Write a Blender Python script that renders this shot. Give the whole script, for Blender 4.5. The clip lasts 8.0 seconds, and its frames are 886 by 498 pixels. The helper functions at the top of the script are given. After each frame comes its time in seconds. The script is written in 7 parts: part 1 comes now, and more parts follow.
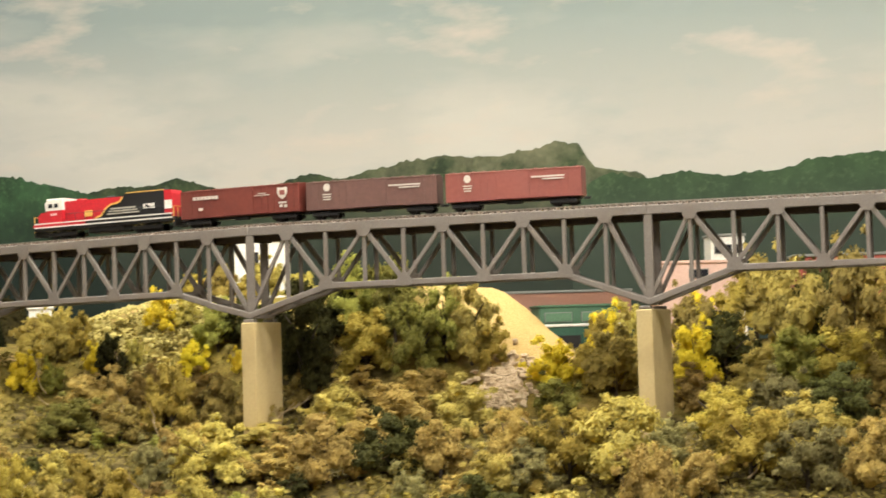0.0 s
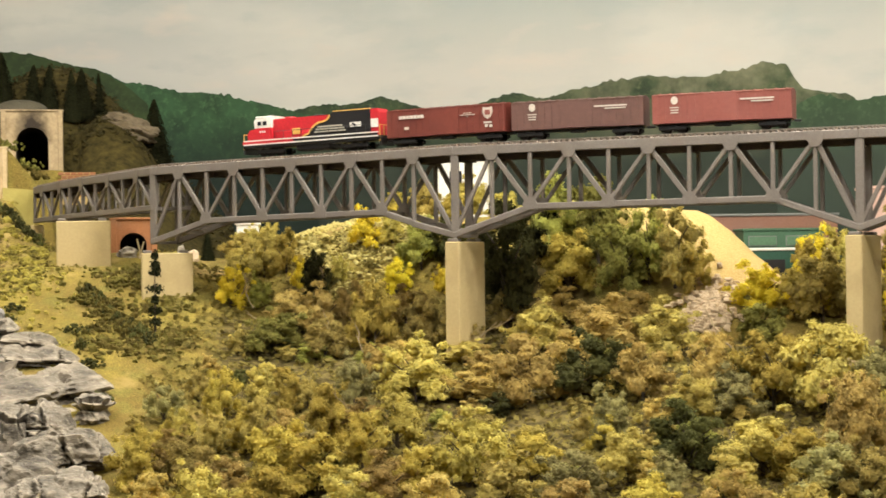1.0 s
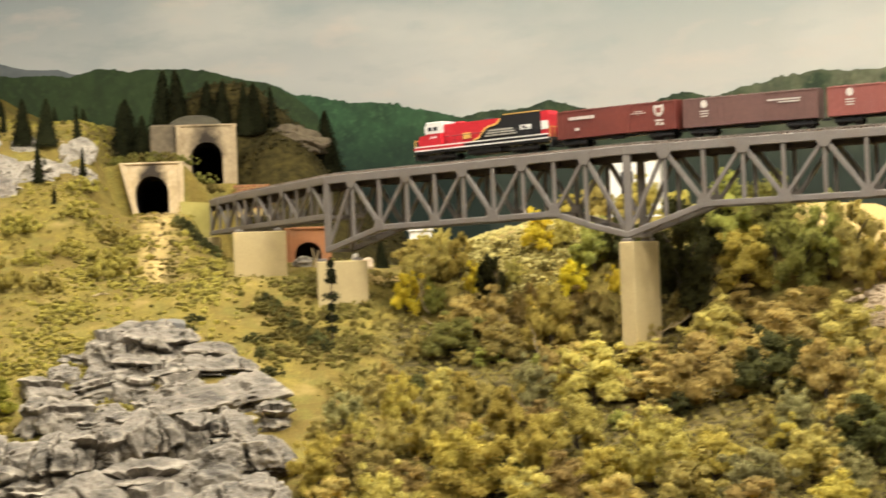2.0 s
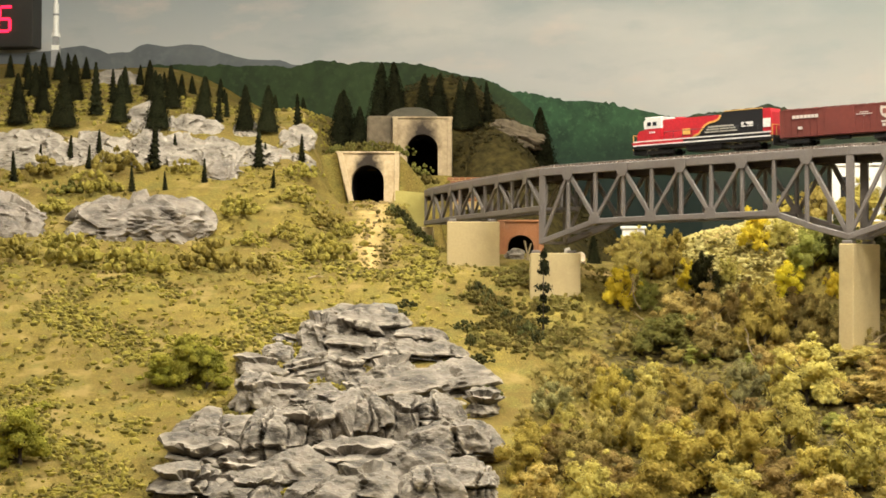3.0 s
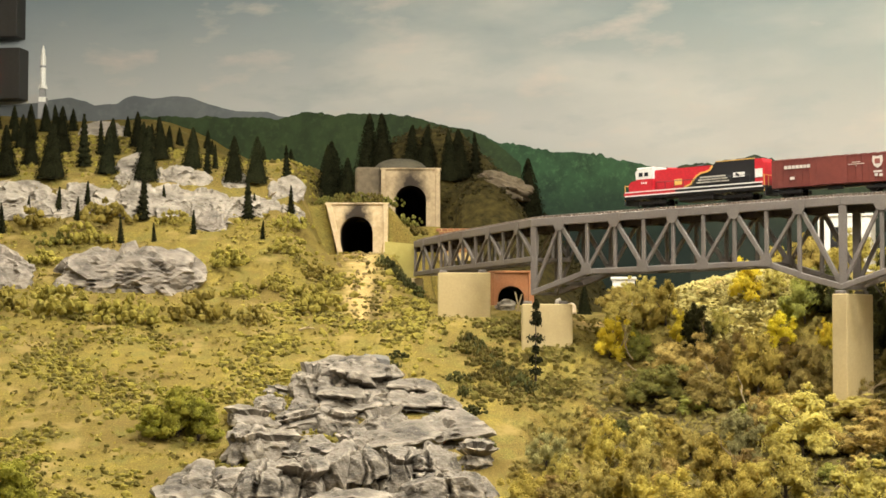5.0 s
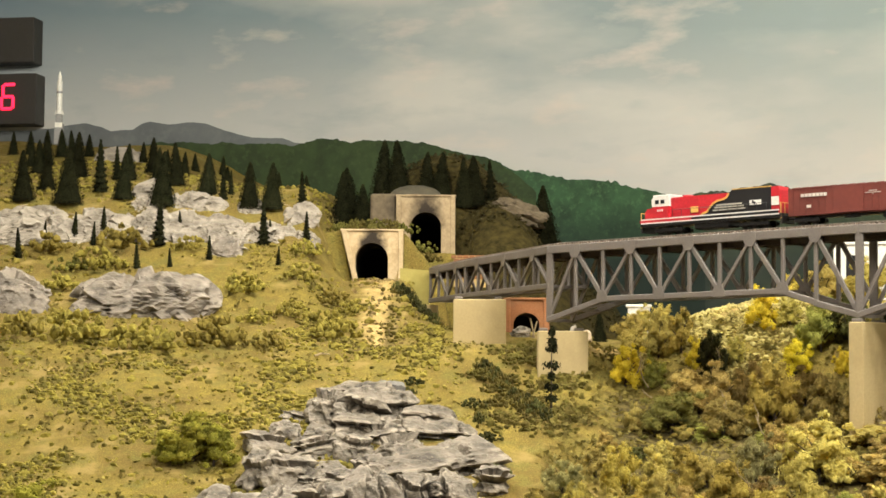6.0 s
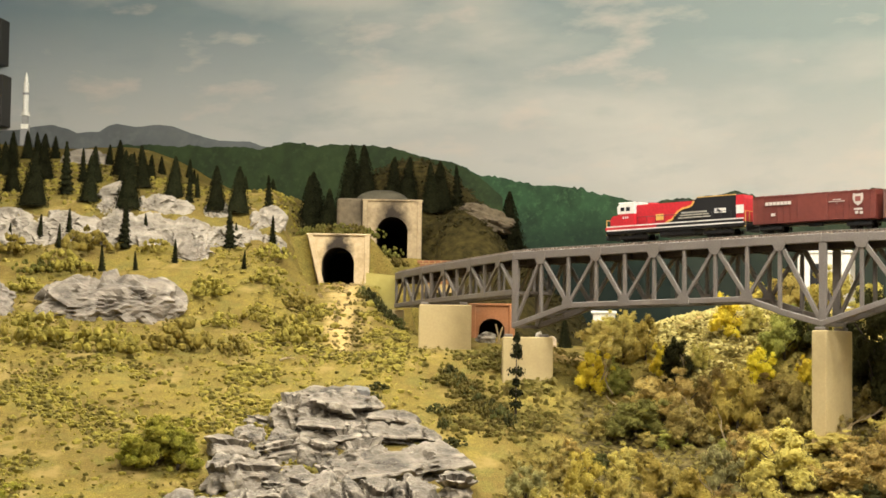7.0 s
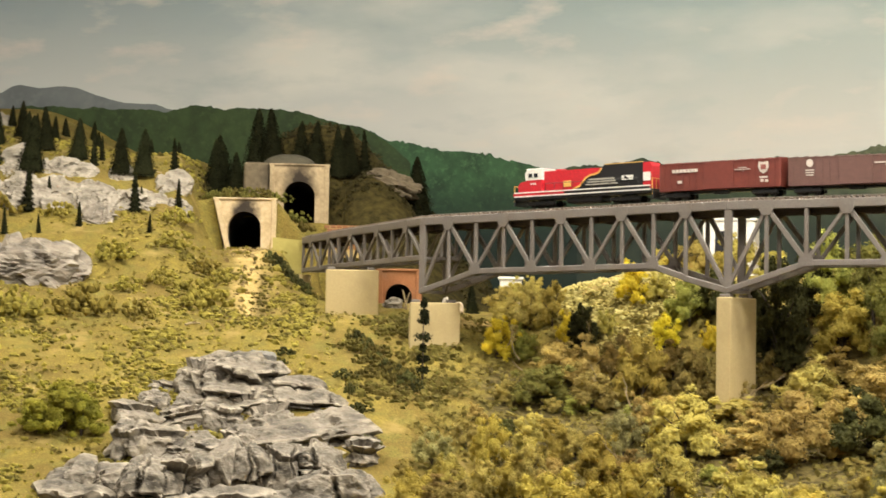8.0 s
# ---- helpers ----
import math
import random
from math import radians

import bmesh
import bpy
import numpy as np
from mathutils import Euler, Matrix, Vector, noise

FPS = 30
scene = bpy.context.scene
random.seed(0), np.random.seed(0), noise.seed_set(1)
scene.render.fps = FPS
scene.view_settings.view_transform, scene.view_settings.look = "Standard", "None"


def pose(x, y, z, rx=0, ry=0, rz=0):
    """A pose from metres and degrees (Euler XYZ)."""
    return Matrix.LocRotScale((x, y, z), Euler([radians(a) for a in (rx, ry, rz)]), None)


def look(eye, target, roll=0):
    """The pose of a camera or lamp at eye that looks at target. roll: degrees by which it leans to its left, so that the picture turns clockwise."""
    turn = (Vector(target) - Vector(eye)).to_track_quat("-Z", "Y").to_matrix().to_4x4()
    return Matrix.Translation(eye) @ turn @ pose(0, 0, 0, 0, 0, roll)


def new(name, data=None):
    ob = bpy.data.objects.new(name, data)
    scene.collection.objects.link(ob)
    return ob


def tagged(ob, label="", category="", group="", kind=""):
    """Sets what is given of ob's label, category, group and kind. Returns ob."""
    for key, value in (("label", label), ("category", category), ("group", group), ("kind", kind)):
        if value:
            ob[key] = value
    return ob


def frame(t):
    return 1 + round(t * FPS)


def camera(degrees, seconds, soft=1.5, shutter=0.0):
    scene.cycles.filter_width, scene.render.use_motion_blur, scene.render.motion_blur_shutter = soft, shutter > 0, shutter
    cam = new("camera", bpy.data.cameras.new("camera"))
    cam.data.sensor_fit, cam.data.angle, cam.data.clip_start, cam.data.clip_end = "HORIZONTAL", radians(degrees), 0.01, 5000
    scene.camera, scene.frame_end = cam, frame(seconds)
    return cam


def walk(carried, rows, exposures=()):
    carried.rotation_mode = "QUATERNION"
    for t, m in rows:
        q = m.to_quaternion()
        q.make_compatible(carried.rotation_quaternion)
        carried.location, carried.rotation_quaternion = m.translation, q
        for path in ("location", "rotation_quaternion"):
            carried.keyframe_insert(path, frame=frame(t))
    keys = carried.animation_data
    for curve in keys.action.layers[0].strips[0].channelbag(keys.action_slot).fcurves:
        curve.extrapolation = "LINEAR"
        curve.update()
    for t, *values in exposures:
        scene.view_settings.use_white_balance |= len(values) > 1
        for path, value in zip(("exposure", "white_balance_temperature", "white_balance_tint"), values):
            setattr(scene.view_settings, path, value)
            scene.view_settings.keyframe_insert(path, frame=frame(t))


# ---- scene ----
# A model railway: heights are taken from the camera's height, the floor lies 1.3 m below.
cam = camera(27.54, 8.0, soft=1.6, shutter=0.25)
PATH = [
    (0.0, 0.0309, -0.0116, 0.0228, 92.845, 1.770, -17.063),
    (0.5, 0.0256, -0.0111, 0.0201, 91.722, 1.445, -13.948),
    (1.0, 0.0240, -0.0087, 0.0256, 90.399, 0.736, -10.828),
    (1.5, 0.0240, -0.0030, 0.0278, 90.664, 1.208, -9.361),
    (2.0, 0.0196, -0.0049, 0.0201, 90.760, 2.186, -5.435),
    (2.2, 0.0178, -0.0059, 0.0114, 90.589, 2.320, -3.077),
    (3.3, 0.0019, -0.0013, 0.0008, 91.495, -0.554, 1.322),
    (3.5, 0.0002, 0.0022, 0.0020, 91.849, -0.748, 0.629),
    (4.0, 0.0000, 0.0000, 0.0000, 92.211, -0.545, -0.021),
    (4.5, -0.0029, 0.0020, 0.0004, 92.390, -0.162, 0.149),
    (6.0, -0.0118, -0.0004, -0.0015, 93.576, -0.384, 0.793),
    (6.5, -0.0097, -0.0006, 0.0012, 93.851, -0.656, 0.525),
    (7.0, -0.0104, -0.0038, 0.0003, 93.716, -0.764, -0.281),
    (7.5, -0.0152, -0.0015, 0.0004, 93.344, -0.708, -1.431),
    (8.0, -0.0114, 0.0013, 0.0005, 92.663, -0.975, -3.252),
]
walk(cam, [(t, pose(x, y, z, rx, ry, rz)) for t, x, y, z, rx, ry, rz in PATH])
scene.view_settings.exposure = 0.27

# ---- light: assumed ceiling lamps, unseen, and the room's dim surroundings ----
world = bpy.data.worlds.new("room_air")
world.use_nodes = True
world.node_tree.nodes["Background"].inputs[0].default_value = (1.0, 0.9, 0.75, 1)
world.node_tree.nodes["Background"].inputs[1].default_value = 0.11
scene.world = world
WARM = (1.0, 0.965, 0.88)
# place and watts: assumed globe lamps, unseen, in rows over aisle and scenery
LAMPS = [
    ((-1.1, 1.0, 1.14), 56),
    ((0.40, 0.75, 1.14), 105),
    ((1.6, 0.8, 1.14), 105),
    ((-0.34, 2.45, 1.16), 125),
    ((0.60, 1.74, 1.16), 165),
]
for place, watts in LAMPS:
    lamp = bpy.data.lights.new("assumed_lamp_light", "POINT")
    lamp.shadow_soft_size, lamp.energy, lamp.color = 0.11, watts, WARM
    new("assumed_lamp_light", lamp).location = place

# ---- materials ----
def material(name, rough=0.7, metal=0.0):
    m = bpy.data.materials.new(name)
    m.use_nodes = True
    b = m.node_tree.nodes["Principled BSDF"]
    b.inputs["Roughness"].default_value, b.inputs["Metallic"].default_value = rough, metal
    return m, m.node_tree, b


def node(tree, kind, **settings):
    n = tree.nodes.new(kind)
    for key, value in settings.items():
        n.inputs[key.replace("_", " ")].default_value = value
    return n


def place_of(tree):
    return tree.nodes.new("ShaderNodeNewGeometry").outputs["Position"]


def mixed(tree, fac, a, b):
    n = tree.nodes.new("ShaderNodeMix")
    n.data_type = "RGBA"
    for socket, value in ((n.inputs[0], fac), (n.inputs[6], a), (n.inputs[7], b)):
        if isinstance(value, bpy.types.NodeSocket):
            tree.links.new(value, socket)
        elif isinstance(value, tuple):
            socket.default_value = (*value, 1)
        else:
            socket.default_value = value
    return n.outputs[2]


def grain(tree, scale, detail=4.0, where=None, rough=0.6):
    n = node(tree, "ShaderNodeTexNoise", Scale=scale, Detail=detail, Roughness=rough)
    tree.links.new(where or place_of(tree), n.inputs["Vector"])
    return n.outputs["Fac"]


def steps(tree, fac, lo, hi):
    n = node(tree, "ShaderNodeMapRange", From_Min=lo, From_Max=hi)
    tree.links.new(fac, n.inputs["Value"])
    return n.outputs["Result"]


def bump(tree, shader, height, distance, strength=0.6):
    n = node(tree, "ShaderNodeBump", Strength=strength, Distance=distance)
    tree.links.new(height, n.inputs["Height"])
    tree.links.new(n.outputs["Normal"], shader.inputs["Normal"])


def surface(name, dark, light, rough=0.75, fine=400.0, broad=30.0, metal=0.0, relief=0.0006, stain=None, contrast=0.25):
    """A surface with fine grain and broad stains between two colours."""
    m, t, b = material(name, rough, metal)
    g1, g2 = grain(t, fine), grain(t, broad)
    c = mixed(t, steps(t, g1, 0.5 - contrast, 0.5 + contrast), dark, light)
    if stain:
        c = mixed(t, steps(t, g2, 0.5, 0.75), c, stain)
    t.links.new(c, b.inputs["Base Color"])
    if relief:
        bump(t, b, g1, relief)
    return m


def foliage(name, shade, body, tip, tone=0.75):
    """Foam foliage: clumps of colour inside one plant, and a tone of its own for each plant."""
    m, t, b = material(name, 0.9)
    where = place_of(t)
    g = grain(t, 60.0, 3.0, where)
    f = grain(t, 300.0, 2.0, where)
    c = mixed(t, steps(t, g, 0.28, 0.55), shade, body)
    c = mixed(t, steps(t, f, 0.46, 0.95), c, tip)
    own = t.nodes.new("ShaderNodeObjectInfo").outputs["Random"]
    hsv = t.nodes.new("ShaderNodeHueSaturation")
    hue, val = node(t, "ShaderNodeMapRange", To_Min=0.490, To_Max=0.508), node(t, "ShaderNodeMapRange", To_Min=1 - tone * 0.6, To_Max=1 + tone * 0.6)
    for n, s in ((hue, "Hue"), (val, "Value")):
        t.links.new(own, n.inputs["Value"])
        t.links.new(n.outputs["Result"], hsv.inputs[s])
    t.links.new(c, hsv.inputs["Color"])
    t.links.new(hsv.outputs["Color"], b.inputs["Base Color"])
    b.inputs["Specular IOR Level"].default_value = 0.15
    # light seeps through the foam
    seep, both = t.nodes.new("ShaderNodeBsdfTranslucent"), node(t, "ShaderNodeMixShader", Fac=0.38)
    t.links.new(hsv.outputs["Color"], seep.inputs["Color"])
    t.links.new(b.outputs[0], both.inputs[1])
    t.links.new(seep.outputs[0], both.inputs[2])
    t.links.new(both.outputs[0], t.nodes["Material Output"].inputs["Surface"])
    return m


def sky_paint():
    m, t, b = material("sky_mural_paint", 0.85)
    where = place_of(t)
    xyz = t.nodes.new("ShaderNodeSeparateXYZ")
    t.links.new(where, xyz.inputs[0])
    side = steps(t, xyz.outputs["X"], -1.3, 0.9)
    tilt = t.nodes.new("ShaderNodeMath")
    tilt.operation = "MULTIPLY_ADD"
    t.links.new(side, tilt.inputs[0])
    tilt.inputs[1].default_value = 0.2
    t.links.new(xyz.outputs["Z"], tilt.inputs[2])
    up = steps(t, tilt.outputs[0], 0.60, 0.90)
    stretch = node(t, "ShaderNodeMapping", Scale=(0.9, 0.9, 2.6))
    t.links.new(where, stretch.inputs["Vector"])
    broad = grain(t, 1.7, 5.0, stretch.outputs[0], 0.5)
    wisps = grain(t, 4.2, 6.0, stretch.outputs[0], 0.55)
    low = mixed(t, side, (0.47, 0.48, 0.455), (0.53, 0.51, 0.458))
    high = mixed(t, side, (0.155, 0.207, 0.235), (0.29, 0.345, 0.325))
    c = mixed(t, up, low, high)
    c = mixed(t, steps(t, broad, 0.50, 0.66), c, mixed(t, up, (0.58, 0.56, 0.50), (0.43, 0.44, 0.40)))
    c = mixed(t, steps(t, wisps, 0.555, 0.78), c, (0.60, 0.525, 0.45))
    blue = mixed(t, steps(t, wisps, 0.46, 0.10), c, mixed(t, side, (0.20, 0.25, 0.265), (0.35, 0.40, 0.385)))
    t.links.new(blue, b.inputs["Base Color"])
    bump(t, b, grain(t, 260.0, 3.0, where), 0.0004, 0.3)
    return m


def hill_paint(name, dark, mid, light, scale=22.0, low=None, haze=False):
    m, t, b = material(name, 0.85)
    where = place_of(t)
    g = grain(t, scale, 6.0, where, 0.65)
    f = grain(t, scale * 5, 4.0, where, 0.65)
    c = mixed(t, steps(t, g, 0.4, 0.62), dark, mid)
    c = mixed(t, steps(t, f, 0.52, 0.75), c, light)
    if haze:
        at = t.nodes.new("ShaderNodeSeparateXYZ")
        t.links.new(where, at.inputs[0])
        east = t.nodes.new("ShaderNodeMath")
        east.operation = "MULTIPLY"
        t.links.new(steps(t, at.outputs["X"], 0.85, 1.2), east.inputs[0])
        t.links.new(steps(t, grain(t, 11.0, 4.0, where), 0.40, 0.66), east.inputs[1])
        c = mixed(t, east.outputs[0], c, (0.20, 0.195, 0.115))
    if low:
        xyz = t.nodes.new("ShaderNodeSeparateXYZ")
        t.links.new(where, xyz.inputs[0])
        c = mixed(t, steps(t, xyz.outputs["Z"], 0.36, 0.22), c, low)
    t.links.new(c, b.inputs["Base Color"])
    return m


def turf():
    """Sifted turf that gives way to sand, brown slope and forest floor where the ground's patches say so."""
    m, t, b = material("sifted_turf", 0.95)
    where = place_of(t)
    fine, mid, broad = grain(t, 620.0, 3.0, where), grain(t, 70.0, 5.0, where), grain(t, 7.0, 4.0, where)
    c = mixed(t, steps(t, mid, 0.40, 0.60), (0.215, 0.158, 0.036), (0.285, 0.218, 0.046))
    c = mixed(t, steps(t, broad, 0.44, 0.60), c, (0.185, 0.128, 0.034))
    c = mixed(t, steps(t, grain(t, 27.0, 4.0, where), 0.50, 0.66), c, (0.19, 0.16, 0.04))
    # dark flecks paint in the small shadows between turf lumps
    c = mixed(t, steps(t, fine, 0.50, 0.66), c, (0.09, 0.074, 0.019))
    c = mixed(t, steps(t, fine, 0.42, 0.25), c, (0.50, 0.38, 0.10))
    soil = steps(t, grain(t, 16.0, 4.0, where), 0.56, 0.66)
    c = mixed(t, soil, c, (0.30, 0.22, 0.072))
    patch = t.nodes.new("ShaderNodeAttribute")
    patch.attribute_name = "patches"
    split = t.nodes.new("ShaderNodeSeparateColor")
    t.links.new(patch.outputs["Color"], split.inputs[0])
    sand = mixed(t, steps(t, fine, 0.35, 0.65), (0.46, 0.31, 0.11), (0.62, 0.46, 0.19))
    slope = mixed(t, steps(t, mid, 0.35, 0.65), (0.028, 0.023, 0.008), (0.082, 0.062, 0.018))
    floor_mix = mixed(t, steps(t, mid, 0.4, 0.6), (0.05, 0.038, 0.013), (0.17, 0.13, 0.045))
    wobble = node(t, "ShaderNodeMapRange", To_Min=-0.35, To_Max=0.35)
    t.links.new(grain(t, 48.0, 5.0, where), wobble.inputs["Value"])
    for channel, layer in (("Red", sand), ("Green", slope), ("Blue", floor_mix)):
        add = t.nodes.new("ShaderNodeMath")
        t.links.new(split.outputs[channel], add.inputs[0])
        t.links.new(wobble.outputs["Result"], add.inputs[1])
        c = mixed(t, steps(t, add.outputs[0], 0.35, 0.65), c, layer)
    t.links.new(c, b.inputs["Base Color"])
    bump(t, b, fine, 0.0016, 0.8)
    b.inputs["Specular IOR Level"].default_value = 0.1
    return m


def rock_paint(name, dark, light, fleck_and_lit_edge):
    m, t, b = material(name, 0.8)
    where = place_of(t)
    stretch = node(t, "ShaderNodeMapping", Scale=(1.0, 1.0, 2.2))
    t.links.new(where, stretch.inputs["Vector"])
    g, f = grain(t, 24.0, 5.0, stretch.outputs[0], 0.6), grain(t, 230.0, 4.0, stretch.outputs[0], 0.6)
    c = mixed(t, steps(t, g, 0.36, 0.6), dark, light)
    c = mixed(t, steps(t, f, 0.56, 1.0), c, fleck_and_lit_edge)
    c = mixed(t, steps(t, f, 0.34, 0.05), c, tuple(v * 0.6 for v in dark))
    # dry-brush look: lit edges and shaded cracks are put into the colour
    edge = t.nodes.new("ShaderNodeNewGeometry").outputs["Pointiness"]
    c = mixed(t, steps(t, edge, 0.52, 0.64), c, fleck_and_lit_edge)
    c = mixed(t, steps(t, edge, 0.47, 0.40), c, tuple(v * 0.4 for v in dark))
    t.links.new(c, b.inputs["Base Color"])
    bump(t, b, f, 0.002, 0.9)
    return m


def portal_stone(name, dark, light, stain, reach):
    """Cast stone with smoke stains that spread from the tunnel's mouth."""
    m, t, b = material(name, 0.88)
    where = place_of(t)
    g, f = grain(t, 30.0, 5.0, where), grain(t, 160.0, 4.0, where)
    c = mixed(t, steps(t, f, 0.3, 0.7), dark, light)
    c = mixed(t, steps(t, g, 0.52, 0.78), c, stain)
    own = t.nodes.new("ShaderNodeTexCoord").outputs["Object"]
    centre = t.nodes.new("ShaderNodeVectorMath")
    centre.operation = "DISTANCE"
    squash = node(t, "ShaderNodeMapping", Scale=(1.25, 0.2, 0.8))
    t.links.new(own, squash.inputs["Vector"])
    t.links.new(squash.outputs[0], centre.inputs[0])
    centre.inputs[1].default_value = (0.0, 0.0, 0.062 * 0.8)
    wobble = t.nodes.new("ShaderNodeMath")
    wobble.operation = "MULTIPLY_ADD"
    t.links.new(grain(t, 75.0, 4.0, where), wobble.inputs[0])
    wobble.inputs[1].default_value = -0.03
    t.links.new(centre.outputs["Value"], wobble.inputs[2])
    smoke = steps(t, wobble.outputs[0], reach, 0.004)
    c = mixed(t, smoke, c, (0.035, 0.024, 0.014))
    t.links.new(c, b.inputs["Base Color"])
    bump(t, b, f, 0.0008)
    return m


def plain(name, colour, rough=0.6, metal=0.0, glow=0.0):
    m, t, b = material(name, rough, metal)
    g = grain(t, 300.0, 3.0)
    c = mixed(t, steps(t, g, 0.3, 0.7), tuple(v * 0.82 for v in colour), tuple(min(1, v * 1.1) for v in colour))
    t.links.new(c, b.inputs["Base Color"])
    if glow:
        b.inputs["Emission Color"].default_value, b.inputs["Emission Strength"].default_value = (*colour, 1), glow
    return m


STEEL = surface("taupe_bridge_paint", (0.138, 0.117, 0.100), (0.20, 0.171, 0.147), 0.55, 500, 25, relief=0.0003, stain=(0.16, 0.126, 0.10))
DECK = surface("dark_timber_deck", (0.05, 0.035, 0.028), (0.10, 0.07, 0.055), 0.85, 500, 40)
TIE = surface("brown_ties", (0.10, 0.07, 0.05), (0.26, 0.20, 0.15), 0.85, 300, 40)
RAIL = surface("nickel_rail", (0.35, 0.30, 0.26), (0.6, 0.54, 0.48), 0.35, 300, 40, metal=0.9, relief=0)
CONCRETE = surface("tan_plaster_concrete", (0.46, 0.35, 0.165), (0.53, 0.41, 0.20), 0.85, 300, 18, relief=0.0003, stain=(0.40, 0.30, 0.14))
PORTAL = portal_stone("cream_cast_stone", (0.50, 0.37, 0.20), (0.64, 0.49, 0.29), (0.36, 0.25, 0.12), 0.022)
PORTAL_DIRTY = portal_stone("weathered_cream_stone", (0.36, 0.265, 0.15), (0.50, 0.38, 0.22), (0.22, 0.155, 0.08), 0.036)
SOOT = surface("sooty_stone", (0.13, 0.09, 0.055), (0.30, 0.21, 0.12), 0.9, 200, 60, relief=0.0005)
VOID = surface("tunnel_lining_unlit_dark", (0.010, 0.005, 0.004), (0.022, 0.011, 0.008), 0.95, 200, 30, relief=0)
BRICK = surface("orange_brick_casting", (0.27, 0.105, 0.035), (0.37, 0.155, 0.06), 0.85, 380, 30, relief=0.0006, stain=(0.27, 0.14, 0.07))
OLIVE_PLASTER = surface("olive_painted_plaster", (0.34, 0.28, 0.07), (0.42, 0.35, 0.10), 0.9, 300, 20, relief=0.0004, stain=(0.30, 0.25, 0.06))
SAND = surface("yellow_sand_ground", (0.50, 0.34, 0.13), (0.62, 0.46, 0.20), 0.95, 500, 26, relief=0.001, stain=(0.50, 0.37, 0.16))
TURF = turf()
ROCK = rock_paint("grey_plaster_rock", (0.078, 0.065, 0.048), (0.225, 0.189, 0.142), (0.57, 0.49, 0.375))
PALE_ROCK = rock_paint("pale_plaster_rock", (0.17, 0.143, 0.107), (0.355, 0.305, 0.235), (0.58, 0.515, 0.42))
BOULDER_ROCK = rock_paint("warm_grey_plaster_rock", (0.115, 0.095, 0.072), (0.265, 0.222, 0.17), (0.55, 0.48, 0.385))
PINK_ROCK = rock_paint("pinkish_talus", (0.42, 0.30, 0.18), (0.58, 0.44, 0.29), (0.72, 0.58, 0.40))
FLAT_STONE = surface("flat_grey_plaster", (0.15, 0.14, 0.125), (0.23, 0.215, 0.195), 0.85, 260, 40, relief=0.0006)
WING_STONE = surface("dirty_plaster_wing", (0.10, 0.075, 0.043), (0.19, 0.145, 0.088), 0.9, 90, 14, relief=0.0008, stain=(0.045, 0.036, 0.022))
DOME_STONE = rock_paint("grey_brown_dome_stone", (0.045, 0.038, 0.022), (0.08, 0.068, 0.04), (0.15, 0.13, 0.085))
SKY = sky_paint()
FAR_HILL = hill_paint("slate_far_mountain_paint", (0.115, 0.125, 0.125), (0.15, 0.16, 0.155), (0.17, 0.18, 0.17), 6.0)
DARK_HILL = hill_paint("deep_green_hill_paint", (0.020, 0.036, 0.010), (0.034, 0.058, 0.015), (0.05, 0.075, 0.02), 14.0)
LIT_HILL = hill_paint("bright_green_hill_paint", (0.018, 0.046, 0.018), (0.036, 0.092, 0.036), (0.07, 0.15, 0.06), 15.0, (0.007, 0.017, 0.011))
RIDGE = hill_paint("forest_ridge_paint", (0.018, 0.034, 0.014), (0.044, 0.070, 0.027), (0.10, 0.12, 0.055), 17.0, (0.024, 0.034, 0.023), True)
EAST_HILL = hill_paint("wooded_slope_paint", (0.024, 0.055, 0.020), (0.048, 0.098, 0.038), (0.095, 0.155, 0.07), 13.0, (0.034, 0.05, 0.034))
TURF_CRUMB = foliage("yellow_turf_crumb", (0.24, 0.19, 0.045), (0.34, 0.27, 0.065), (0.46, 0.37, 0.10), 0.2)
SHRUB_LEAF = foliage("olive_yellow_shrub_foam", (0.10, 0.08, 0.018), (0.32, 0.26, 0.05), (0.54, 0.45, 0.10), 0.3)
OLIVE = foliage("olive_foam", (0.22, 0.182, 0.052), (0.50, 0.405, 0.112), (0.68, 0.555, 0.17), 0.55)
BROWN = foliage("brown_olive_foam", (0.21, 0.157, 0.052), (0.48, 0.352, 0.108), (0.66, 0.50, 0.17), 0.55)
LIME = foliage("lime_foam", (0.23, 0.182, 0.034), (0.49, 0.385, 0.078), (0.67, 0.535, 0.138), 0.5)
GREEN = foliage("mid_green_foam", (0.13, 0.14, 0.032), (0.34, 0.33, 0.075), (0.52, 0.48, 0.13), 0.55)
GREY_GREEN = foliage("grey_green_foam", (0.145, 0.132, 0.050), (0.32, 0.285, 0.112), (0.47, 0.42, 0.18), 0.55)
YELLOW = foliage("autumn_yellow_foam", (0.62, 0.50, 0.035), (0.86, 0.72, 0.055), (0.93, 0.81, 0.12), 0.2)
LITTER = foliage("dull_olive_litter", (0.085, 0.067, 0.02), (0.22, 0.17, 0.048), (0.36, 0.28, 0.078), 0.05)
PORTAL_GREEN = foliage("dull_green_foam", (0.06, 0.058, 0.014), (0.18, 0.165, 0.036), (0.34, 0.30, 0.075), 0.2)
SLOPE_CRUMB = foliage("dark_brown_crumb", (0.024, 0.019, 0.008), (0.06, 0.048, 0.018), (0.11, 0.09, 0.034), 0.2)
SPRING = foliage("fresh_green_foam", (0.09, 0.09, 0.014), (0.36, 0.345, 0.045), (0.60, 0.565, 0.09), 0.1)
YELLOW_LIME = foliage("lime_yellow_foam", (0.26, 0.21, 0.045), (0.55, 0.455, 0.115), (0.72, 0.61, 0.19), 0.2)
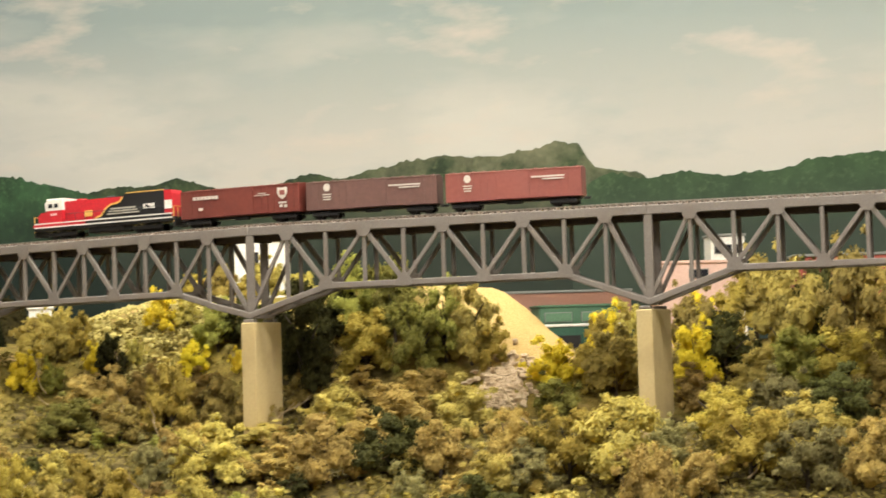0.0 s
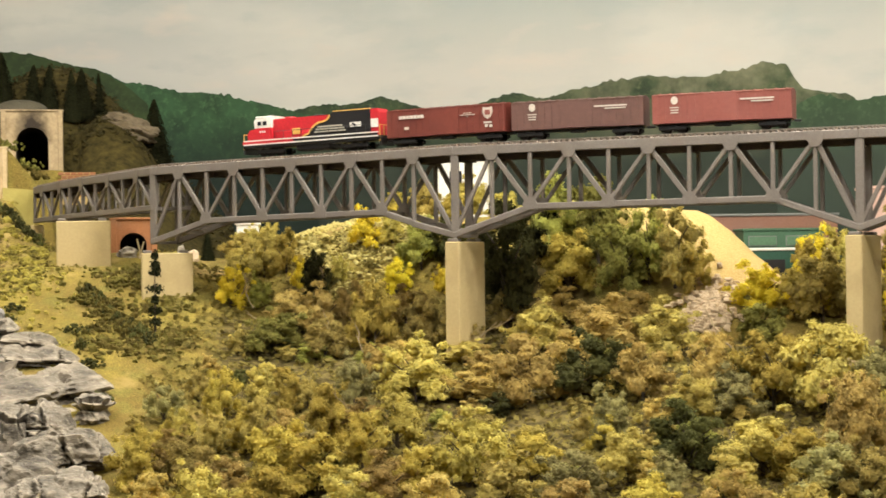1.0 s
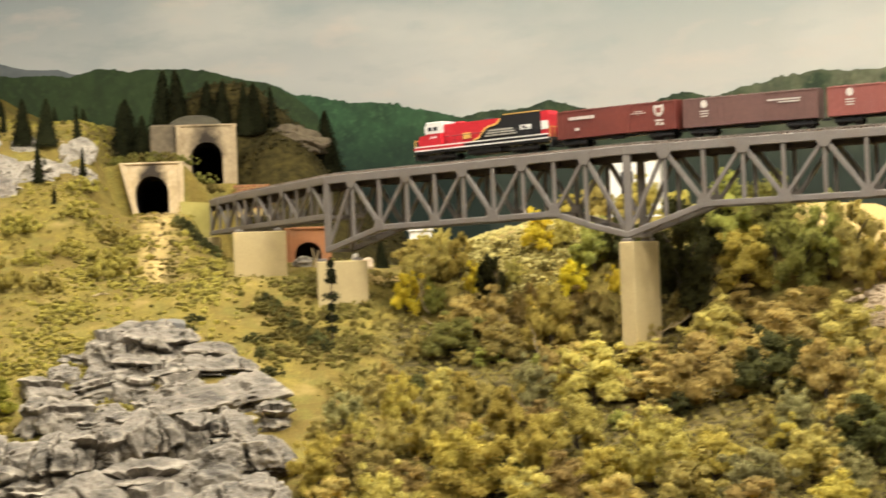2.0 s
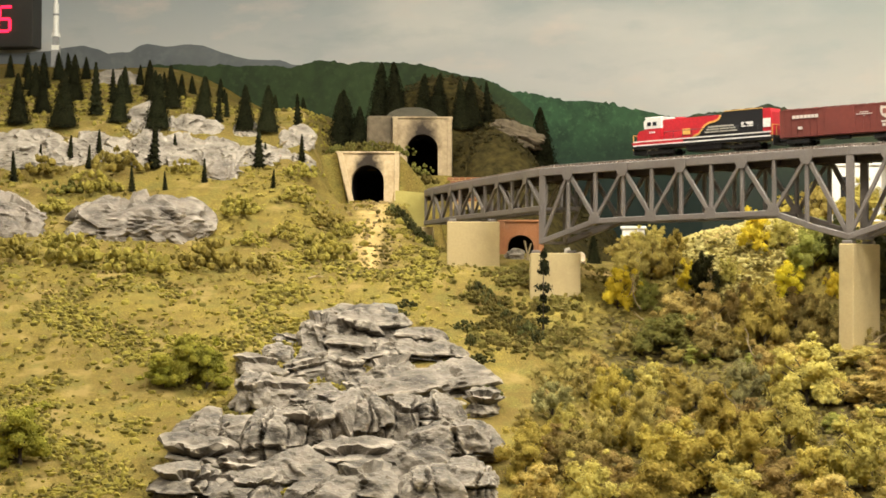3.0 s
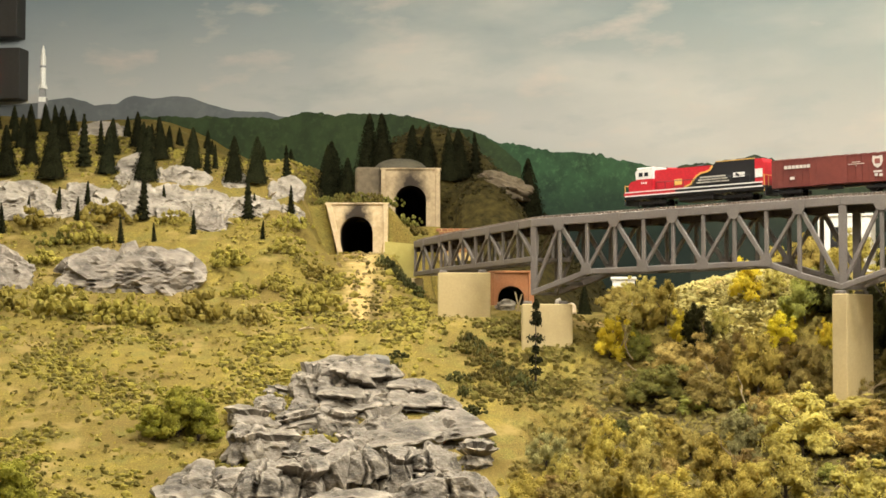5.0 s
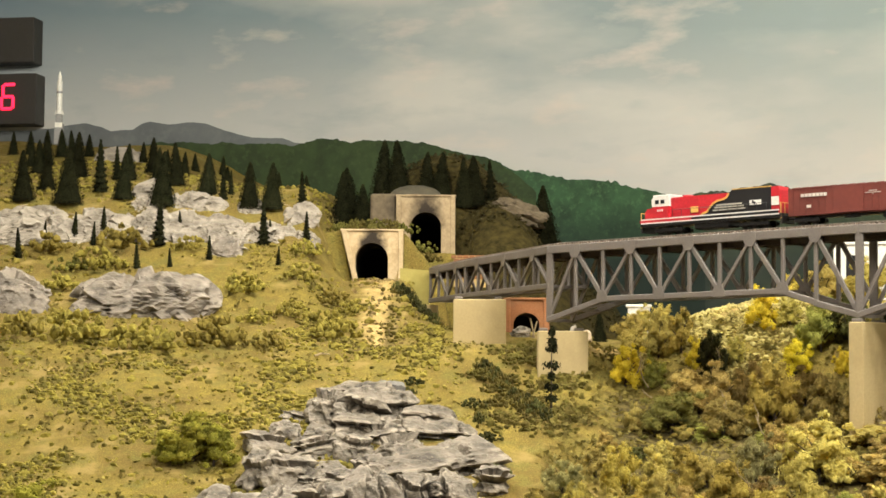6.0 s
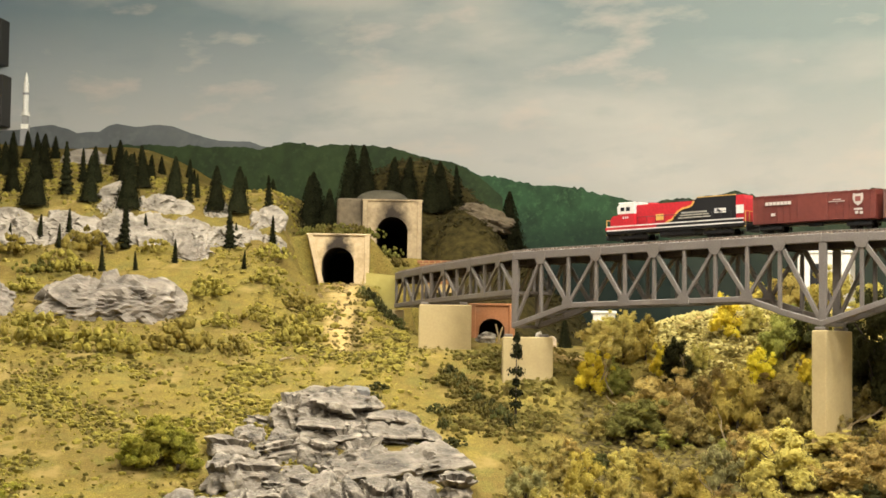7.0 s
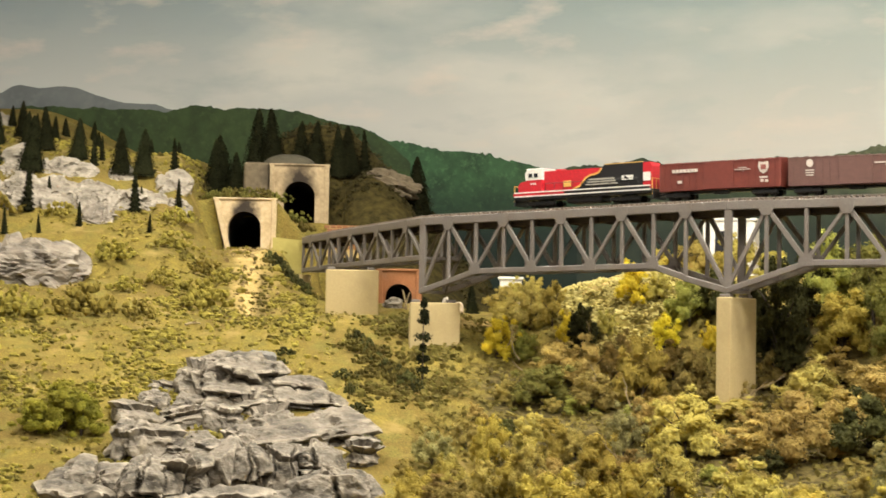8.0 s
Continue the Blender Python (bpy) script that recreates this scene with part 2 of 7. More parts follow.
MOSS_CRUMB = foliage("dark_olive_crumb", (0.07, 0.056, 0.014), (0.16, 0.128, 0.03), (0.26, 0.21, 0.05), 0.2)
DARK_LEAF = foliage("dark_green_foam", (0.032, 0.034, 0.012), (0.092, 0.092, 0.026), (0.17, 0.165, 0.05))
PINE = foliage("dark_fir_needles", (0.008, 0.009, 0.004), (0.024, 0.025, 0.011), (0.05, 0.05, 0.022), 0.4)
PINE.node_tree.nodes["Principled BSDF"].inputs["Specular IOR Level"].default_value = 0.02
BARK = surface("dark_twig_bark", (0.04, 0.028, 0.018), (0.10, 0.075, 0.05), 0.9, 300, 60)
TWIG = surface("pale_dry_twig", (0.30, 0.22, 0.12), (0.45, 0.35, 0.2), 0.9, 300, 60)
# unseen room surfaces, kept bright to bounce soft light onto the scenery
PLASTER = surface("room_wall_paint", (0.66, 0.63, 0.57), (0.72, 0.69, 0.63), 0.9, 200, 4, relief=0.0003)
CEILING_WHITE = surface("bright_bounce_ceiling_paint", (0.78, 0.76, 0.71), (0.84, 0.82, 0.77), 0.9, 200, 4, relief=0.0003)
CARPET = surface("grey_carpet", (0.08, 0.08, 0.085), (0.14, 0.135, 0.13), 0.95, 600, 10)

# ---- building helpers ----
class Shape:
    """Collects solid pieces for one mesh."""

    def __init__(self):
        self.v, self.f = [], []

    def add(self, verts, faces):
        k = len(self.v)
        self.v += [tuple(p) for p in verts]
        self.f += [tuple(i + k for i in f) for f in faces]
        return self

    def box(self, m, sx, sy, sz, cut=0.0):
        """A box about the origin of m; cut: chamfer of its upright and level edges."""
        x, y, z, c = sx / 2, sy / 2, sz / 2, min(cut, sx * 0.4, sy * 0.4, sz * 0.4)
        if c <= 0:
            pts = [(a * x, b * y, d * z) for d in (-1, 1) for a, b in ((-1, -1), (1, -1), (1, 1), (-1, 1))]
            return self.add([m @ Vector(p) for p in pts], [(3, 2, 1, 0), (4, 5, 6, 7), (0, 1, 5, 4), (1, 2, 6, 5), (2, 3, 7, 6), (3, 0, 4, 7)])
        ring = lambda ax, ay, cc, zz: [(-ax + cc, -ay, zz), (ax - cc, -ay, zz), (ax, -ay + cc, zz), (ax, ay - cc, zz), (ax - cc, ay, zz), (-ax + cc, ay, zz), (-ax, ay - cc, zz), (-ax, -ay + cc, zz)]
        pts = ring(x - c, y - c, c * 0.5, -z) + ring(x, y, c, -z + c) + ring(x, y, c, z - c) + ring(x - c, y - c, c * 0.5, z)
        fs = [tuple(range(7, -1, -1)), tuple(range(24, 32))]
        for r in range(3):
            fs += [(r * 8 + i, r * 8 + (i + 1) % 8, r * 8 + 8 + (i + 1) % 8, r * 8 + 8 + i) for i in range(8)]
        return self.add([m @ Vector(p) for p in pts], fs)

    def beam(self, p, q, across, wide, deep, cut=0.0):
        """A bar from p to q; across: the level direction in which it is wide."""
        p, q, across = Vector(p), Vector(q), Vector(across)
        a = (q - p).normalized()
        b = (across - a * across.dot(a)).normalized()
        c = a.cross(b)
        m = Matrix((a, b, c)).transposed().to_4x4()
        m.translation = (p + q) / 2
        return self.box(m, (q - p).length, wide, deep, cut)

    def rod(self, p, q, r0, r1=None, n=8):
        p, q, r1 = Vector(p), Vector(q), r0 if r1 is None else r1
        a = (q - p).normalized()
        b = a.orthogonal().normalized()
        c = a.cross(b)
        pts = [e + (b * math.cos(i * math.tau / n) + c * math.sin(i * math.tau / n)) * r for e, r in ((p, r0), (q, r1)) for i in range(n)]
        fs = [(i, (i + 1) % n, n + (i + 1) % n, n + i) for i in range(n)] + [tuple(range(n - 1, -1, -1)), tuple(range(n, 2 * n))]
        return self.add(pts, fs)

    def extrude(self, m, outline, depth):
        """A prism: the outline in the local x-z plane, from y=0 to y=depth."""
        n = len(outline)
        pts = [m @ Vector((x, y, z)) for y in (0, depth) for x, z in outline]
        fs = [tuple(range(n)), tuple(range(2 * n - 1, n - 1, -1))] + [(i, n + i, n + (i + 1) % n, (i + 1) % n) for i in range(n)]
        return self.add(pts, fs)

    def mesh(self, name, mat, smooth=False):
        me = bpy.data.meshes.new(name)
        me.from_pydata(self.v, [], self.f)
        me.materials.append(mat)
        if smooth:
            me.polygons.foreach_set("use_smooth", [True] * len(me.polygons))
        me.update()
        return me


def part(name, shape, mat, parent=None, label="", smooth=False):
    ob = new(name, shape if isinstance(shape, bpy.types.Mesh) else shape.mesh(name, mat, smooth))
    if parent:
        ob.parent = parent
    if label:
        ob["label"] = label
    return ob


def thing(name, label, category, group="", kind="", at=None):
    ob = tagged(new(name), label, category, group, kind)
    ob.empty_display_size = 0.02
    if at is not None:
        ob.location = at
        bpy.context.view_layer.update()
    return ob


I4 = Matrix.Identity(4)
# [terrain
def ease(v, lo, hi):
    t = np.clip((v - lo) / (hi - lo), 0, 1)
    return t * t * (3 - 2 * t)


def ripple(x, y, scale, seed=0.0):
    """Smooth pseudo-noise from -1 to 1."""
    x, y = x * scale + seed, y * scale - seed * 1.7
    return (np.sin(x * 1.0 + 1.3 * np.sin(y * 0.9 + seed)) + np.sin(y * 1.27 - 1.1 * np.sin(x * 0.83)) + np.sin((x + y) * 0.71 + 2.1)) / 3


def hill_profile(y):
    return np.interp(y, [0.6, 1.4, 2.0, 2.2, 2.45, 2.8, 3.08, 3.22, 3.4, 3.8, 4.6], [-0.62, -0.34, -0.185, -0.125, -0.035, 0.078, 0.20, 0.285, 0.325, 0.42, 0.58])


def ground_height(x, y):
    x, y = np.asarray(x, float), np.asarray(y, float)
    u = 0.51 * (x - 0.457) + 0.86 * (y - 2.175)
    # open hillside
    back = 0.325 + (0.20 - 0.13 * ease(x, -0.75, -0.40)) * (y - 3.4)
    hill = np.where(y > 3.4, back, hill_profile(y)) + 0.008 * ripple(x, y, 9.0, 1.0)
    # wooded valley under the bridge, with a sandy ridge behind it
    crest = 0.092 * ease(x, 0.08, 0.44) * (1 - 1.35 * ease(x, 0.82, 0.95)) + 0.040 * ease(x, 1.02, 1.2)
    valley = np.interp(u, [-1.6, -0.7, -0.35, 0.0, 0.12, 0.2], [-0.50, -0.285, -0.18, -0.095, -0.06, -0.03])
    valley = valley + (crest + 0.03) * ease(u, 0.08, 0.34) - (crest + 0.09) * ease(u, 0.42, 0.7)
    valley = valley + 0.006 * ripple(x, y, 14.0, 4.0)
    # low shelf that carries the lower line, left of the valley
    shelf = np.interp(y, [0.6, 1.4, 2.0, 2.2, 2.45, 2.56, 2.7, 2.85, 3.1], [-0.62, -0.34, -0.185, -0.125, -0.03, 0.022, 0.022, 0.045, 0.045])
    side = ease(x, -0.20 - 0.13 * ease(y, 3.05, 3.3), -0.02 - 0.17 * ease(y, 3.05, 3.3))
    z = hill * (1 - side) + shelf * side
    # embankment below the upper tunnel
    bed = 0.135 * ease(y, 2.72, 3.1) + 0.03 * (1 - ease(y, 2.72, 3.1))
    bank = ease(x, -0.30, -0.22) * (1 - ease(x, -0.12, -0.03)) * ease(y, 2.6, 2.75) * (1 - ease(y, 3.285, 3.30))
    z = z * (1 - bank) + np.minimum(z, bed) * bank
    z = np.maximum(z, 0.135 * np.exp(-(((x + 0.135) / 0.055) ** 4)) * ease(y, 2.93, 3.05) * (1 - ease(y, 3.285, 3.31)) - 0.5 * (1 - ease(y, 2.9, 2.95)))
    # gully that runs down from the upper tunnel behind the near hump
    z = z - 0.022 * np.exp(-(((x + 0.125) / 0.05) ** 2) - ((y - 2.73) / 0.10) ** 2) + 0.008 * np.exp(-(((x + 0.07) / 0.09) ** 2) - ((y - 2.52) / 0.045) ** 2)
    over = ease(x, -0.32, -0.25) * (1 - ease(x, -0.14, -0.075)) * ease(y, 3.30, 3.32)
    z = z * (1 - over) + np.maximum(z, 0.240 - 0.025 * ease(y, 3.33, 3.42)) * over
    z = np.maximum(z, 0.205 - 0.7 * (1 - ease(x, -0.26, -0.2) * (1 - ease(x, -0.035, 0.05)) * ease(y, 3.36, 3.44)))
    # grassy wing beside the upper portal
    wing = np.minimum(0.235, 0.235 - 1.2 * (x + 0.131)) - 0.7 * (1 - ease(x, -0.20, -0.14) * ease(y, 3.25, 3.30) * (1 - ease(y, 3.36, 3.44)) * (1 - ease(x, -0.06, 0.0)))
    z = np.where((x > -0.15) | (y > 3.31), np.maximum(z, wing), z)
    # hill of the second tunnel
    knob = 0.44 * np.exp(-(((x + 0.06) / 0.30) ** 2) - ((y - 3.86) / 0.26) ** 2)
    knob = knob - 0.7 * (1 - ease(y, 3.605, 3.63))
    z = np.maximum(z, knob)
    z = np.maximum(z, 0.33 * np.exp(-(((x - 0.05) / 0.16) ** 2) - ((y - 3.72) / 0.24) ** 2) - 0.6 * (1 - ease(x, -0.05, 0.0) * ease(y, 3.1, 3.35)))
    right = ease(x, 0.14, 0.30)
    z = z * (1 - right) + np.maximum(np.maximum(valley, knob), 0.33 * np.exp(-(((x - 0.05) / 0.16) ** 2) - ((y - 3.72) / 0.24) ** 2) - 0.6 * (1 - ease(y, 3.1, 3.35))) * right
    return z + 0.003 * ripple(x, y, 40.0, 2.0) + 0.0015 * ripple(x, y, 95.0, 7.0)


def wall_y(x):
    return 4.15 - 0.4 * x - 0.1 * x * x
# terrain]


def on_ground(x, y):
    return float(ground_height(x, y))


# ---- the room ----
def slab(name, m, sx, sy, sz, mat):
    return tagged(part(name, Shape().box(m, sx, sy, sz), mat), kind="structure")


slab("floor", pose(0.3, 0.6, -1.35), 9, 9.2, 0.1, CARPET)
slab("ceiling", pose(0.3, 0.6, 1.35), 9, 9.2, 0.1, CEILING_WHITE)
slab("wall_south", pose(0.3, -4.0, 0), 9, 0.1, 2.6, PLASTER)
slab("wall_west", pose(-4.2, 0.6, 0), 0.1, 9.1, 2.6, PLASTER)
slab("wall_east", pose(4.8, 0.6, 0), 0.1, 9.1, 2.6, PLASTER)
slab("wall_north", pose(0.3, 5.2, 0), 9, 0.1, 2.6, PLASTER)
# fixtures assumed for these lamps, none of them in view
LAMP_BODY = plain("white_lamp_body", (0.8, 0.8, 0.78))
LAMP_GLOW = plain("lamp_globe_glow", (1.0, 0.95, 0.85), glow=4.0)
for place, watts in LAMPS:
    fixture = thing("assumed_ceiling_light", "assumed white globe lamp hanging from the ceiling, out of view", "ceiling lamp", "room ceiling lamps", at=(place[0], place[1], 1.3))
    part("rose", Shape().rod((0, 0, 0), (0, 0, -0.02), 0.06, 0.05, 20), LAMP_BODY, fixture)
    part("stem", Shape().rod((0, 0, -0.02), (0, 0, place[2] - 1.3 + 0.05), 0.012, None, 10), LAMP_BODY, fixture)
    globe = bpy.data.meshes.new("globe")
    bm = bmesh.new()
    bmesh.ops.create_uvsphere(bm, u_segments=20, v_segments=12, radius=0.09)
    bmesh.ops.translate(bm, verts=bm.verts, vec=(0, 0, place[2] - 1.3))
    bm.to_mesh(globe)
    bm.free()
    globe.materials.append(LAMP_GLOW)
    part("globe", globe, None, fixture)

# ---- backdrop: a curved painted wall ----
def curved_sheet(name, top, x0, x1, bottom, lift, mat, n=160, thick=0.02):
    """A sheet that follows the curved wall; top: height by x."""
    s = Shape()
    xs = np.linspace(x0, x1, n + 1)
    rows = []
    for x in xs:
        y = float(wall_y(x)) - lift
        z = top(float(x))
        rows.append([(x, y, bottom), (x, y, z), (x, y + thick, z), (x, y + thick, bottom)])
    pts = [p for r in rows for p in r]
    fs = []
    for i in range(n):
        a, b = i * 4, i * 4 + 4
        fs += [(a, b, b + 1, a + 1), (a + 1, b + 1, b + 2, a + 2), (a + 2, b + 2, b + 3, a + 3)]
    fs += [(0, 1, 2, 3), tuple(n * 4 + i for i in (3, 2, 1, 0))]
    s.add(pts, fs)
    ob = part(name, s, mat)
    return ob


def skyline(points, rough, seed):
    px, pz = [p[0] for p in points], [p[1] for p in points]
    rng = np.random.default_rng(seed)
    jag = np.interp(np.linspace(0, 1, 4001), np.linspace(0, 1, 700), np.abs(rng.normal(0, rough * 1.7, 700)))
    lumps = np.interp(np.linspace(0, 1, 4001), np.linspace(0, 1, 130), rng.normal(0, rough * 1.6, 130))
    return lambda x: float(np.interp(x, px, pz) + (jag + lumps)[int(np.clip((x + 2) / 4.4, 0, 1) * 4000)])


tagged(curved_sheet("backdrop", lambda x: 1.3, -2.6, 2.7, -1.3, 0.0, SKY, 60, 0.03), "curved backdrop painted with a hazy evening sky", "backdrop", kind="structure")
far_line = skyline([(-2.0, 0.55), (-1.483, 0.56), (-1.275, 0.567), (-1.186, 0.567), (-1.112, 0.567), (-1.053, 0.572), (-1.009, 0.579), (-0.965, 0.583), (-0.921, 0.572), (-0.899, 0.561), (-0.84, 0.564), (-0.819, 0.578), (-0.797, 0.583), (-0.746, 0.574), (-0.689, 0.578), (-0.653, 0.574), (-0.609, 0.556), (-0.538, 0.536), (-0.46, 0.532), (-0.432, 0.52), (-0.376, 0.512), (-0.2, 0.49)], 0.0004, 3)
dark_line = skyline([(-2.0, 0.46), (-0.95, 0.49), (-0.84, 0.515), (-0.768, 0.529), (-0.581, 0.520), (-0.44, 0.512), (-0.364, 0.525), (-0.247, 0.516), (-0.119, 0.506), (-0.032, 0.479), (0.033, 0.464), (0.09, 0.43), (0.14, 0.38)], 0.0012, 4)
lit_line = skyline([(0.0, 0.40), (0.048, 0.457), (0.097, 0.436), (0.161, 0.418), (0.223, 0.406), (0.297, 0.403), (0.358, 0.382), (0.43, 0.362), (0.5, 0.34)], 0.0018, 5)
ridge_line = skyline([(0.20, 0.36), (0.272, 0.395), (0.30, 0.400), (0.341, 0.376), (0.41, 0.355), (0.48, 0.364), (0.56, 0.366), (0.63, 0.383), (0.673, 0.372), (0.761, 0.343), (0.838, 0.363), (0.888, 0.376), (0.947, 0.366), (1.043, 0.384), (1.125, 0.402), (1.188, 0.393), (1.259, 0.397), (1.309, 0.408), (1.339, 0.42), (1.378, 0.403), (1.406, 0.358), (1.482, 0.341), (1.53, 0.30)], 0.0016, 6)
haze_line = skyline([(1.36, 0.30), (1.42, 0.345), (1.48, 0.335), (1.51, 0.333), (1.548, 0.341), (1.63, 0.328), (1.676, 0.329), (1.729, 0.334), (1.78, 0.352), (2.2, 0.36)], 0.0016, 8)
for name, line, x0, x1, lift, mat, label in (
        ("backdrop_far_mountain", far_line, -2.0, -0.2, 0.003, FAR_HILL, "slate grey mountains painted on the backdrop"),
        ("backdrop_ridge", ridge_line, 0.20, 1.53, 0.006, RIDGE, "dark green forest ridge painted on the backdrop"),
        ("backdrop_east_slope", haze_line, 1.36, 2.2, 0.009, EAST_HILL, "green wooded slope painted on the backdrop"),
        ("backdrop_bright_hill", lit_line, 0.0, 0.5, 0.012, LIT_HILL, "bright green hill painted on the backdrop"),
        ("backdrop_dark_hill", dark_line, -2.0, 0.14, 0.016, DARK_HILL, "deep green hills painted on the backdrop")):
    tagged(curved_sheet(name, line, x0, x1, -0.3, lift, mat, 420, 0.002), label, "painted hill", kind="structure")

# ---- the modelled ground ----
def build_ground():
    xs, ys = np.arange(-1.7, 2.3, 0.0125), np.concatenate([np.arange(0.75, 3.26, 0.0125), np.arange(3.26, 3.33, 0.004), np.arange(3.33, 3.59, 0.0125), np.arange(3.59, 3.65, 0.005), np.arange(3.65, 4.6, 0.0125)])
    gx, gy = np.meshgrid(xs, ys)
    gy = np.minimum(gy, wall_y(gx) - 0.004)
    gz = ground_height(gx, gy)
    n, m = len(xs), len(ys)
    me = bpy.data.meshes.new("ground")
    cx, cy = (gx[:-1, :-1] + gx[1:, 1:]) / 2, (gy[:-1, :-1] + gy[1:, 1:]) / 2
    # the tunnel mouths stay open
    hole = ((cx > -0.226) & (cx < -0.152) & (cy > 3.285) & (cy < 3.325)) | ((cx > -0.133) & (cx < -0.063) & (cy > 3.592) & (cy < 3.705))
    picked = [(j * n + i, j * n + i + 1, (j + 1) * n + i + 1, (j + 1) * n + i) for j in range(m - 1) for i in range(n - 1) if not hole[j, i]]
    me.from_pydata(np.stack([gx, gy, gz], -1).reshape(-1, 3).tolist(), [], picked)
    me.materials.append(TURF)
    u = 0.51 * (gx - 0.457) + 0.86 * (gy - 2.175)
    sand = np.maximum(ease(gx, 0.68, 0.78) * ease(u, 0.10, 0.2) * (1 - ease(gx, 0.94, 1.0)), 0.20 * ease(gx, 0.06, 0.12) * (1 - ease(gx, 0.17, 0.23)) * ease(gy, 2.15, 2.45) * (1 - ease(gy, 2.9, 3.0)))
    sand = np.maximum(sand, ease(gx, -0.24, -0.20) * (1 - ease(gx, -0.16, -0.12)) * ease(gy, 2.95, 3.2) * (1 - ease(gy, 3.3, 3.31)))
    track_down = np.exp(-(((gx + 0.165 - 0.10 * (3.2 - gy) * 0.3) / 0.052) ** 2)) * ease(gy, 2.56, 2.68) * (1 - ease(gy, 3.12, 3.26))
    sand = np.maximum(sand, 0.60 * track_down)
    sand = np.maximum(sand, 0.75 * np.exp(-(((gx - 0.175) / 0.05) ** 2) - ((gy - 2.60) / 0.08) ** 2))
    sand = np.maximum(sand, 0.60 * ease(gx, 0.26, 0.34) * (1 - ease(gx, 0.50, 0.60)) * ease(u, 0.22, 0.32))
    brown = np.maximum(ease(gx, -0.34, -0.24) * ease(gy, 3.58, 3.64), 0.9 * ease(gx, -0.06, 0.02) * ease(gy, 3.2, 3.35))
    brown = np.maximum(brown, 0.55 * np.exp(-(((gx + 0.135) / 0.018) ** 2)) * ease(gy, 2.60, 2.70) * (1 - ease(gy, 2.9, 3.05)))
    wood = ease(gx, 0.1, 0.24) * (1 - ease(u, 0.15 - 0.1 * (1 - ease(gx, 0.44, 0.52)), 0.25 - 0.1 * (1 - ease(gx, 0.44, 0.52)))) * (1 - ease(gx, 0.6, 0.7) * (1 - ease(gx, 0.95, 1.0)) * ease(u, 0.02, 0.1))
    colours = me.color_attributes.new("patches", "FLOAT_COLOR", "POINT")
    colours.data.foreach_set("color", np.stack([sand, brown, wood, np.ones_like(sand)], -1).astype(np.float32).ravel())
    me.polygons.foreach_set("use_smooth", [True] * len(me.polygons))
    return tagged(new("ground", me), "yellow-green sifted turf over a sculpted plaster hillside", "ground", kind="structure")


ground = build_ground()
slab("layout_fascia", pose(0.3, 0.74, -0.85), 4.0, 0.02, 0.9, DECK)

# ---- the truss bridge ----
ENDS = [(-0.076, 3.05, 0.157), (-0.016, 2.85, 0.159), (0.100, 2.50, 0.160), (0.457, 2.175, 0.167), (0.878, 1.925, 0.171), (1.295, 1.648, 0.171)]
SPREAD = 0.052
PIER_TOP = 0.050


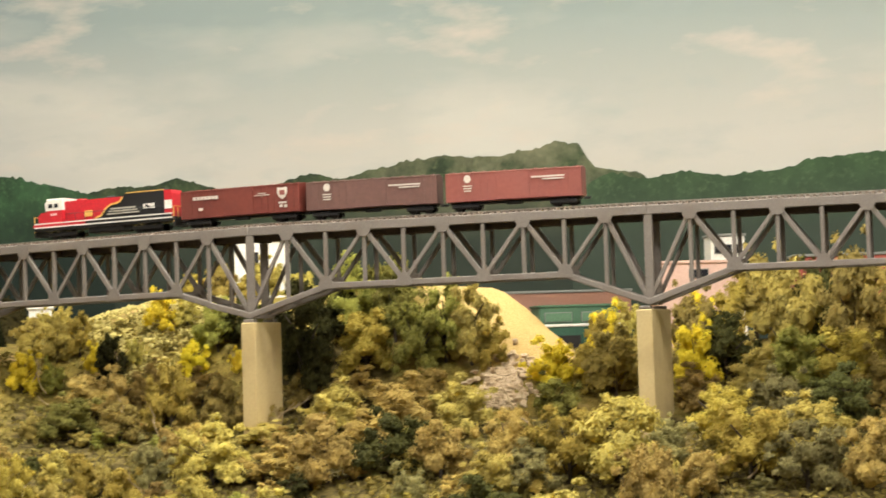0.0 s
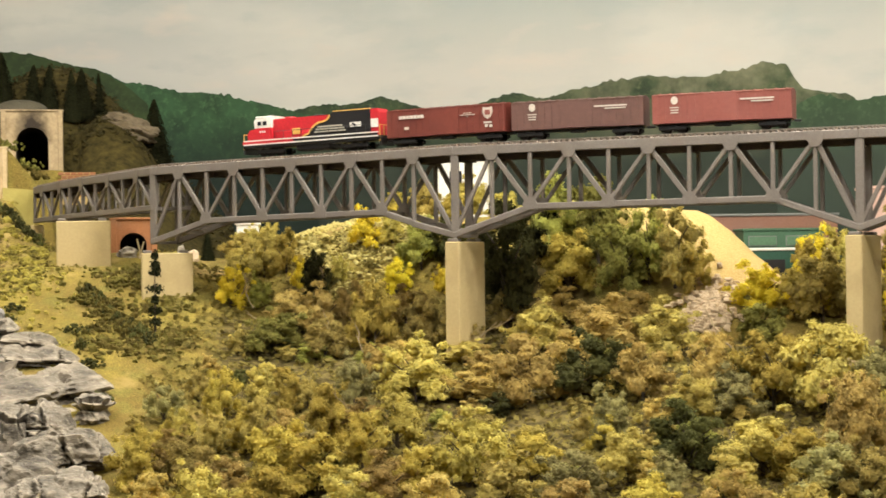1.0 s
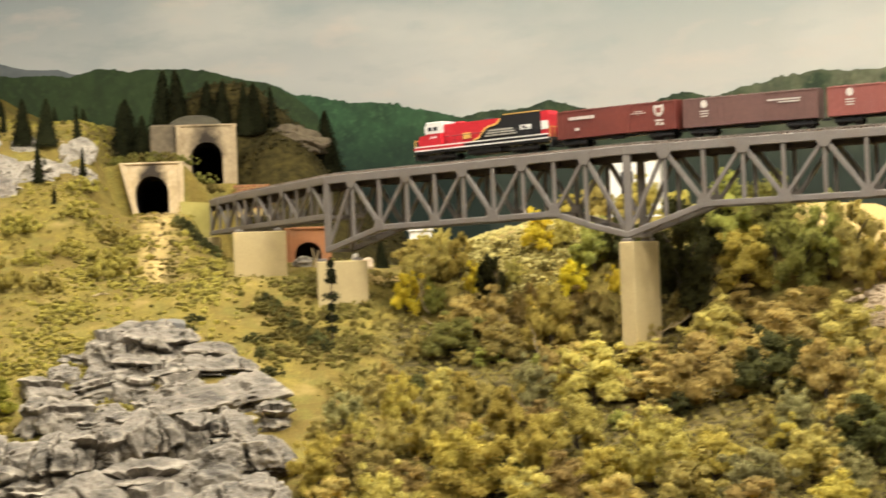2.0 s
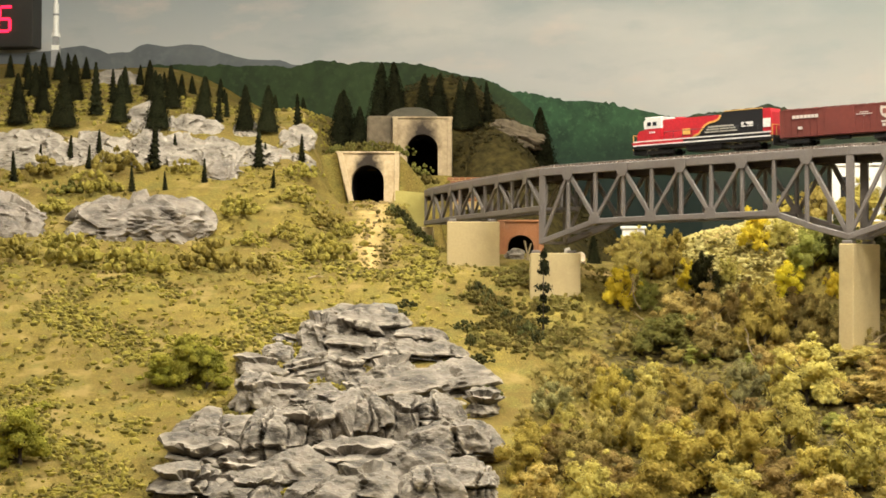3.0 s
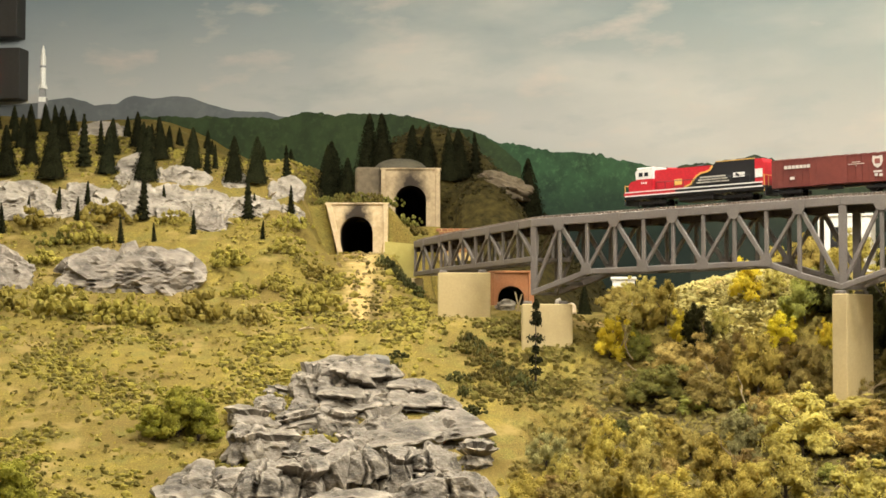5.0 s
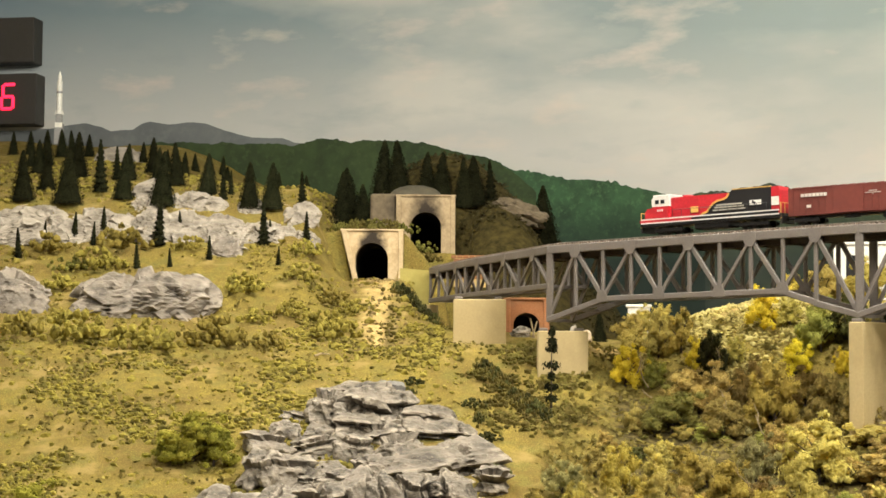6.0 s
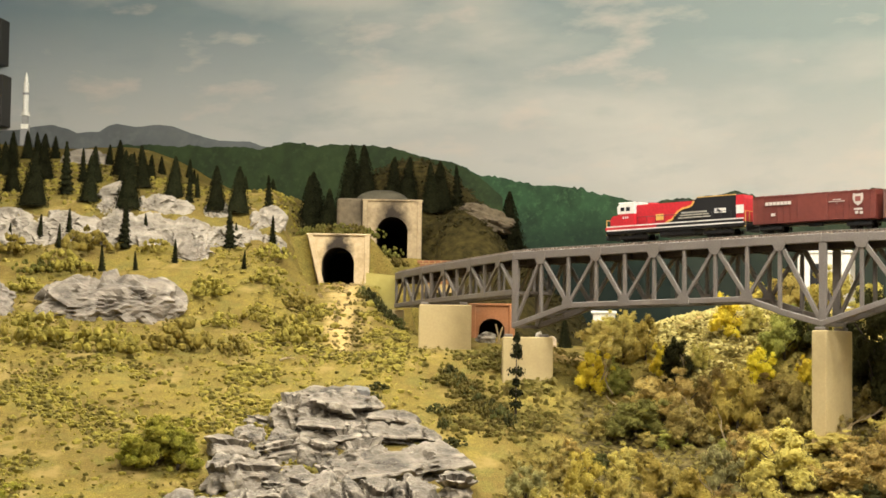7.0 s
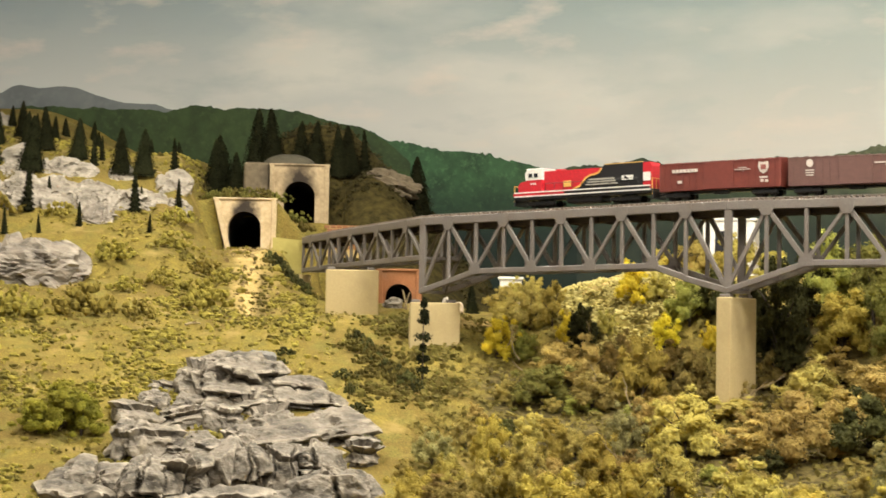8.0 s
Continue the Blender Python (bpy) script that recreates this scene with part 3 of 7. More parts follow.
def truss_span(p, q, panels, depth, haunch_a, haunch_b, label, stretch=1.0):
    """A deck truss between two upper near corners; depth: of the straight part; haunches reach down to the piers."""
    p, q = Vector(p), Vector(q)
    along = (q - p).normalized()
    level = Vector((along.x, along.y, 0)).normalized()
    across = Vector((-level.y, level.x, 0))
    span = thing("truss_span", label, "bridge span", "steel spans of the railway bridge", at=p)
    cuts = np.cumsum([0] + [1.0] * (panels - 1) + [stretch])
    cuts = cuts / cuts[-1]
    tops = [(q - p) * float(c) for c in cuts]
    lows = []
    for i, top in enumerate(tops):
        z = top.z - depth
        for steps_in, on in ((i, haunch_a), (panels - i, haunch_b)):
            if on and steps_in < 2:
                z = top.z - depth - (top.z + p.z - depth - PIER_TOP - 0.004) * (1 - steps_in / 2)
        lows.append(Vector((top.x, top.y, z)))
    up = Vector((0, 0, 1))
    small = depth < 0.07
    w = 0.0045 if small else 0.0060
    for k in (0, 1):
        off = across * (SPREAD * k)
        part("top_chord", Shape().beam(tops[0] + off - up * 0.0055, tops[-1] + off - up * 0.0055, across, 0.006, 0.011, 0.0008), STEEL, span)
        low_shape = Shape()
        for i in range(panels):
            if i and (lows[i + 1] - lows[i]).normalized().dot((lows[i] - lows[i - 1]).normalized()) > 0.9999:
                continue
            j = i + 1
            while j < panels and (lows[j + 1] - lows[j]).normalized().dot((lows[i + 1] - lows[i]).normalized()) > 0.9999:
                j += 1
            low_shape.beam(lows[i] + off + up * 0.0035 - along * 0.002, lows[j] + off + up * 0.0035 + along * 0.002, across, 0.006, 0.0075, 0.0008)
        part("bottom_chord", low_shape, STEEL, span)
        for i in range(panels + 1 - (haunch_b and haunch_a)):
            end = (i == 0 and haunch_a) or (i == panels and haunch_b)
            shift = along * (0.001 if i == 0 else -0.003 if i == panels else 0)
            ww = 0.0100 if end else w * 0.8
            part("post", Shape().beam(tops[i] + off + shift - up * 0.003, lows[i] + off + shift + up * 0.001, across, 0.0045, ww, 0.0006), STEEL, span)
            if i % 2:
                for j in (i - 1, i + 1):
                    part("diagonal", Shape().beam(tops[i] + off - up * 0.009, lows[j] + off + up * 0.005, across, 0.004, w if j > i else w * 0.8, 0.0006), STEEL, span)
                part("gusset", Shape().extrude(Matrix.Translation(tops[i] + off - across * 0.0036 - up * 0.0005) @ Matrix.Rotation(math.atan2(level.y, level.x), 4, "Z"), [(-0.009, 0), (0.009, 0), (0.009, -0.011), (0.005, -0.018), (-0.005, -0.018), (-0.009, -0.011)], 0.0015), STEEL, span)
            elif 0 < i < panels:
                part("gusset", Shape().extrude(Matrix.Translation(lows[i] + off - across * 0.0036) @ Matrix.Rotation(math.atan2(level.y, level.x), 4, "Z"), [(-0.009, 0), (0.009, 0), (0.009, 0.007), (0.005, 0.015), (-0.005, 0.015), (-0.009, 0.007)], 0.0015), STEEL, span)
    for i in range(panels + 1):
        part("floor_beam", Shape().beam(tops[i] - up * 0.013, tops[i] + across * SPREAD - up * 0.013, along, 0.003, 0.010), DECK, span)
        part("cross_strut", Shape().beam(lows[i] + up * 0.003, lows[i] + across * SPREAD + up * 0.003, along, 0.003, 0.004), STEEL, span)
        if i < panels:
            a, b = (lows[i], lows[i + 1] + across * SPREAD) if i % 2 else (lows[i] + across * SPREAD, lows[i + 1])
            part("lateral_brace", Shape().beam(a + up * 0.003, b + up * 0.003, up, 0.003, 0.0025), STEEL, span)
    part("deck", Shape().beam(tops[0] + across * SPREAD / 2 - up * 0.006, tops[-1] + across * SPREAD / 2 - up * 0.006, across, SPREAD - 0.008, 0.006), DECK, span)
    for k in (0.3, 0.7):
        part("stringer", Shape().beam(tops[0] + across * SPREAD * k - up * 0.013, tops[-1] + across * SPREAD * k - up * 0.013, across, 0.004, 0.008), DECK, span)
    return span


truss_span(ENDS[0], ENDS[1], 4, 0.059, False, False, "short taupe steel truss span beside the abutment")
truss_span(ENDS[1], ENDS[2], 6, 0.059, False, False, "shallow taupe steel truss span on a tan pier")
truss_span(ENDS[2], ENDS[3], 10, 0.080, True, True, "taupe steel deck truss span with haunched ends", 1.25)
truss_span(ENDS[3], ENDS[4], 10, 0.080, True, True, "taupe steel deck truss span over the sandy ridge")
truss_span(ENDS[4], ENDS[5], 10, 0.080, True, True, "taupe steel deck truss span over the yellow trees")


def pier(x, y, turn, thin, wide, top, foot, label):
    """A plain plaster pier; its near left corner stands at x, y; turn: direction of its long side."""
    m = Matrix.Translation((x, y, 0)) @ Matrix.Rotation(radians(turn), 4, "Z")
    ob = thing("bridge_pier", label, "bridge pier", "tan piers of the railway bridge", at=(x, y, foot))
    m = Matrix.Rotation(radians(turn), 4, "Z")
    s = Shape().box(m @ pose(wide / 2, -thin / 2, (top - foot) / 2), wide, thin, top - foot, 0.0012)
    part("shaft", s, CONCRETE, ob)
    part("bearing", Shape().box(m @ pose(0.008, -thin / 2, top - foot + 0.002), 0.012, thin * 0.7, 0.004, 0.0008), STEEL, ob)
    part("bearing", Shape().box(m @ pose(wide - 0.012, -thin / 2, top - foot + 0.002), 0.012, thin * 0.7, 0.004, 0.0008), STEEL, ob)
    return ob


pier(0.4445, 2.178, 52, 0.0195, 0.073, PIER_TOP, -0.16, "tall tan plaster pier among the trees")
pier(0.862, 1.93, 50, 0.0195, 0.080, PIER_TOP, -0.18, "tall tan plaster pier beside yellow trees")
pier(0.083, 2.50, 0, 0.03, 0.069, 0.042, -0.06, "low broad tan plaster pier on the slope")
pier(-0.034, 2.70, 0, 0.03, 0.078, 0.0915, -0.02, "broad tan plaster pier under the shallow span")


def abutment():
    ob = thing("bridge_abutment", "olive plaster abutment wall at the end of the bridge", "abutment", at=(-0.1, 3.06, 0.08))
    part("wall", Shape().extrude(pose(0, 0, 0), [(-0.028, -0.06), (0.022, -0.06), (0.022, 0.073), (-0.028, 0.077)], 0.05), OLIVE_PLASTER, ob)
    part("seat", Shape().box(pose(0.027, 0.02, -0.01), 0.02, 0.05, 0.05, 0.001), CONCRETE, ob)


abutment()


def track():
    """Rails on ties along the bridge's centre line."""
    ob = thing("railway_track", "single model railway track with brown ties", "track", at=ENDS[0])
    o = Vector(ENDS[0])
    mids = []
    for (a, b) in zip(ENDS, ENDS[1:]):
        a, b = Vector(a), Vector(b)
        d = (b - a).normalized()
        n = Vector((-d.y, d.x, 0)).normalized()
        mids.append((a + n * SPREAD / 2 - o, b + n * SPREAD / 2 - o, n))
    for side in (-0.00825, 0.00825):
        s = Shape()
        for a, b, n in mids:
            s.beam(a + n * side + Vector((0, 0, 0.0042)), b + n * side + Vector((0, 0, 0.0042)), n, 0.001, 0.002)
        part("rail", s, RAIL, ob)
    s = Shape()
    rng = random.Random(4)
    for a, b, n in mids:
        k = int((b - a).length / 0.0072)
        for i in range(k):
            c = a.lerp(b, (i + 0.5) / k) + Vector((0, 0, 0.0012))
            w = 0.0245 + rng.uniform(-0.001, 0.001)
            s.beam(c - n * w, c + n * w, Vector((0, 0, 1)), 0.0035, 0.0032)
    tagged(part("tie_bed", s, TIE, ob), kind="stuff")


track()

# ---- tunnel portals ----
def arch_outline(x0, x1, top, left, right, spring, crown, slant=0.0, n=12):
    """A wall outline with an arched opening, round from its left foot; heights over the floor; slant: how far that foot is drawn in."""
    c, r = (left + right) / 2, (right - left) / 2
    arc = [(c + r * math.cos(math.pi * i / n), spring + (crown - spring) * math.sin(math.pi * i / n)) for i in range(n + 1)]
    return [(x0 + slant, -0.03), (x0, top), (x1, top), (x1, -0.03), (right, -0.03)] + arc + [(left, -0.03)]


def tunnel_portal(x, y, floor, half, top, left, right, spring, crown, mat, label, depth=0.03, bore=0.3, cap=True, slant=0.0):
    ob = thing("tunnel_portal", label, "tunnel portal", at=(x, y, floor))
    wall = part("wall", Shape().extrude(I4, arch_outline(-half, half, top, left, right, spring, crown, slant), depth), mat, ob)
    # ring of stones round the mouth
    c, r, n = (left + right) / 2, (right - left) / 2, 11
    for i in range(n):
        a0, a1 = math.pi * (i + 0.06) / n, math.pi * (i + 0.94) / n
        pts = [(c + (r + d) * math.cos(a), spring + (crown - spring + d) * math.sin(a)) for d, a in ((0.0, a0), (0.007, a0), (0.007, a1), (0.0, a1))]
        part("ring_stone", Shape().extrude(pose(0, -0.0014, 0), pts, 0.003), mat, ob)
    if cap:
        part("coping", Shape().box(pose(0, depth / 2 - 0.001, top + 0.001), 2 * half + 0.003, depth + 0.005, 0.004, 0.001), mat, ob)
        part("pilaster", Shape().beam((half - 0.005, 0, -0.03), (half - 0.005, 0, top), (0, 1, 0), 0.007, 0.009, 0.001), mat, ob)
        part("pilaster", Shape().beam((slant - half + 0.005, 0, -0.03), (0.005 - half, 0, top), (0, 1, 0), 0.007, 0.010, 0.001), mat, ob)
    # lining behind the mouth, near black: the bore's darkness is put into its colour
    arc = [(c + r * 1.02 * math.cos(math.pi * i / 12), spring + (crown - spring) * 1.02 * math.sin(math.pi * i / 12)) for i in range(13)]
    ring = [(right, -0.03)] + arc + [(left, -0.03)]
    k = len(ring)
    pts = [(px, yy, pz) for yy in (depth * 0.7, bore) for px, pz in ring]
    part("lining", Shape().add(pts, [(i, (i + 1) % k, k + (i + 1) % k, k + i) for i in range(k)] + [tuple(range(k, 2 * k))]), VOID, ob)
    return ob


upper = tunnel_portal(-0.188, 3.292, 0.143, 0.057, 0.094, -0.031, 0.029, 0.042, 0.072, PORTAL, "cream cast-stone tunnel portal with a sooty arch", slant=0.030)
second = tunnel_portal(-0.098, 3.598, 0.226, 0.059, 0.103, -0.031, 0.031, 0.042, 0.071, PORTAL_DIRTY, "weathered cream tunnel portal under a stone dome")
lower = tunnel_portal(0.0805, 2.86, 0.046, 0.036, 0.052, -0.021, 0.020, 0.012, 0.031, BRICK, "orange brick tunnel portal of the lower line", 0.02, 0.22)


def dome_roof():
    ob = tagged(new("stone_dome"), "low grey-green stone dome behind the tunnel portal", "dome")
    s = Shape()
    rings, seg = 5, 20
    pts = [(0.052 * math.cos(j * math.tau / seg) * math.cos(i * 0.3), 0.03 * math.sin(j * math.tau / seg) * math.cos(i * 0.3), 0.022 * math.sin(i * 0.3)) for i in range(rings) for j in range(seg)]
    fs = [(i * seg + j, i * seg + (j + 1) % seg, (i + 1) * seg + (j + 1) % seg, (i + 1) * seg + j) for i in range(rings - 1) for j in range(seg)] + [tuple((rings - 1) * seg + j for j in range(seg))]
    ob.location = (-0.12, 3.640, 0.333)
    part("shell", s.add(pts, fs), DOME_STONE, ob, smooth=True)
    part("rim", Shape().rod((0, 0, -0.012), (0, 0, 0.001), 0.03, 0.034, 20), SOOT, ob)


dome_roof()


# ---- rocks ----
def rock_mesh(name, seed, mat, sharp=9, level=4, strata=0.09):
    """A craggy block about one metre across: random cut planes, ledges and fine relief."""
    rng = np.random.default_rng(seed)
    bm = bmesh.new()
    bmesh.ops.create_icosphere(bm, subdivisions=level, radius=1.0)
    normals = rng.normal(size=(sharp, 3)) * (1, 1, 0.7)
    normals /= np.linalg.norm(normals, axis=1)[:, None]
    normals = np.vstack([normals, [(0, 0.1, 1), (0.1, -1, 0.15), (-0.9, -0.4, 0.1), (0.9, -0.4, 0.1)]])
    dist = np.concatenate([rng.uniform(0.42, 0.85, sharp), [0.60, 0.66, 0.75, 0.75]])
    steps_z = np.sort(rng.uniform(-0.5, 0.6, 4))
    push = rng.uniform(-1, 1, 5)
    for v in bm.verts:
        d = np.array(v.co.normalized())
        k = normals @ d
        r = min(np.min(np.where(k > 0.05, dist / np.maximum(k, 0.05), 9)), 1.1)
        p = Vector(d * r)
        z = p.z + 0.10 * noise.noise(p * 1.8 + Vector((seed, 0, 0))) + 0.15 * p.x * push[0]
        r *= 1 + strata * push[int(np.searchsorted(steps_z, z))]
        crack = abs(noise.noise(Vector((p.x * 2.6 + seed, p.y * 2.6, p.z * 0.9))))
        r *= 1 - 0.22 * max(0.0, 1 - crack / 0.08)
        p = Vector(d * r)
        w = noise.fractal(p * 3.0 + Vector((seed * 3.1, 0, 0)), 0.9, 2.1, 4)
        v.co = Vector(d * r * (1 + 0.05 * w)) * 0.5
    me = bpy.data.meshes.new(name)
    bm.to_mesh(me)
    bm.free()
    me.materials.append(mat)
    return me


PINK = [rock_mesh("stone", 80 + i, PINK_ROCK, 9, 3) for i in range(4)]


def set_rock(me, name, at, size, turn, parent=None, tilt=(0, 0)):
    ob = new(name, me)
    ob.matrix_world = pose(*at, tilt[0], tilt[1], turn) @ Matrix.Diagonal((*size, 1))
    if parent:
        ob.parent = parent
    return ob


def crag_mesh(name, seed, mat, coarse=13, fine=60, level=5, flat=1.4, square=2.8, relief=1.0):
    """A craggy casting one metre across: tilted blocks packed with steps and cracks between them."""
    rng = np.random.default_rng(seed)
    bm = bmesh.new()
    bmesh.ops.create_icosphere(bm, subdivisions=level, radius=1.0)
    d = np.array([v.co for v in bm.verts])
    d /= np.linalg.norm(d, axis=1)[:, None]
    rough = np.array([noise.noise_vector(Vector(p * 2.2) + Vector((seed, 0, 0))) for p in d])
    fuzz = np.array([noise.fractal(Vector(p * 7.0) + Vector((0, seed, 0)), 0.9, 2.0, 3) for p in d])
    def nearest(count, warp):
        c = rng.normal(size=(count, 3))
        c /= np.linalg.norm(c, axis=1)[:, None]
        q = d + warp * rough
        dist = np.sqrt((((q[:, None] - c[None]) * (1.0, 1.0, flat)) ** 2).sum(2))
        order = np.argpartition(dist, 1, axis=1)[:, :2]
        near = np.take_along_axis(dist, order, 1)
        first = np.where(near[:, 0] > near[:, 1], order[:, 1], order[:, 0])
        return c, first, np.abs(near[:, 1] - near[:, 0]), q

    # large flat faces, each broken off along its own plane
    c, first, gap, q = nearest(coarse * 6, 0.05)
    face = c + rng.normal(0, 0.30, c.shape) * (0.8, 0.8, 1.2)
    face /= np.linalg.norm(face, axis=1)[:, None]
    reach = (0.92 + relief * rng.uniform(-0.13, 0.13, len(c))) / (np.abs(c) ** square).sum(1) ** (1 / square) * (face * c).sum(1)
    r = reach[first] / np.maximum((face[first] * d).sum(1), 0.5)
    # and all of them grouped in a few big blocks with deep joints
    g, block, joint, q = nearest(coarse, 0.10)
    r += relief * rng.uniform(-0.13, 0.13, coarse)[block] - 0.16 * relief * np.clip(1 - joint / 0.07, 0, 1)
    r -= 0.05 * relief * np.clip(1 - gap / 0.02, 0, 1)
    bed = (q[:, 2] + rng.normal(0, 0.12, coarse)[block] * q[:, 0]) * 2.2 + rng.uniform(0, 1, coarse)[block]
    bed = bed % 1.0
    r += relief * 0.15 * (np.where(bed < 0.85, bed / 0.85, (1 - bed) / 0.15) - 0.5)
    # smaller chips within the faces
    c, first, gap, q = nearest(fine, 0.03)
    tilt = rng.normal(0, 0.18, c.shape)
    r = r + relief * rng.uniform(-0.035, 0.035, fine)[first] + ((d - c[first]) * tilt[first]).sum(1)
    # worn: every point drawn a little towards its neighbours
    edges = np.array([[v.index for v in e.verts] for e in bm.edges])
    for i in range(1):
        total, number = np.zeros(len(r)), np.zeros(len(r))
        for a, b in ((0, 1), (1, 0)):
            np.add.at(total, edges[:, a], r[edges[:, b]])
            np.add.at(number, edges[:, a], 1)
        r = 0.72 * r + 0.28 * total / number
    r = np.clip(r, 0.45, 1.3) * (1 + 0.018 * fuzz)
    for v, p, k in zip(bm.verts, d, r):
        v.co = Vector(p * k) * 0.47
    me = bpy.data.meshes.new(name)
    bm.to_mesh(me)
    bm.free()
    me.materials.append(mat)
    return me



def ball_directions(level):
    bm = bmesh.new()
    bmesh.ops.create_icosphere(bm, subdivisions=level, radius=1.0)
    d = np.array([v.co for v in bm.verts])
    d /= np.linalg.norm(d, axis=1)[:, None]
    f = [[v.index for v in q.verts] for q in bm.faces]
    bm.free()
    return d, f


BALLS = {k: ball_directions(k) for k in (4, 5)}


def crag_block(name, seed, w, h, deep, mat, cuts=16, cracks=1, rough=1.0, level=4, back=0.55, beds=5, chips=0.11, scoops=3):
    """A broken block of rock, its foot at z=0 and its front at y=0: a box cut by random planes, split by upright cracks, stepped along its beds.
    back: how far the top slopes to the front."""
    rng = np.random.default_rng(seed)
    d, faces = BALLS[level]
    box = np.array([(1, 0, 0), (-1, 0, 0), (0, -1, 0), (0, 1, 0), (0, 0, -1), (0, -back, 1)], float)
    box += rng.normal(0, 0.10, box.shape)
    reach = [0.90, 0.90, 0.86, 0.95, 1.0, 0.80]
    other = rng.normal(size=(cuts, 3)) * (1, 1, 0.8)
    other[:, 1] = np.where(rng.uniform(0, 1, cuts) < 0.75, -np.abs(other[:, 1]), other[:, 1])
    other[:, 2] = np.where(rng.uniform(0, 1, cuts) < 0.65, np.abs(other[:, 2]), other[:, 2])
    planes = np.vstack([box, other])
    planes /= np.linalg.norm(planes, axis=1)[:, None]
    reach = np.concatenate([reach, rng.uniform(0.80, 1.12, cuts)])
    k = d @ planes.T
    r = np.where(k > 0.04, reach / np.maximum(k, 0.04), 9.0).min(1)
    p = d * np.minimum(r, 1.6)[:, None]
    shift = Vector((seed * 1.37 % 50, seed * 0.71 % 50, seed * 0.33 % 50))
    real = p * np.array((w, deep, h)) / 2
    warp = np.array([noise.noise_vector(Vector(q) * 50 + shift) for q in real])
    inset = np.zeros(len(p))
    # beds step in and out along the front
    lean = rng.normal(0, 0.12)
    level_z = p[:, 2] + lean * p[:, 0] + 0.16 * warp[:, 2]
    bounds = np.sort(rng.uniform(-1, 0.95, beds))
    which = np.searchsorted(bounds, level_z)
    inset += rough * rng.uniform(-0.16, 0.16, beds + 1)[which]
    low, high = np.concatenate([[-1.2], bounds])[which], np.concatenate([bounds, [1.2]])[which]
    inset += rough * 0.34 * (0.5 - (level_z - low) / np.maximum(high - low, 0.12)).clip(-0.5, 0.5)
    for bound in bounds:
        inset -= rough * 0.16 * np.clip(1 - np.abs(level_z - bound + 0.03) / 0.05, 0, 1)
    # upright cracks, each side set back by its own amount
    for x0 in rng.uniform(-0.7, 0.7, cracks):
        off = p[:, 0] - x0 + 0.22 * warp[:, 0] + rng.normal(0, 0.15) * p[:, 2]
        inset += rough * rng.uniform(-0.09, 0.09) * np.sign(off) - rough * 0.22 * np.clip(1 - np.abs(off) / 0.05, 0, 1)
    chip = np.array([noise.voronoi(Vector(q) * 95 + shift)[0][0] for q in real])
    fuzz = np.array([noise.fractal(Vector(q) * 130 + shift, 0.9, 2.0, 3) for q in real])
    out = d * np.array((w, deep, h)) / 2
    out /= np.linalg.norm(out, axis=1)[:, None]
    # hollows scooped into the face
    scoop = np.zeros(len(p))
    for i in range(scoops):
        c = np.array((rng.uniform(-0.8, 0.8), -0.9, rng.uniform(-0.6, 0.6)))
        q = (p - c) * (1.0, 0.8, 1.5)
        scoop += 0.16 * np.exp(-((q ** 2).sum(1)) / rng.uniform(0.02, 0.09))
    size = min(w, h, deep)
    real = real + out * (size * (0.75 * inset - 0.6 * scoop * rough + chips * rough * (chip - 0.45) + 0.6 * chips * fuzz))[:, None]
    real += np.array((0, deep * 0.43, h * 0.42))
    me = bpy.data.meshes.new(name)
    me.from_pydata(real.tolist(), [], faces)
    me.materials.append(mat)
    return me


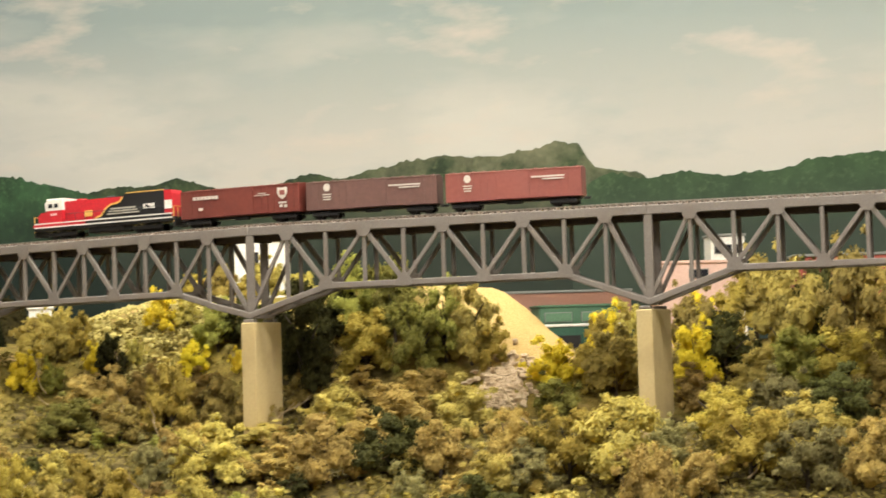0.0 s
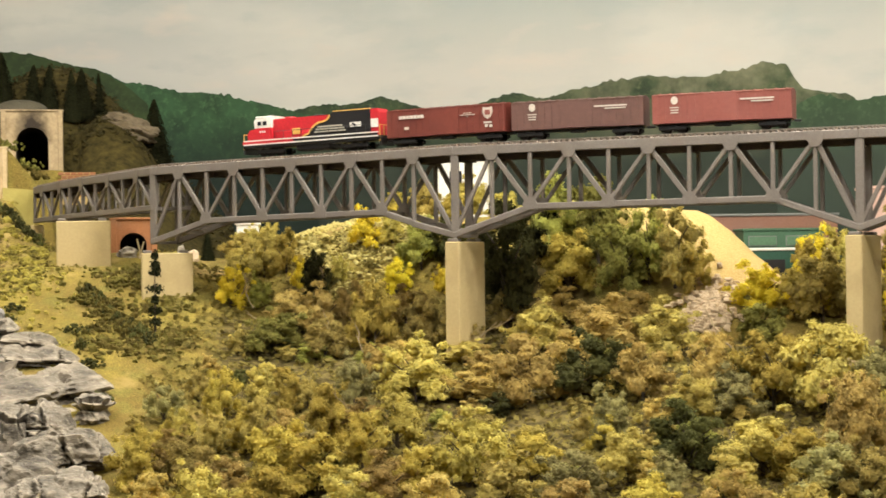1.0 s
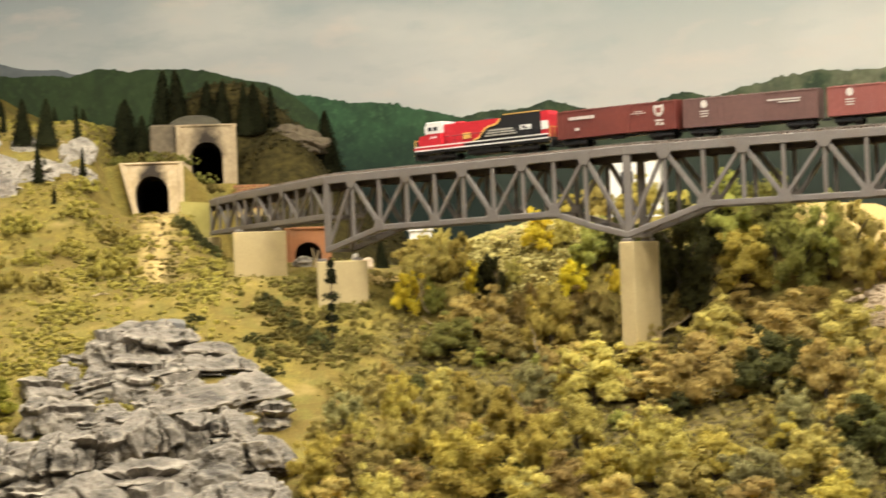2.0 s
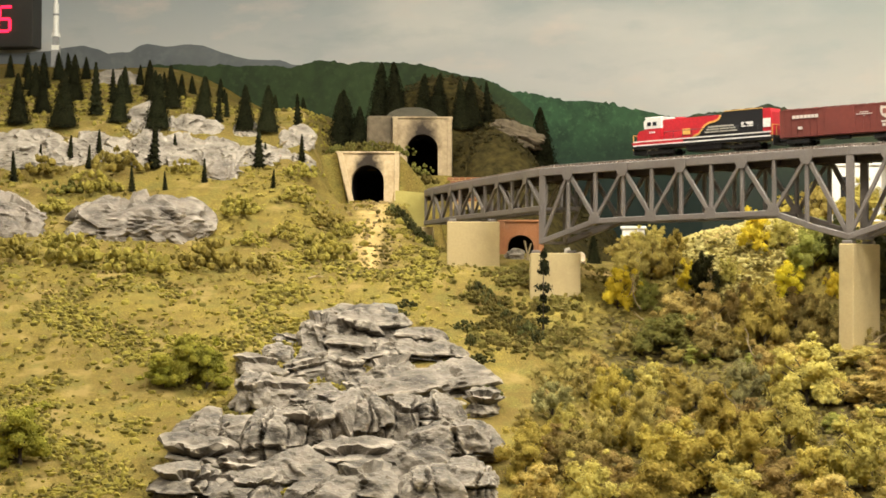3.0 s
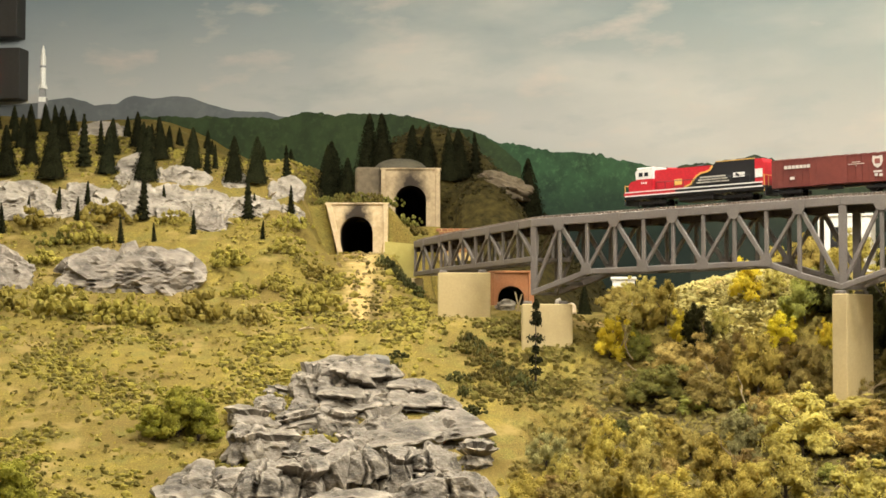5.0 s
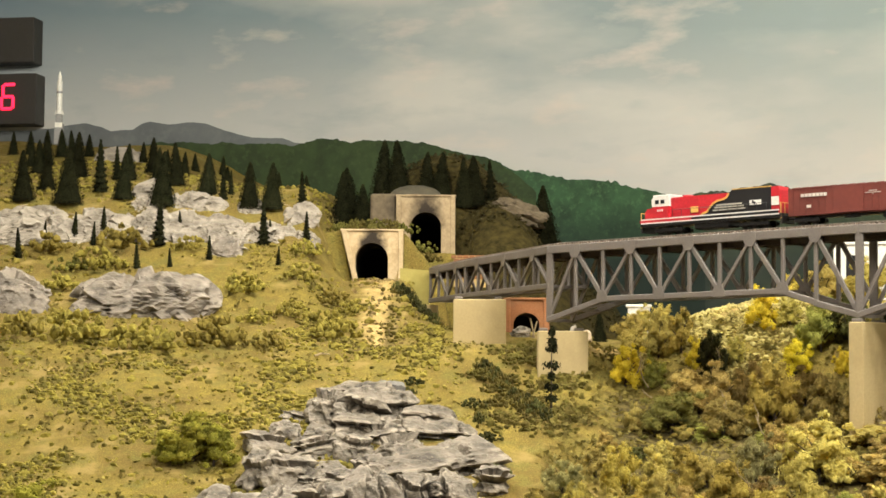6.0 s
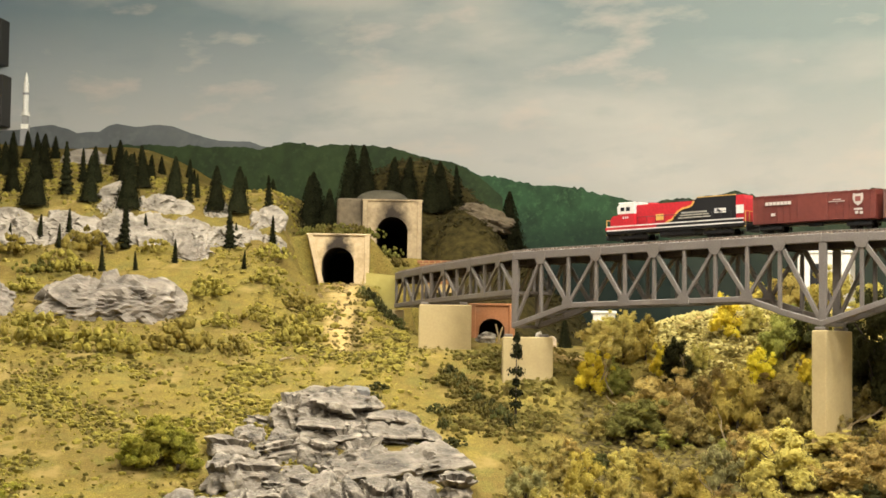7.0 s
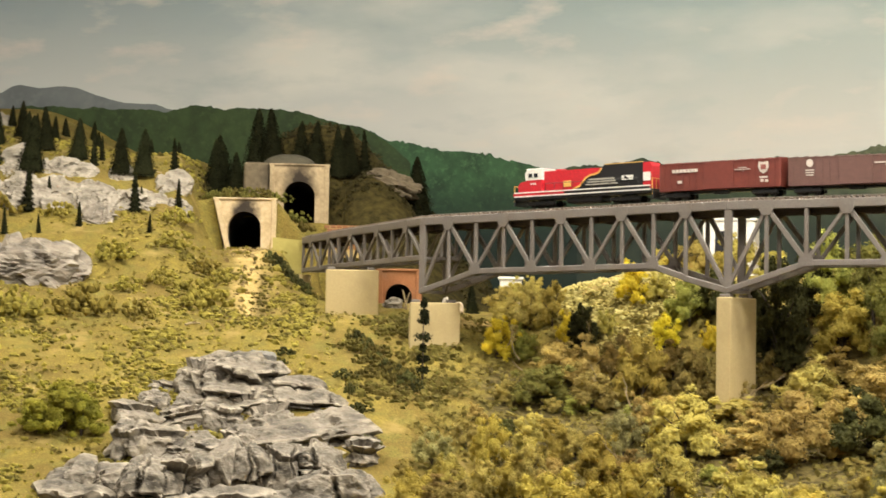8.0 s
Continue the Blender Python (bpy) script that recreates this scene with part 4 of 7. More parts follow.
# foot of the front (x, y, z), width, height, share of the height that is front, style
CRAG_BLOCKS = [
    (-0.164, 2.355, -0.063, 0.079, 0.037, 0.80, 0), (-0.112, 2.404, -0.046, 0.040, 0.020, 0.90, 3), (-0.194, 2.311, -0.082, 0.050, 0.046, 0.75, 0), (-0.148, 2.322, -0.076, 0.047, 0.036, 0.70, 0), (-0.105, 2.337, -0.072, 0.050, 0.032, 0.60, 0), (-0.058, 2.310, -0.076, 0.053, 0.020, 0.45, 0),
    (-0.214, 2.267, -0.099, 0.086, 0.023, 0.50, 0), (-0.227, 2.315, -0.080, 0.032, 0.017, 0.50, 0), (-0.127, 2.281, -0.093, 0.097, 0.028, 0.75, 0), (-0.134, 2.253, -0.105, 0.042, 0.022, 0.50, 0), (-0.196, 2.215, -0.116, 0.142, 0.023, 0.35, 0), (-0.249, 2.104, -0.153, 0.042, 0.052, 0.75, 0),
    (-0.208, 2.113, -0.148, 0.053, 0.037, 0.55, 0), (-0.158, 2.148, -0.138, 0.074, 0.022, 0.50, 0), (-0.184, 2.091, -0.154, 0.075, 0.026, 0.75, 0), (-0.063, 2.259, -0.099, 0.116, 0.024, 0.35, 0), (-0.106, 2.190, -0.126, 0.046, 0.035, 0.60, 0), (-0.056, 2.196, -0.122, 0.075, 0.026, 0.40, 0),
    (0.000, 2.164, -0.132, 0.063, 0.030, 0.50, 0), (-0.059, 2.135, -0.141, 0.076, 0.029, 0.80, 0), (-0.111, 2.144, -0.140, 0.033, 0.025, 0.70, 0), (-0.140, 2.003, -0.179, 0.041, 0.057, 0.80, 1), (-0.106, 2.003, -0.179, 0.047, 0.056, 0.80, 1), (-0.070, 2.013, -0.177, 0.040, 0.052, 0.80, 1),
    (-0.029, 2.007, -0.176, 0.056, 0.056, 0.75, 1), (0.005, 2.089, -0.153, 0.031, 0.027, 0.60, 0), (-0.002, 1.937, -0.197, 0.092, 0.059, 0.75, 1), (-0.279, 1.987, -0.189, 0.091, 0.048, 0.60, 1), (-0.216, 1.945, -0.194, 0.060, 0.054, 0.80, 1), (-0.176, 1.959, -0.187, 0.054, 0.050, 0.80, 1),
    (-0.293, 1.907, -0.205, 0.053, 0.035, 0.60, 0), (-0.240, 1.898, -0.209, 0.056, 0.031, 0.70, 0), (-0.186, 1.871, -0.211, 0.070, 0.034, 0.70, 0), (-0.133, 1.905, -0.200, 0.065, 0.031, 0.50, 0), (-0.076, 1.916, -0.203, 0.063, 0.035, 0.40, 0), (-0.289, 1.823, -0.227, 0.068, 0.035, 0.60, 1),
    (-0.225, 1.814, -0.228, 0.068, 0.034, 0.70, 1), (-0.159, 1.805, -0.232, 0.073, 0.033, 0.70, 1), (-0.100, 1.825, -0.225, 0.065, 0.038, 0.60, 0), (-0.039, 1.818, -0.226, 0.068, 0.039, 0.60, 1), (0.013, 1.831, -0.225, 0.054, 0.043, 0.70, 1),]


def outcrop():
    """Overlapping castings of grey plaster rock down the slope, narrow at the top."""
    ob = thing("rock_outcrop", "overlapping ledges of craggy grey plaster rock on the hillside", "rock outcrop", at=(0, 0, 0))
    rng = random.Random(77)

    def lay(name, seed, x, y, z, w, h, deep, mat, turn, roll, **shape):
        block = new(name, crag_block(name, seed, w, h + 0.012, deep, mat, **shape))
        block.matrix_world = pose(x, y, z - 0.010, 0, roll, turn)
        block.parent = ob

    for i, (x, y, z, w, h, front, style) in enumerate(CRAG_BLOCKS):
        if style == 3:
            lay("flat_block", 700, x, y, z, w, h, 0.035, FLAT_STONE, 6, 0, cuts=2, cracks=0, rough=0.15, back=0.05)
        elif style == 1:
            lay("crag", 700 + 5 * i, x, y, z, w * 1.10, h * 1.05, 0.05 + 0.4 * w, ROCK, rng.uniform(-14, 14), rng.uniform(-4, 4), cuts=13, cracks=3 if w > 0.05 else 2, rough=0.85, level=5, back=0.35, beds=2, chips=0.06)
        else:
            pieces = max(1, round(w / (1.9 * h)))
            for k in range(pieces):
                wide = w / pieces * rng.uniform(1.15, 1.5)
                px = x + w * ((k + 0.5) / pieces - 0.5) + rng.uniform(-0.004, 0.004)
                high = h * (rng.uniform(0.8, 1.1) if pieces > 1 else 1.03)
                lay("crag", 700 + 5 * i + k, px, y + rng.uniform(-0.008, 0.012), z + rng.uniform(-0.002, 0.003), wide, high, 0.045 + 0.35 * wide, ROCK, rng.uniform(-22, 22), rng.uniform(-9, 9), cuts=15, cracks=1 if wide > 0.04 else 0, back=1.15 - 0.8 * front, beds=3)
    # the bed that the ledges are set in
    for x, y, w in ((-0.13, 2.385, 0.12), (-0.15, 2.30, 0.17), (-0.12, 2.21, 0.24), (-0.12, 2.12, 0.26), (-0.13, 2.03, 0.28), (-0.14, 1.94, 0.30), (-0.14, 1.87, 0.28)):
        part("rock_bed", Shape().box(pose(x, y, on_ground(x, y) - 0.030, 20, 0, 0), w, 0.11, 0.05, 0.012), ROCK, ob)


outcrop()


def facet_rock(name, seed, w, h, deep, mat, back=0.35, level=5, big=30.0, small=75.0, rough=1.0):
    """A sunken rock whose skin is broken into tilted facets of two sizes; its foot at z=0, its front at y=0, its top leaning back."""
    d, faces = BALLS[level]
    p = d / (np.abs(d) ** 3.2).sum(1)[:, None] ** (1 / 3.2)
    half = np.array((w, deep, h)) / 2
    real = p * half
    out = np.sign(p) * np.abs(p) ** 2.2 / half
    out /= np.linalg.norm(out, axis=1)[:, None]
    shift = Vector((seed * 1.37 % 50, seed * 0.71 % 50, seed * 0.33 % 50))
    push = np.zeros(len(p))
    for i, q in enumerate(real):
        v = Vector(q)
        bent = v + noise.noise_vector(v * 30 + shift) * 0.009
        total = 0.16 * h * noise.noise(v * 14 + shift)
        for scale, amount in ((big, 1.05), (small, 1.0)):
            cell = noise.voronoi(bent * scale + shift)[1][0]
            tilt = noise.noise_vector(cell * 5.3 + shift) * amount
            total += ((bent * scale + shift) - cell).dot(tilt) / scale + 0.16 / scale * noise.noise(cell * 3.1)
        push[i] = 0.20 * h * math.tanh(total / (0.20 * h)) + 0.0018 * noise.fractal(v * 150 + shift, 0.9, 2.0, 3)
    real = real + out * (push * rough)[:, None]
    real[:, 1] += back * real[:, 2]
    real[:, 2] *= 1 - 0.35 * np.abs(p[:, 0]) ** 3 * (p[:, 2] > 0)
    real += np.array((0, deep * 0.43, h * 0.42))
    me = bpy.data.meshes.new(name)
    me.from_pydata(real.tolist(), [], faces)
    me.materials.append(mat)
    return me


def boulder(x, y, z, w, h, seed, label, turn=0):
    me = facet_rock("boulder", seed, w * 0.98, h * 0.94 + 0.012, 0.05 + 0.2 * w, BOULDER_ROCK, big=24.0, small=60.0)
    ob = new("boulder", me)
    ob.matrix_world = pose(x, y, z - 0.012, 0, 0, turn)
    return tagged(ob, label, "boulder", "rocks set into the open hillside")


boulder(-0.512, 2.775, 0.062, 0.222, 0.080, 911, "long pale plaster boulder half sunk in turf", 3)
boulder(-0.722, 2.774, 0.068, 0.120, 0.080, 912, "grey boulder half sunk in turf", 8)
boulder(-0.413, 3.024, 0.172, 0.060, 0.036, 913, "small pale rock lying in the grass")
LEDGE_BLOCKS = [
    (-0.811, 3.082, 0.202, 0.126, 0.052, 0.50, 2), (-0.775, 3.134, 0.233, 0.109, 0.042, 0.40, 2), (-0.696, 3.090, 0.205, 0.078, 0.051, 0.60, 2), (-0.640, 3.124, 0.229, 0.098, 0.039, 0.40, 2), (-0.633, 3.094, 0.213, 0.080, 0.031, 0.60, 2), (-0.563, 3.093, 0.209, 0.073, 0.057, 0.60, 2),
    (-0.500, 3.091, 0.210, 0.089, 0.060, 0.60, 2), (-0.440, 3.084, 0.206, 0.073, 0.051, 0.60, 2), (-0.384, 3.085, 0.204, 0.087, 0.040, 0.60, 2), (-0.315, 3.095, 0.205, 0.083, 0.030, 0.50, 2), (-0.582, 3.186, 0.264, 0.058, 0.034, 0.50, 2), (-0.517, 3.192, 0.271, 0.060, 0.038, 0.50, 2),]
for i, (x, y, z, w, h, front, style) in enumerate(LEDGE_BLOCKS):
    ob = new("ledge_rock", facet_rock("ledge_rock", 930 + i, w * 1.18, h * 0.88 + 0.012, 0.05 + 0.5 * h, PALE_ROCK, 0.8, 5, 30.0, 70.0, 0.85))
    ob.matrix_world = pose(x, y, z - 0.012, 0, (i * 29) % 11 - 5, (i * 41) % 25 - 12)
    tagged(ob, "pale plaster rock in the ledge below the firs", "rock", "rocks of the ledge below the firs")
HILL_BLOCKS = [
    (-0.598, 3.239, 0.291, 0.045, 0.039, 0.50, 2), (-0.780, 3.946, 0.434, 0.100, 0.039, 0.50, 2), (-0.472, 3.186, 0.265, 0.060, 0.032, 0.50, 2), (-0.395, 3.190, 0.261, 0.045, 0.031, 0.50, 2), (-0.308, 3.152, 0.243, 0.059, 0.040, 0.50, 2),]
for i, (x, y, z, w, h, front, style) in enumerate(HILL_BLOCKS):
    ob = new("hill_rock", facet_rock("hill_rock", 960 + i, w * 1.1, h * 0.9 + 0.012, 0.03 + 0.5 * h, PALE_ROCK, 0.7, 4, 36.0, 80.0, 0.8))
    ob.matrix_world = pose(x, y, z - 0.012, 0, 0, (i * 41) % 25 - 12)
    tagged(ob, "pale rock among the dark firs", "rock", "rocks on the upper hill")
rng = random.Random(5)
tagged(set_rock(crag_mesh("hill_rock", 480, WING_STONE, 6, 60, 5, 1.4, 2.6, 0.5), "hill_rock", (0.09, 3.69, on_ground(0.09, 3.69) - 0.006), (0.115, 0.07, 0.05), 5, None, (0, 16)), "tan plaster rock on the brown slope", "rock", "rocks on the upper hill")
talus = thing("talus", "pinkish rubble at the foot of the sandy ridge", "rubble", at=(0.74, 2.2, 0))
for i in range(230):
    k = rng.uniform(0, 1)
    x, y = rng.gauss(0.750 + 0.030 * k, 0.021 - 0.006 * k), rng.gauss(2.115 + 0.050 * k, 0.014)
    ob = set_rock(rng.choice(PINK), "stone", (x - 0.74, y - 2.2, on_ground(x, y) + 0.005), (rng.uniform(0.008, 0.017), rng.uniform(0.008, 0.015), rng.uniform(0.007, 0.014)), rng.uniform(0, 360), talus)

# ---- plants ----
def leaf_cards(points, normals, size, rng):
    """Small tilted leaf quads at the points, facing roughly along the normals."""
    n = len(points)
    nn = normals + rng.normal(0, 0.32, (n, 3))
    nn /= np.linalg.norm(nn, axis=1)[:, None]
    a = np.cross(nn, rng.normal(size=(n, 3)))
    a /= np.linalg.norm(a, axis=1)[:, None]
    b = np.cross(nn, a)
    s = size * rng.uniform(0.6, 1.4, (n, 1))
    quad = np.stack([points - a * s * 1.3 - b * s * 0.3, points + a * s * 0.5 - b * s * 0.8, points + a * s * 1.3 + b * s * 0.4, points - a * s * 0.5 + b * s * 0.8], 1)
    return quad.reshape(-1, 3), np.arange(4 * n).reshape(-1, 4)


def leafy_mesh(name, points, normals, size, rng, mat, balls=(), fuzz=0.45, core=0.80):
    """Foam: crumbly clumps with small leaf flakes standing off them."""
    v, f = leaf_cards(points, normals / np.linalg.norm(normals, axis=1)[:, None], size, rng)
    verts, faces = v.tolist(), f.tolist()
    for c, r in balls:
        bm = bmesh.new()
        bmesh.ops.create_icosphere(bm, subdivisions=2 if r > 0.1 else 1, radius=1.0)
        shift = Vector(rng.uniform(-20, 20, 3))
        k = len(verts)
        for q in bm.verts:
            d = q.co.normalized()
            w = r * (core + fuzz * noise.noise(d * 2.6 + shift) + fuzz * 0.9 * noise.noise(d * 6.5 + shift))
            verts.append((c[0] + d.x * w, c[1] + d.y * w, c[2] + d.z * w * 0.88))
        faces += [tuple(q.index + k for q in face.verts) for face in bm.faces]
        bm.free()
    me = bpy.data.meshes.new(name)
    me.from_pydata(verts, [], faces)
    me.materials.append(mat)
    return me


def blob_points(centres, radii, count, rng, squash=0.85, top=-0.45):
    """Points on the outside of a heap of balls."""
    share = np.array(radii) ** 2
    pick = rng.choice(len(centres), count, p=share / share.sum())
    d = rng.normal(size=(count, 3))
    d /= np.linalg.norm(d, axis=1)[:, None]
    d[:, 2] = np.where(d[:, 2] < top, -d[:, 2], d[:, 2])
    r = np.array(radii)[pick] * (0.70 + 0.55 * rng.uniform(0, 1, count) ** 1.3)
    p = np.array(centres)[pick] + d * r[:, None] * (1, 1, squash)
    return p, d


def crown_mesh(name, seed, mat, count, size, lumps=9, tall=1.0):
    """A foam tree crown, one unit wide, standing on z=0: tufts on a few limbs, open between them."""
    rng = np.random.default_rng(seed)
    centres, radii = [], []
    middle = np.array((0, 0, 0.40 * tall))
    for i in range(lumps):
        ang = 2.4 * i + rng.uniform(-0.5, 0.5)
        h = (i + 0.5) / lumps
        reach = 0.36 * math.sqrt(max(0.0, 1 - ((h - 0.22) / 0.80) ** 2)) * rng.uniform(0.55, 1.1)
        c = np.array((reach * math.cos(ang), reach * math.sin(ang), (0.14 + 0.66 * h) * tall))
        centres.append(tuple(c))
        radii.append(rng.uniform(0.13, 0.19) * (1.1 - 0.35 * h))
        for k in range(2):
            off = (c - middle) * 0.25 + rng.normal(size=3) * (0.11, 0.11, 0.08)
            centres.append(tuple(c + off))
            radii.append(rng.uniform(0.05, 0.10))
    centres.append(tuple(middle))
    radii.append(0.20)
    p, d = blob_points(centres, radii, count, rng)
    out = (p - middle) / np.linalg.norm(p - middle, axis=1)[:, None]
    return leafy_mesh(name, p, 0.75 * d + 0.45 * out + (0, 0, 0.12), size, rng, mat, list(zip(centres, radii)), 0.45, 0.68)


def stem_mesh(name, seed, tall):
    rng = random.Random(seed)
    s = Shape().rod((0, 0, -0.15), (0, 0, 0.5 * tall), 0.035, 0.02, 6)
    for i in range(5):
        a = rng.uniform(0, math.tau)
        s.rod((0, 0, 0.1 + 0.08 * i), (0.3 * math.cos(a), 0.3 * math.sin(a), (0.3 + 0.09 * i) * tall), 0.014, 0.006, 5)
    return s.mesh(name, BARK)


LEAVES = {"olive": OLIVE, "brown": BROWN, "lime": LIME, "green": GREEN, "grey": GREY_GREEN, "yellow": YELLOW, "dark": DARK_LEAF, "yellow_lime": YELLOW_LIME, "spring": SPRING}
WORDS = {"olive": "olive-green foam tree in the valley wood", "brown": "brownish olive foam tree in the valley wood", "lime": "yellow-green foam tree in the valley wood", "green": "mid-green foam tree in the valley wood", "grey": "grey-green foam tree in the valley wood", "yellow": "bright yellow autumn foam tree in the wood", "dark": "dark green foam tree in the shade", "yellow_lime": "bright lime-yellow foam tree in the valley wood", "spring": "fresh green foam bush on the open hillside"}
CROWNS = {c: [crown_mesh("crown", 100 + 7 * k + i, mat, 4600, 0.0150, 11, 0.95) for i in range(4)] for k, (c, mat) in enumerate(LEAVES.items())}
STEMS = [stem_mesh("trunk", i, 1.0) for i in range(4)]


def foam_tree(x, y, wide, colour, shape, turn, tall=1.0, lift=-0.004):
    ob = thing("foam_tree", WORDS[colour], "tree", "foam trees of the valley wood")
    part("trunk", STEMS[shape], None, ob)
    part("crown", CROWNS[colour][shape], None, ob)
    ob.matrix_world = pose(x, y, on_ground(x, y) + lift, 0, 0, turn) @ Matrix.Diagonal((wide, wide, wide * tall, 1))
    return ob


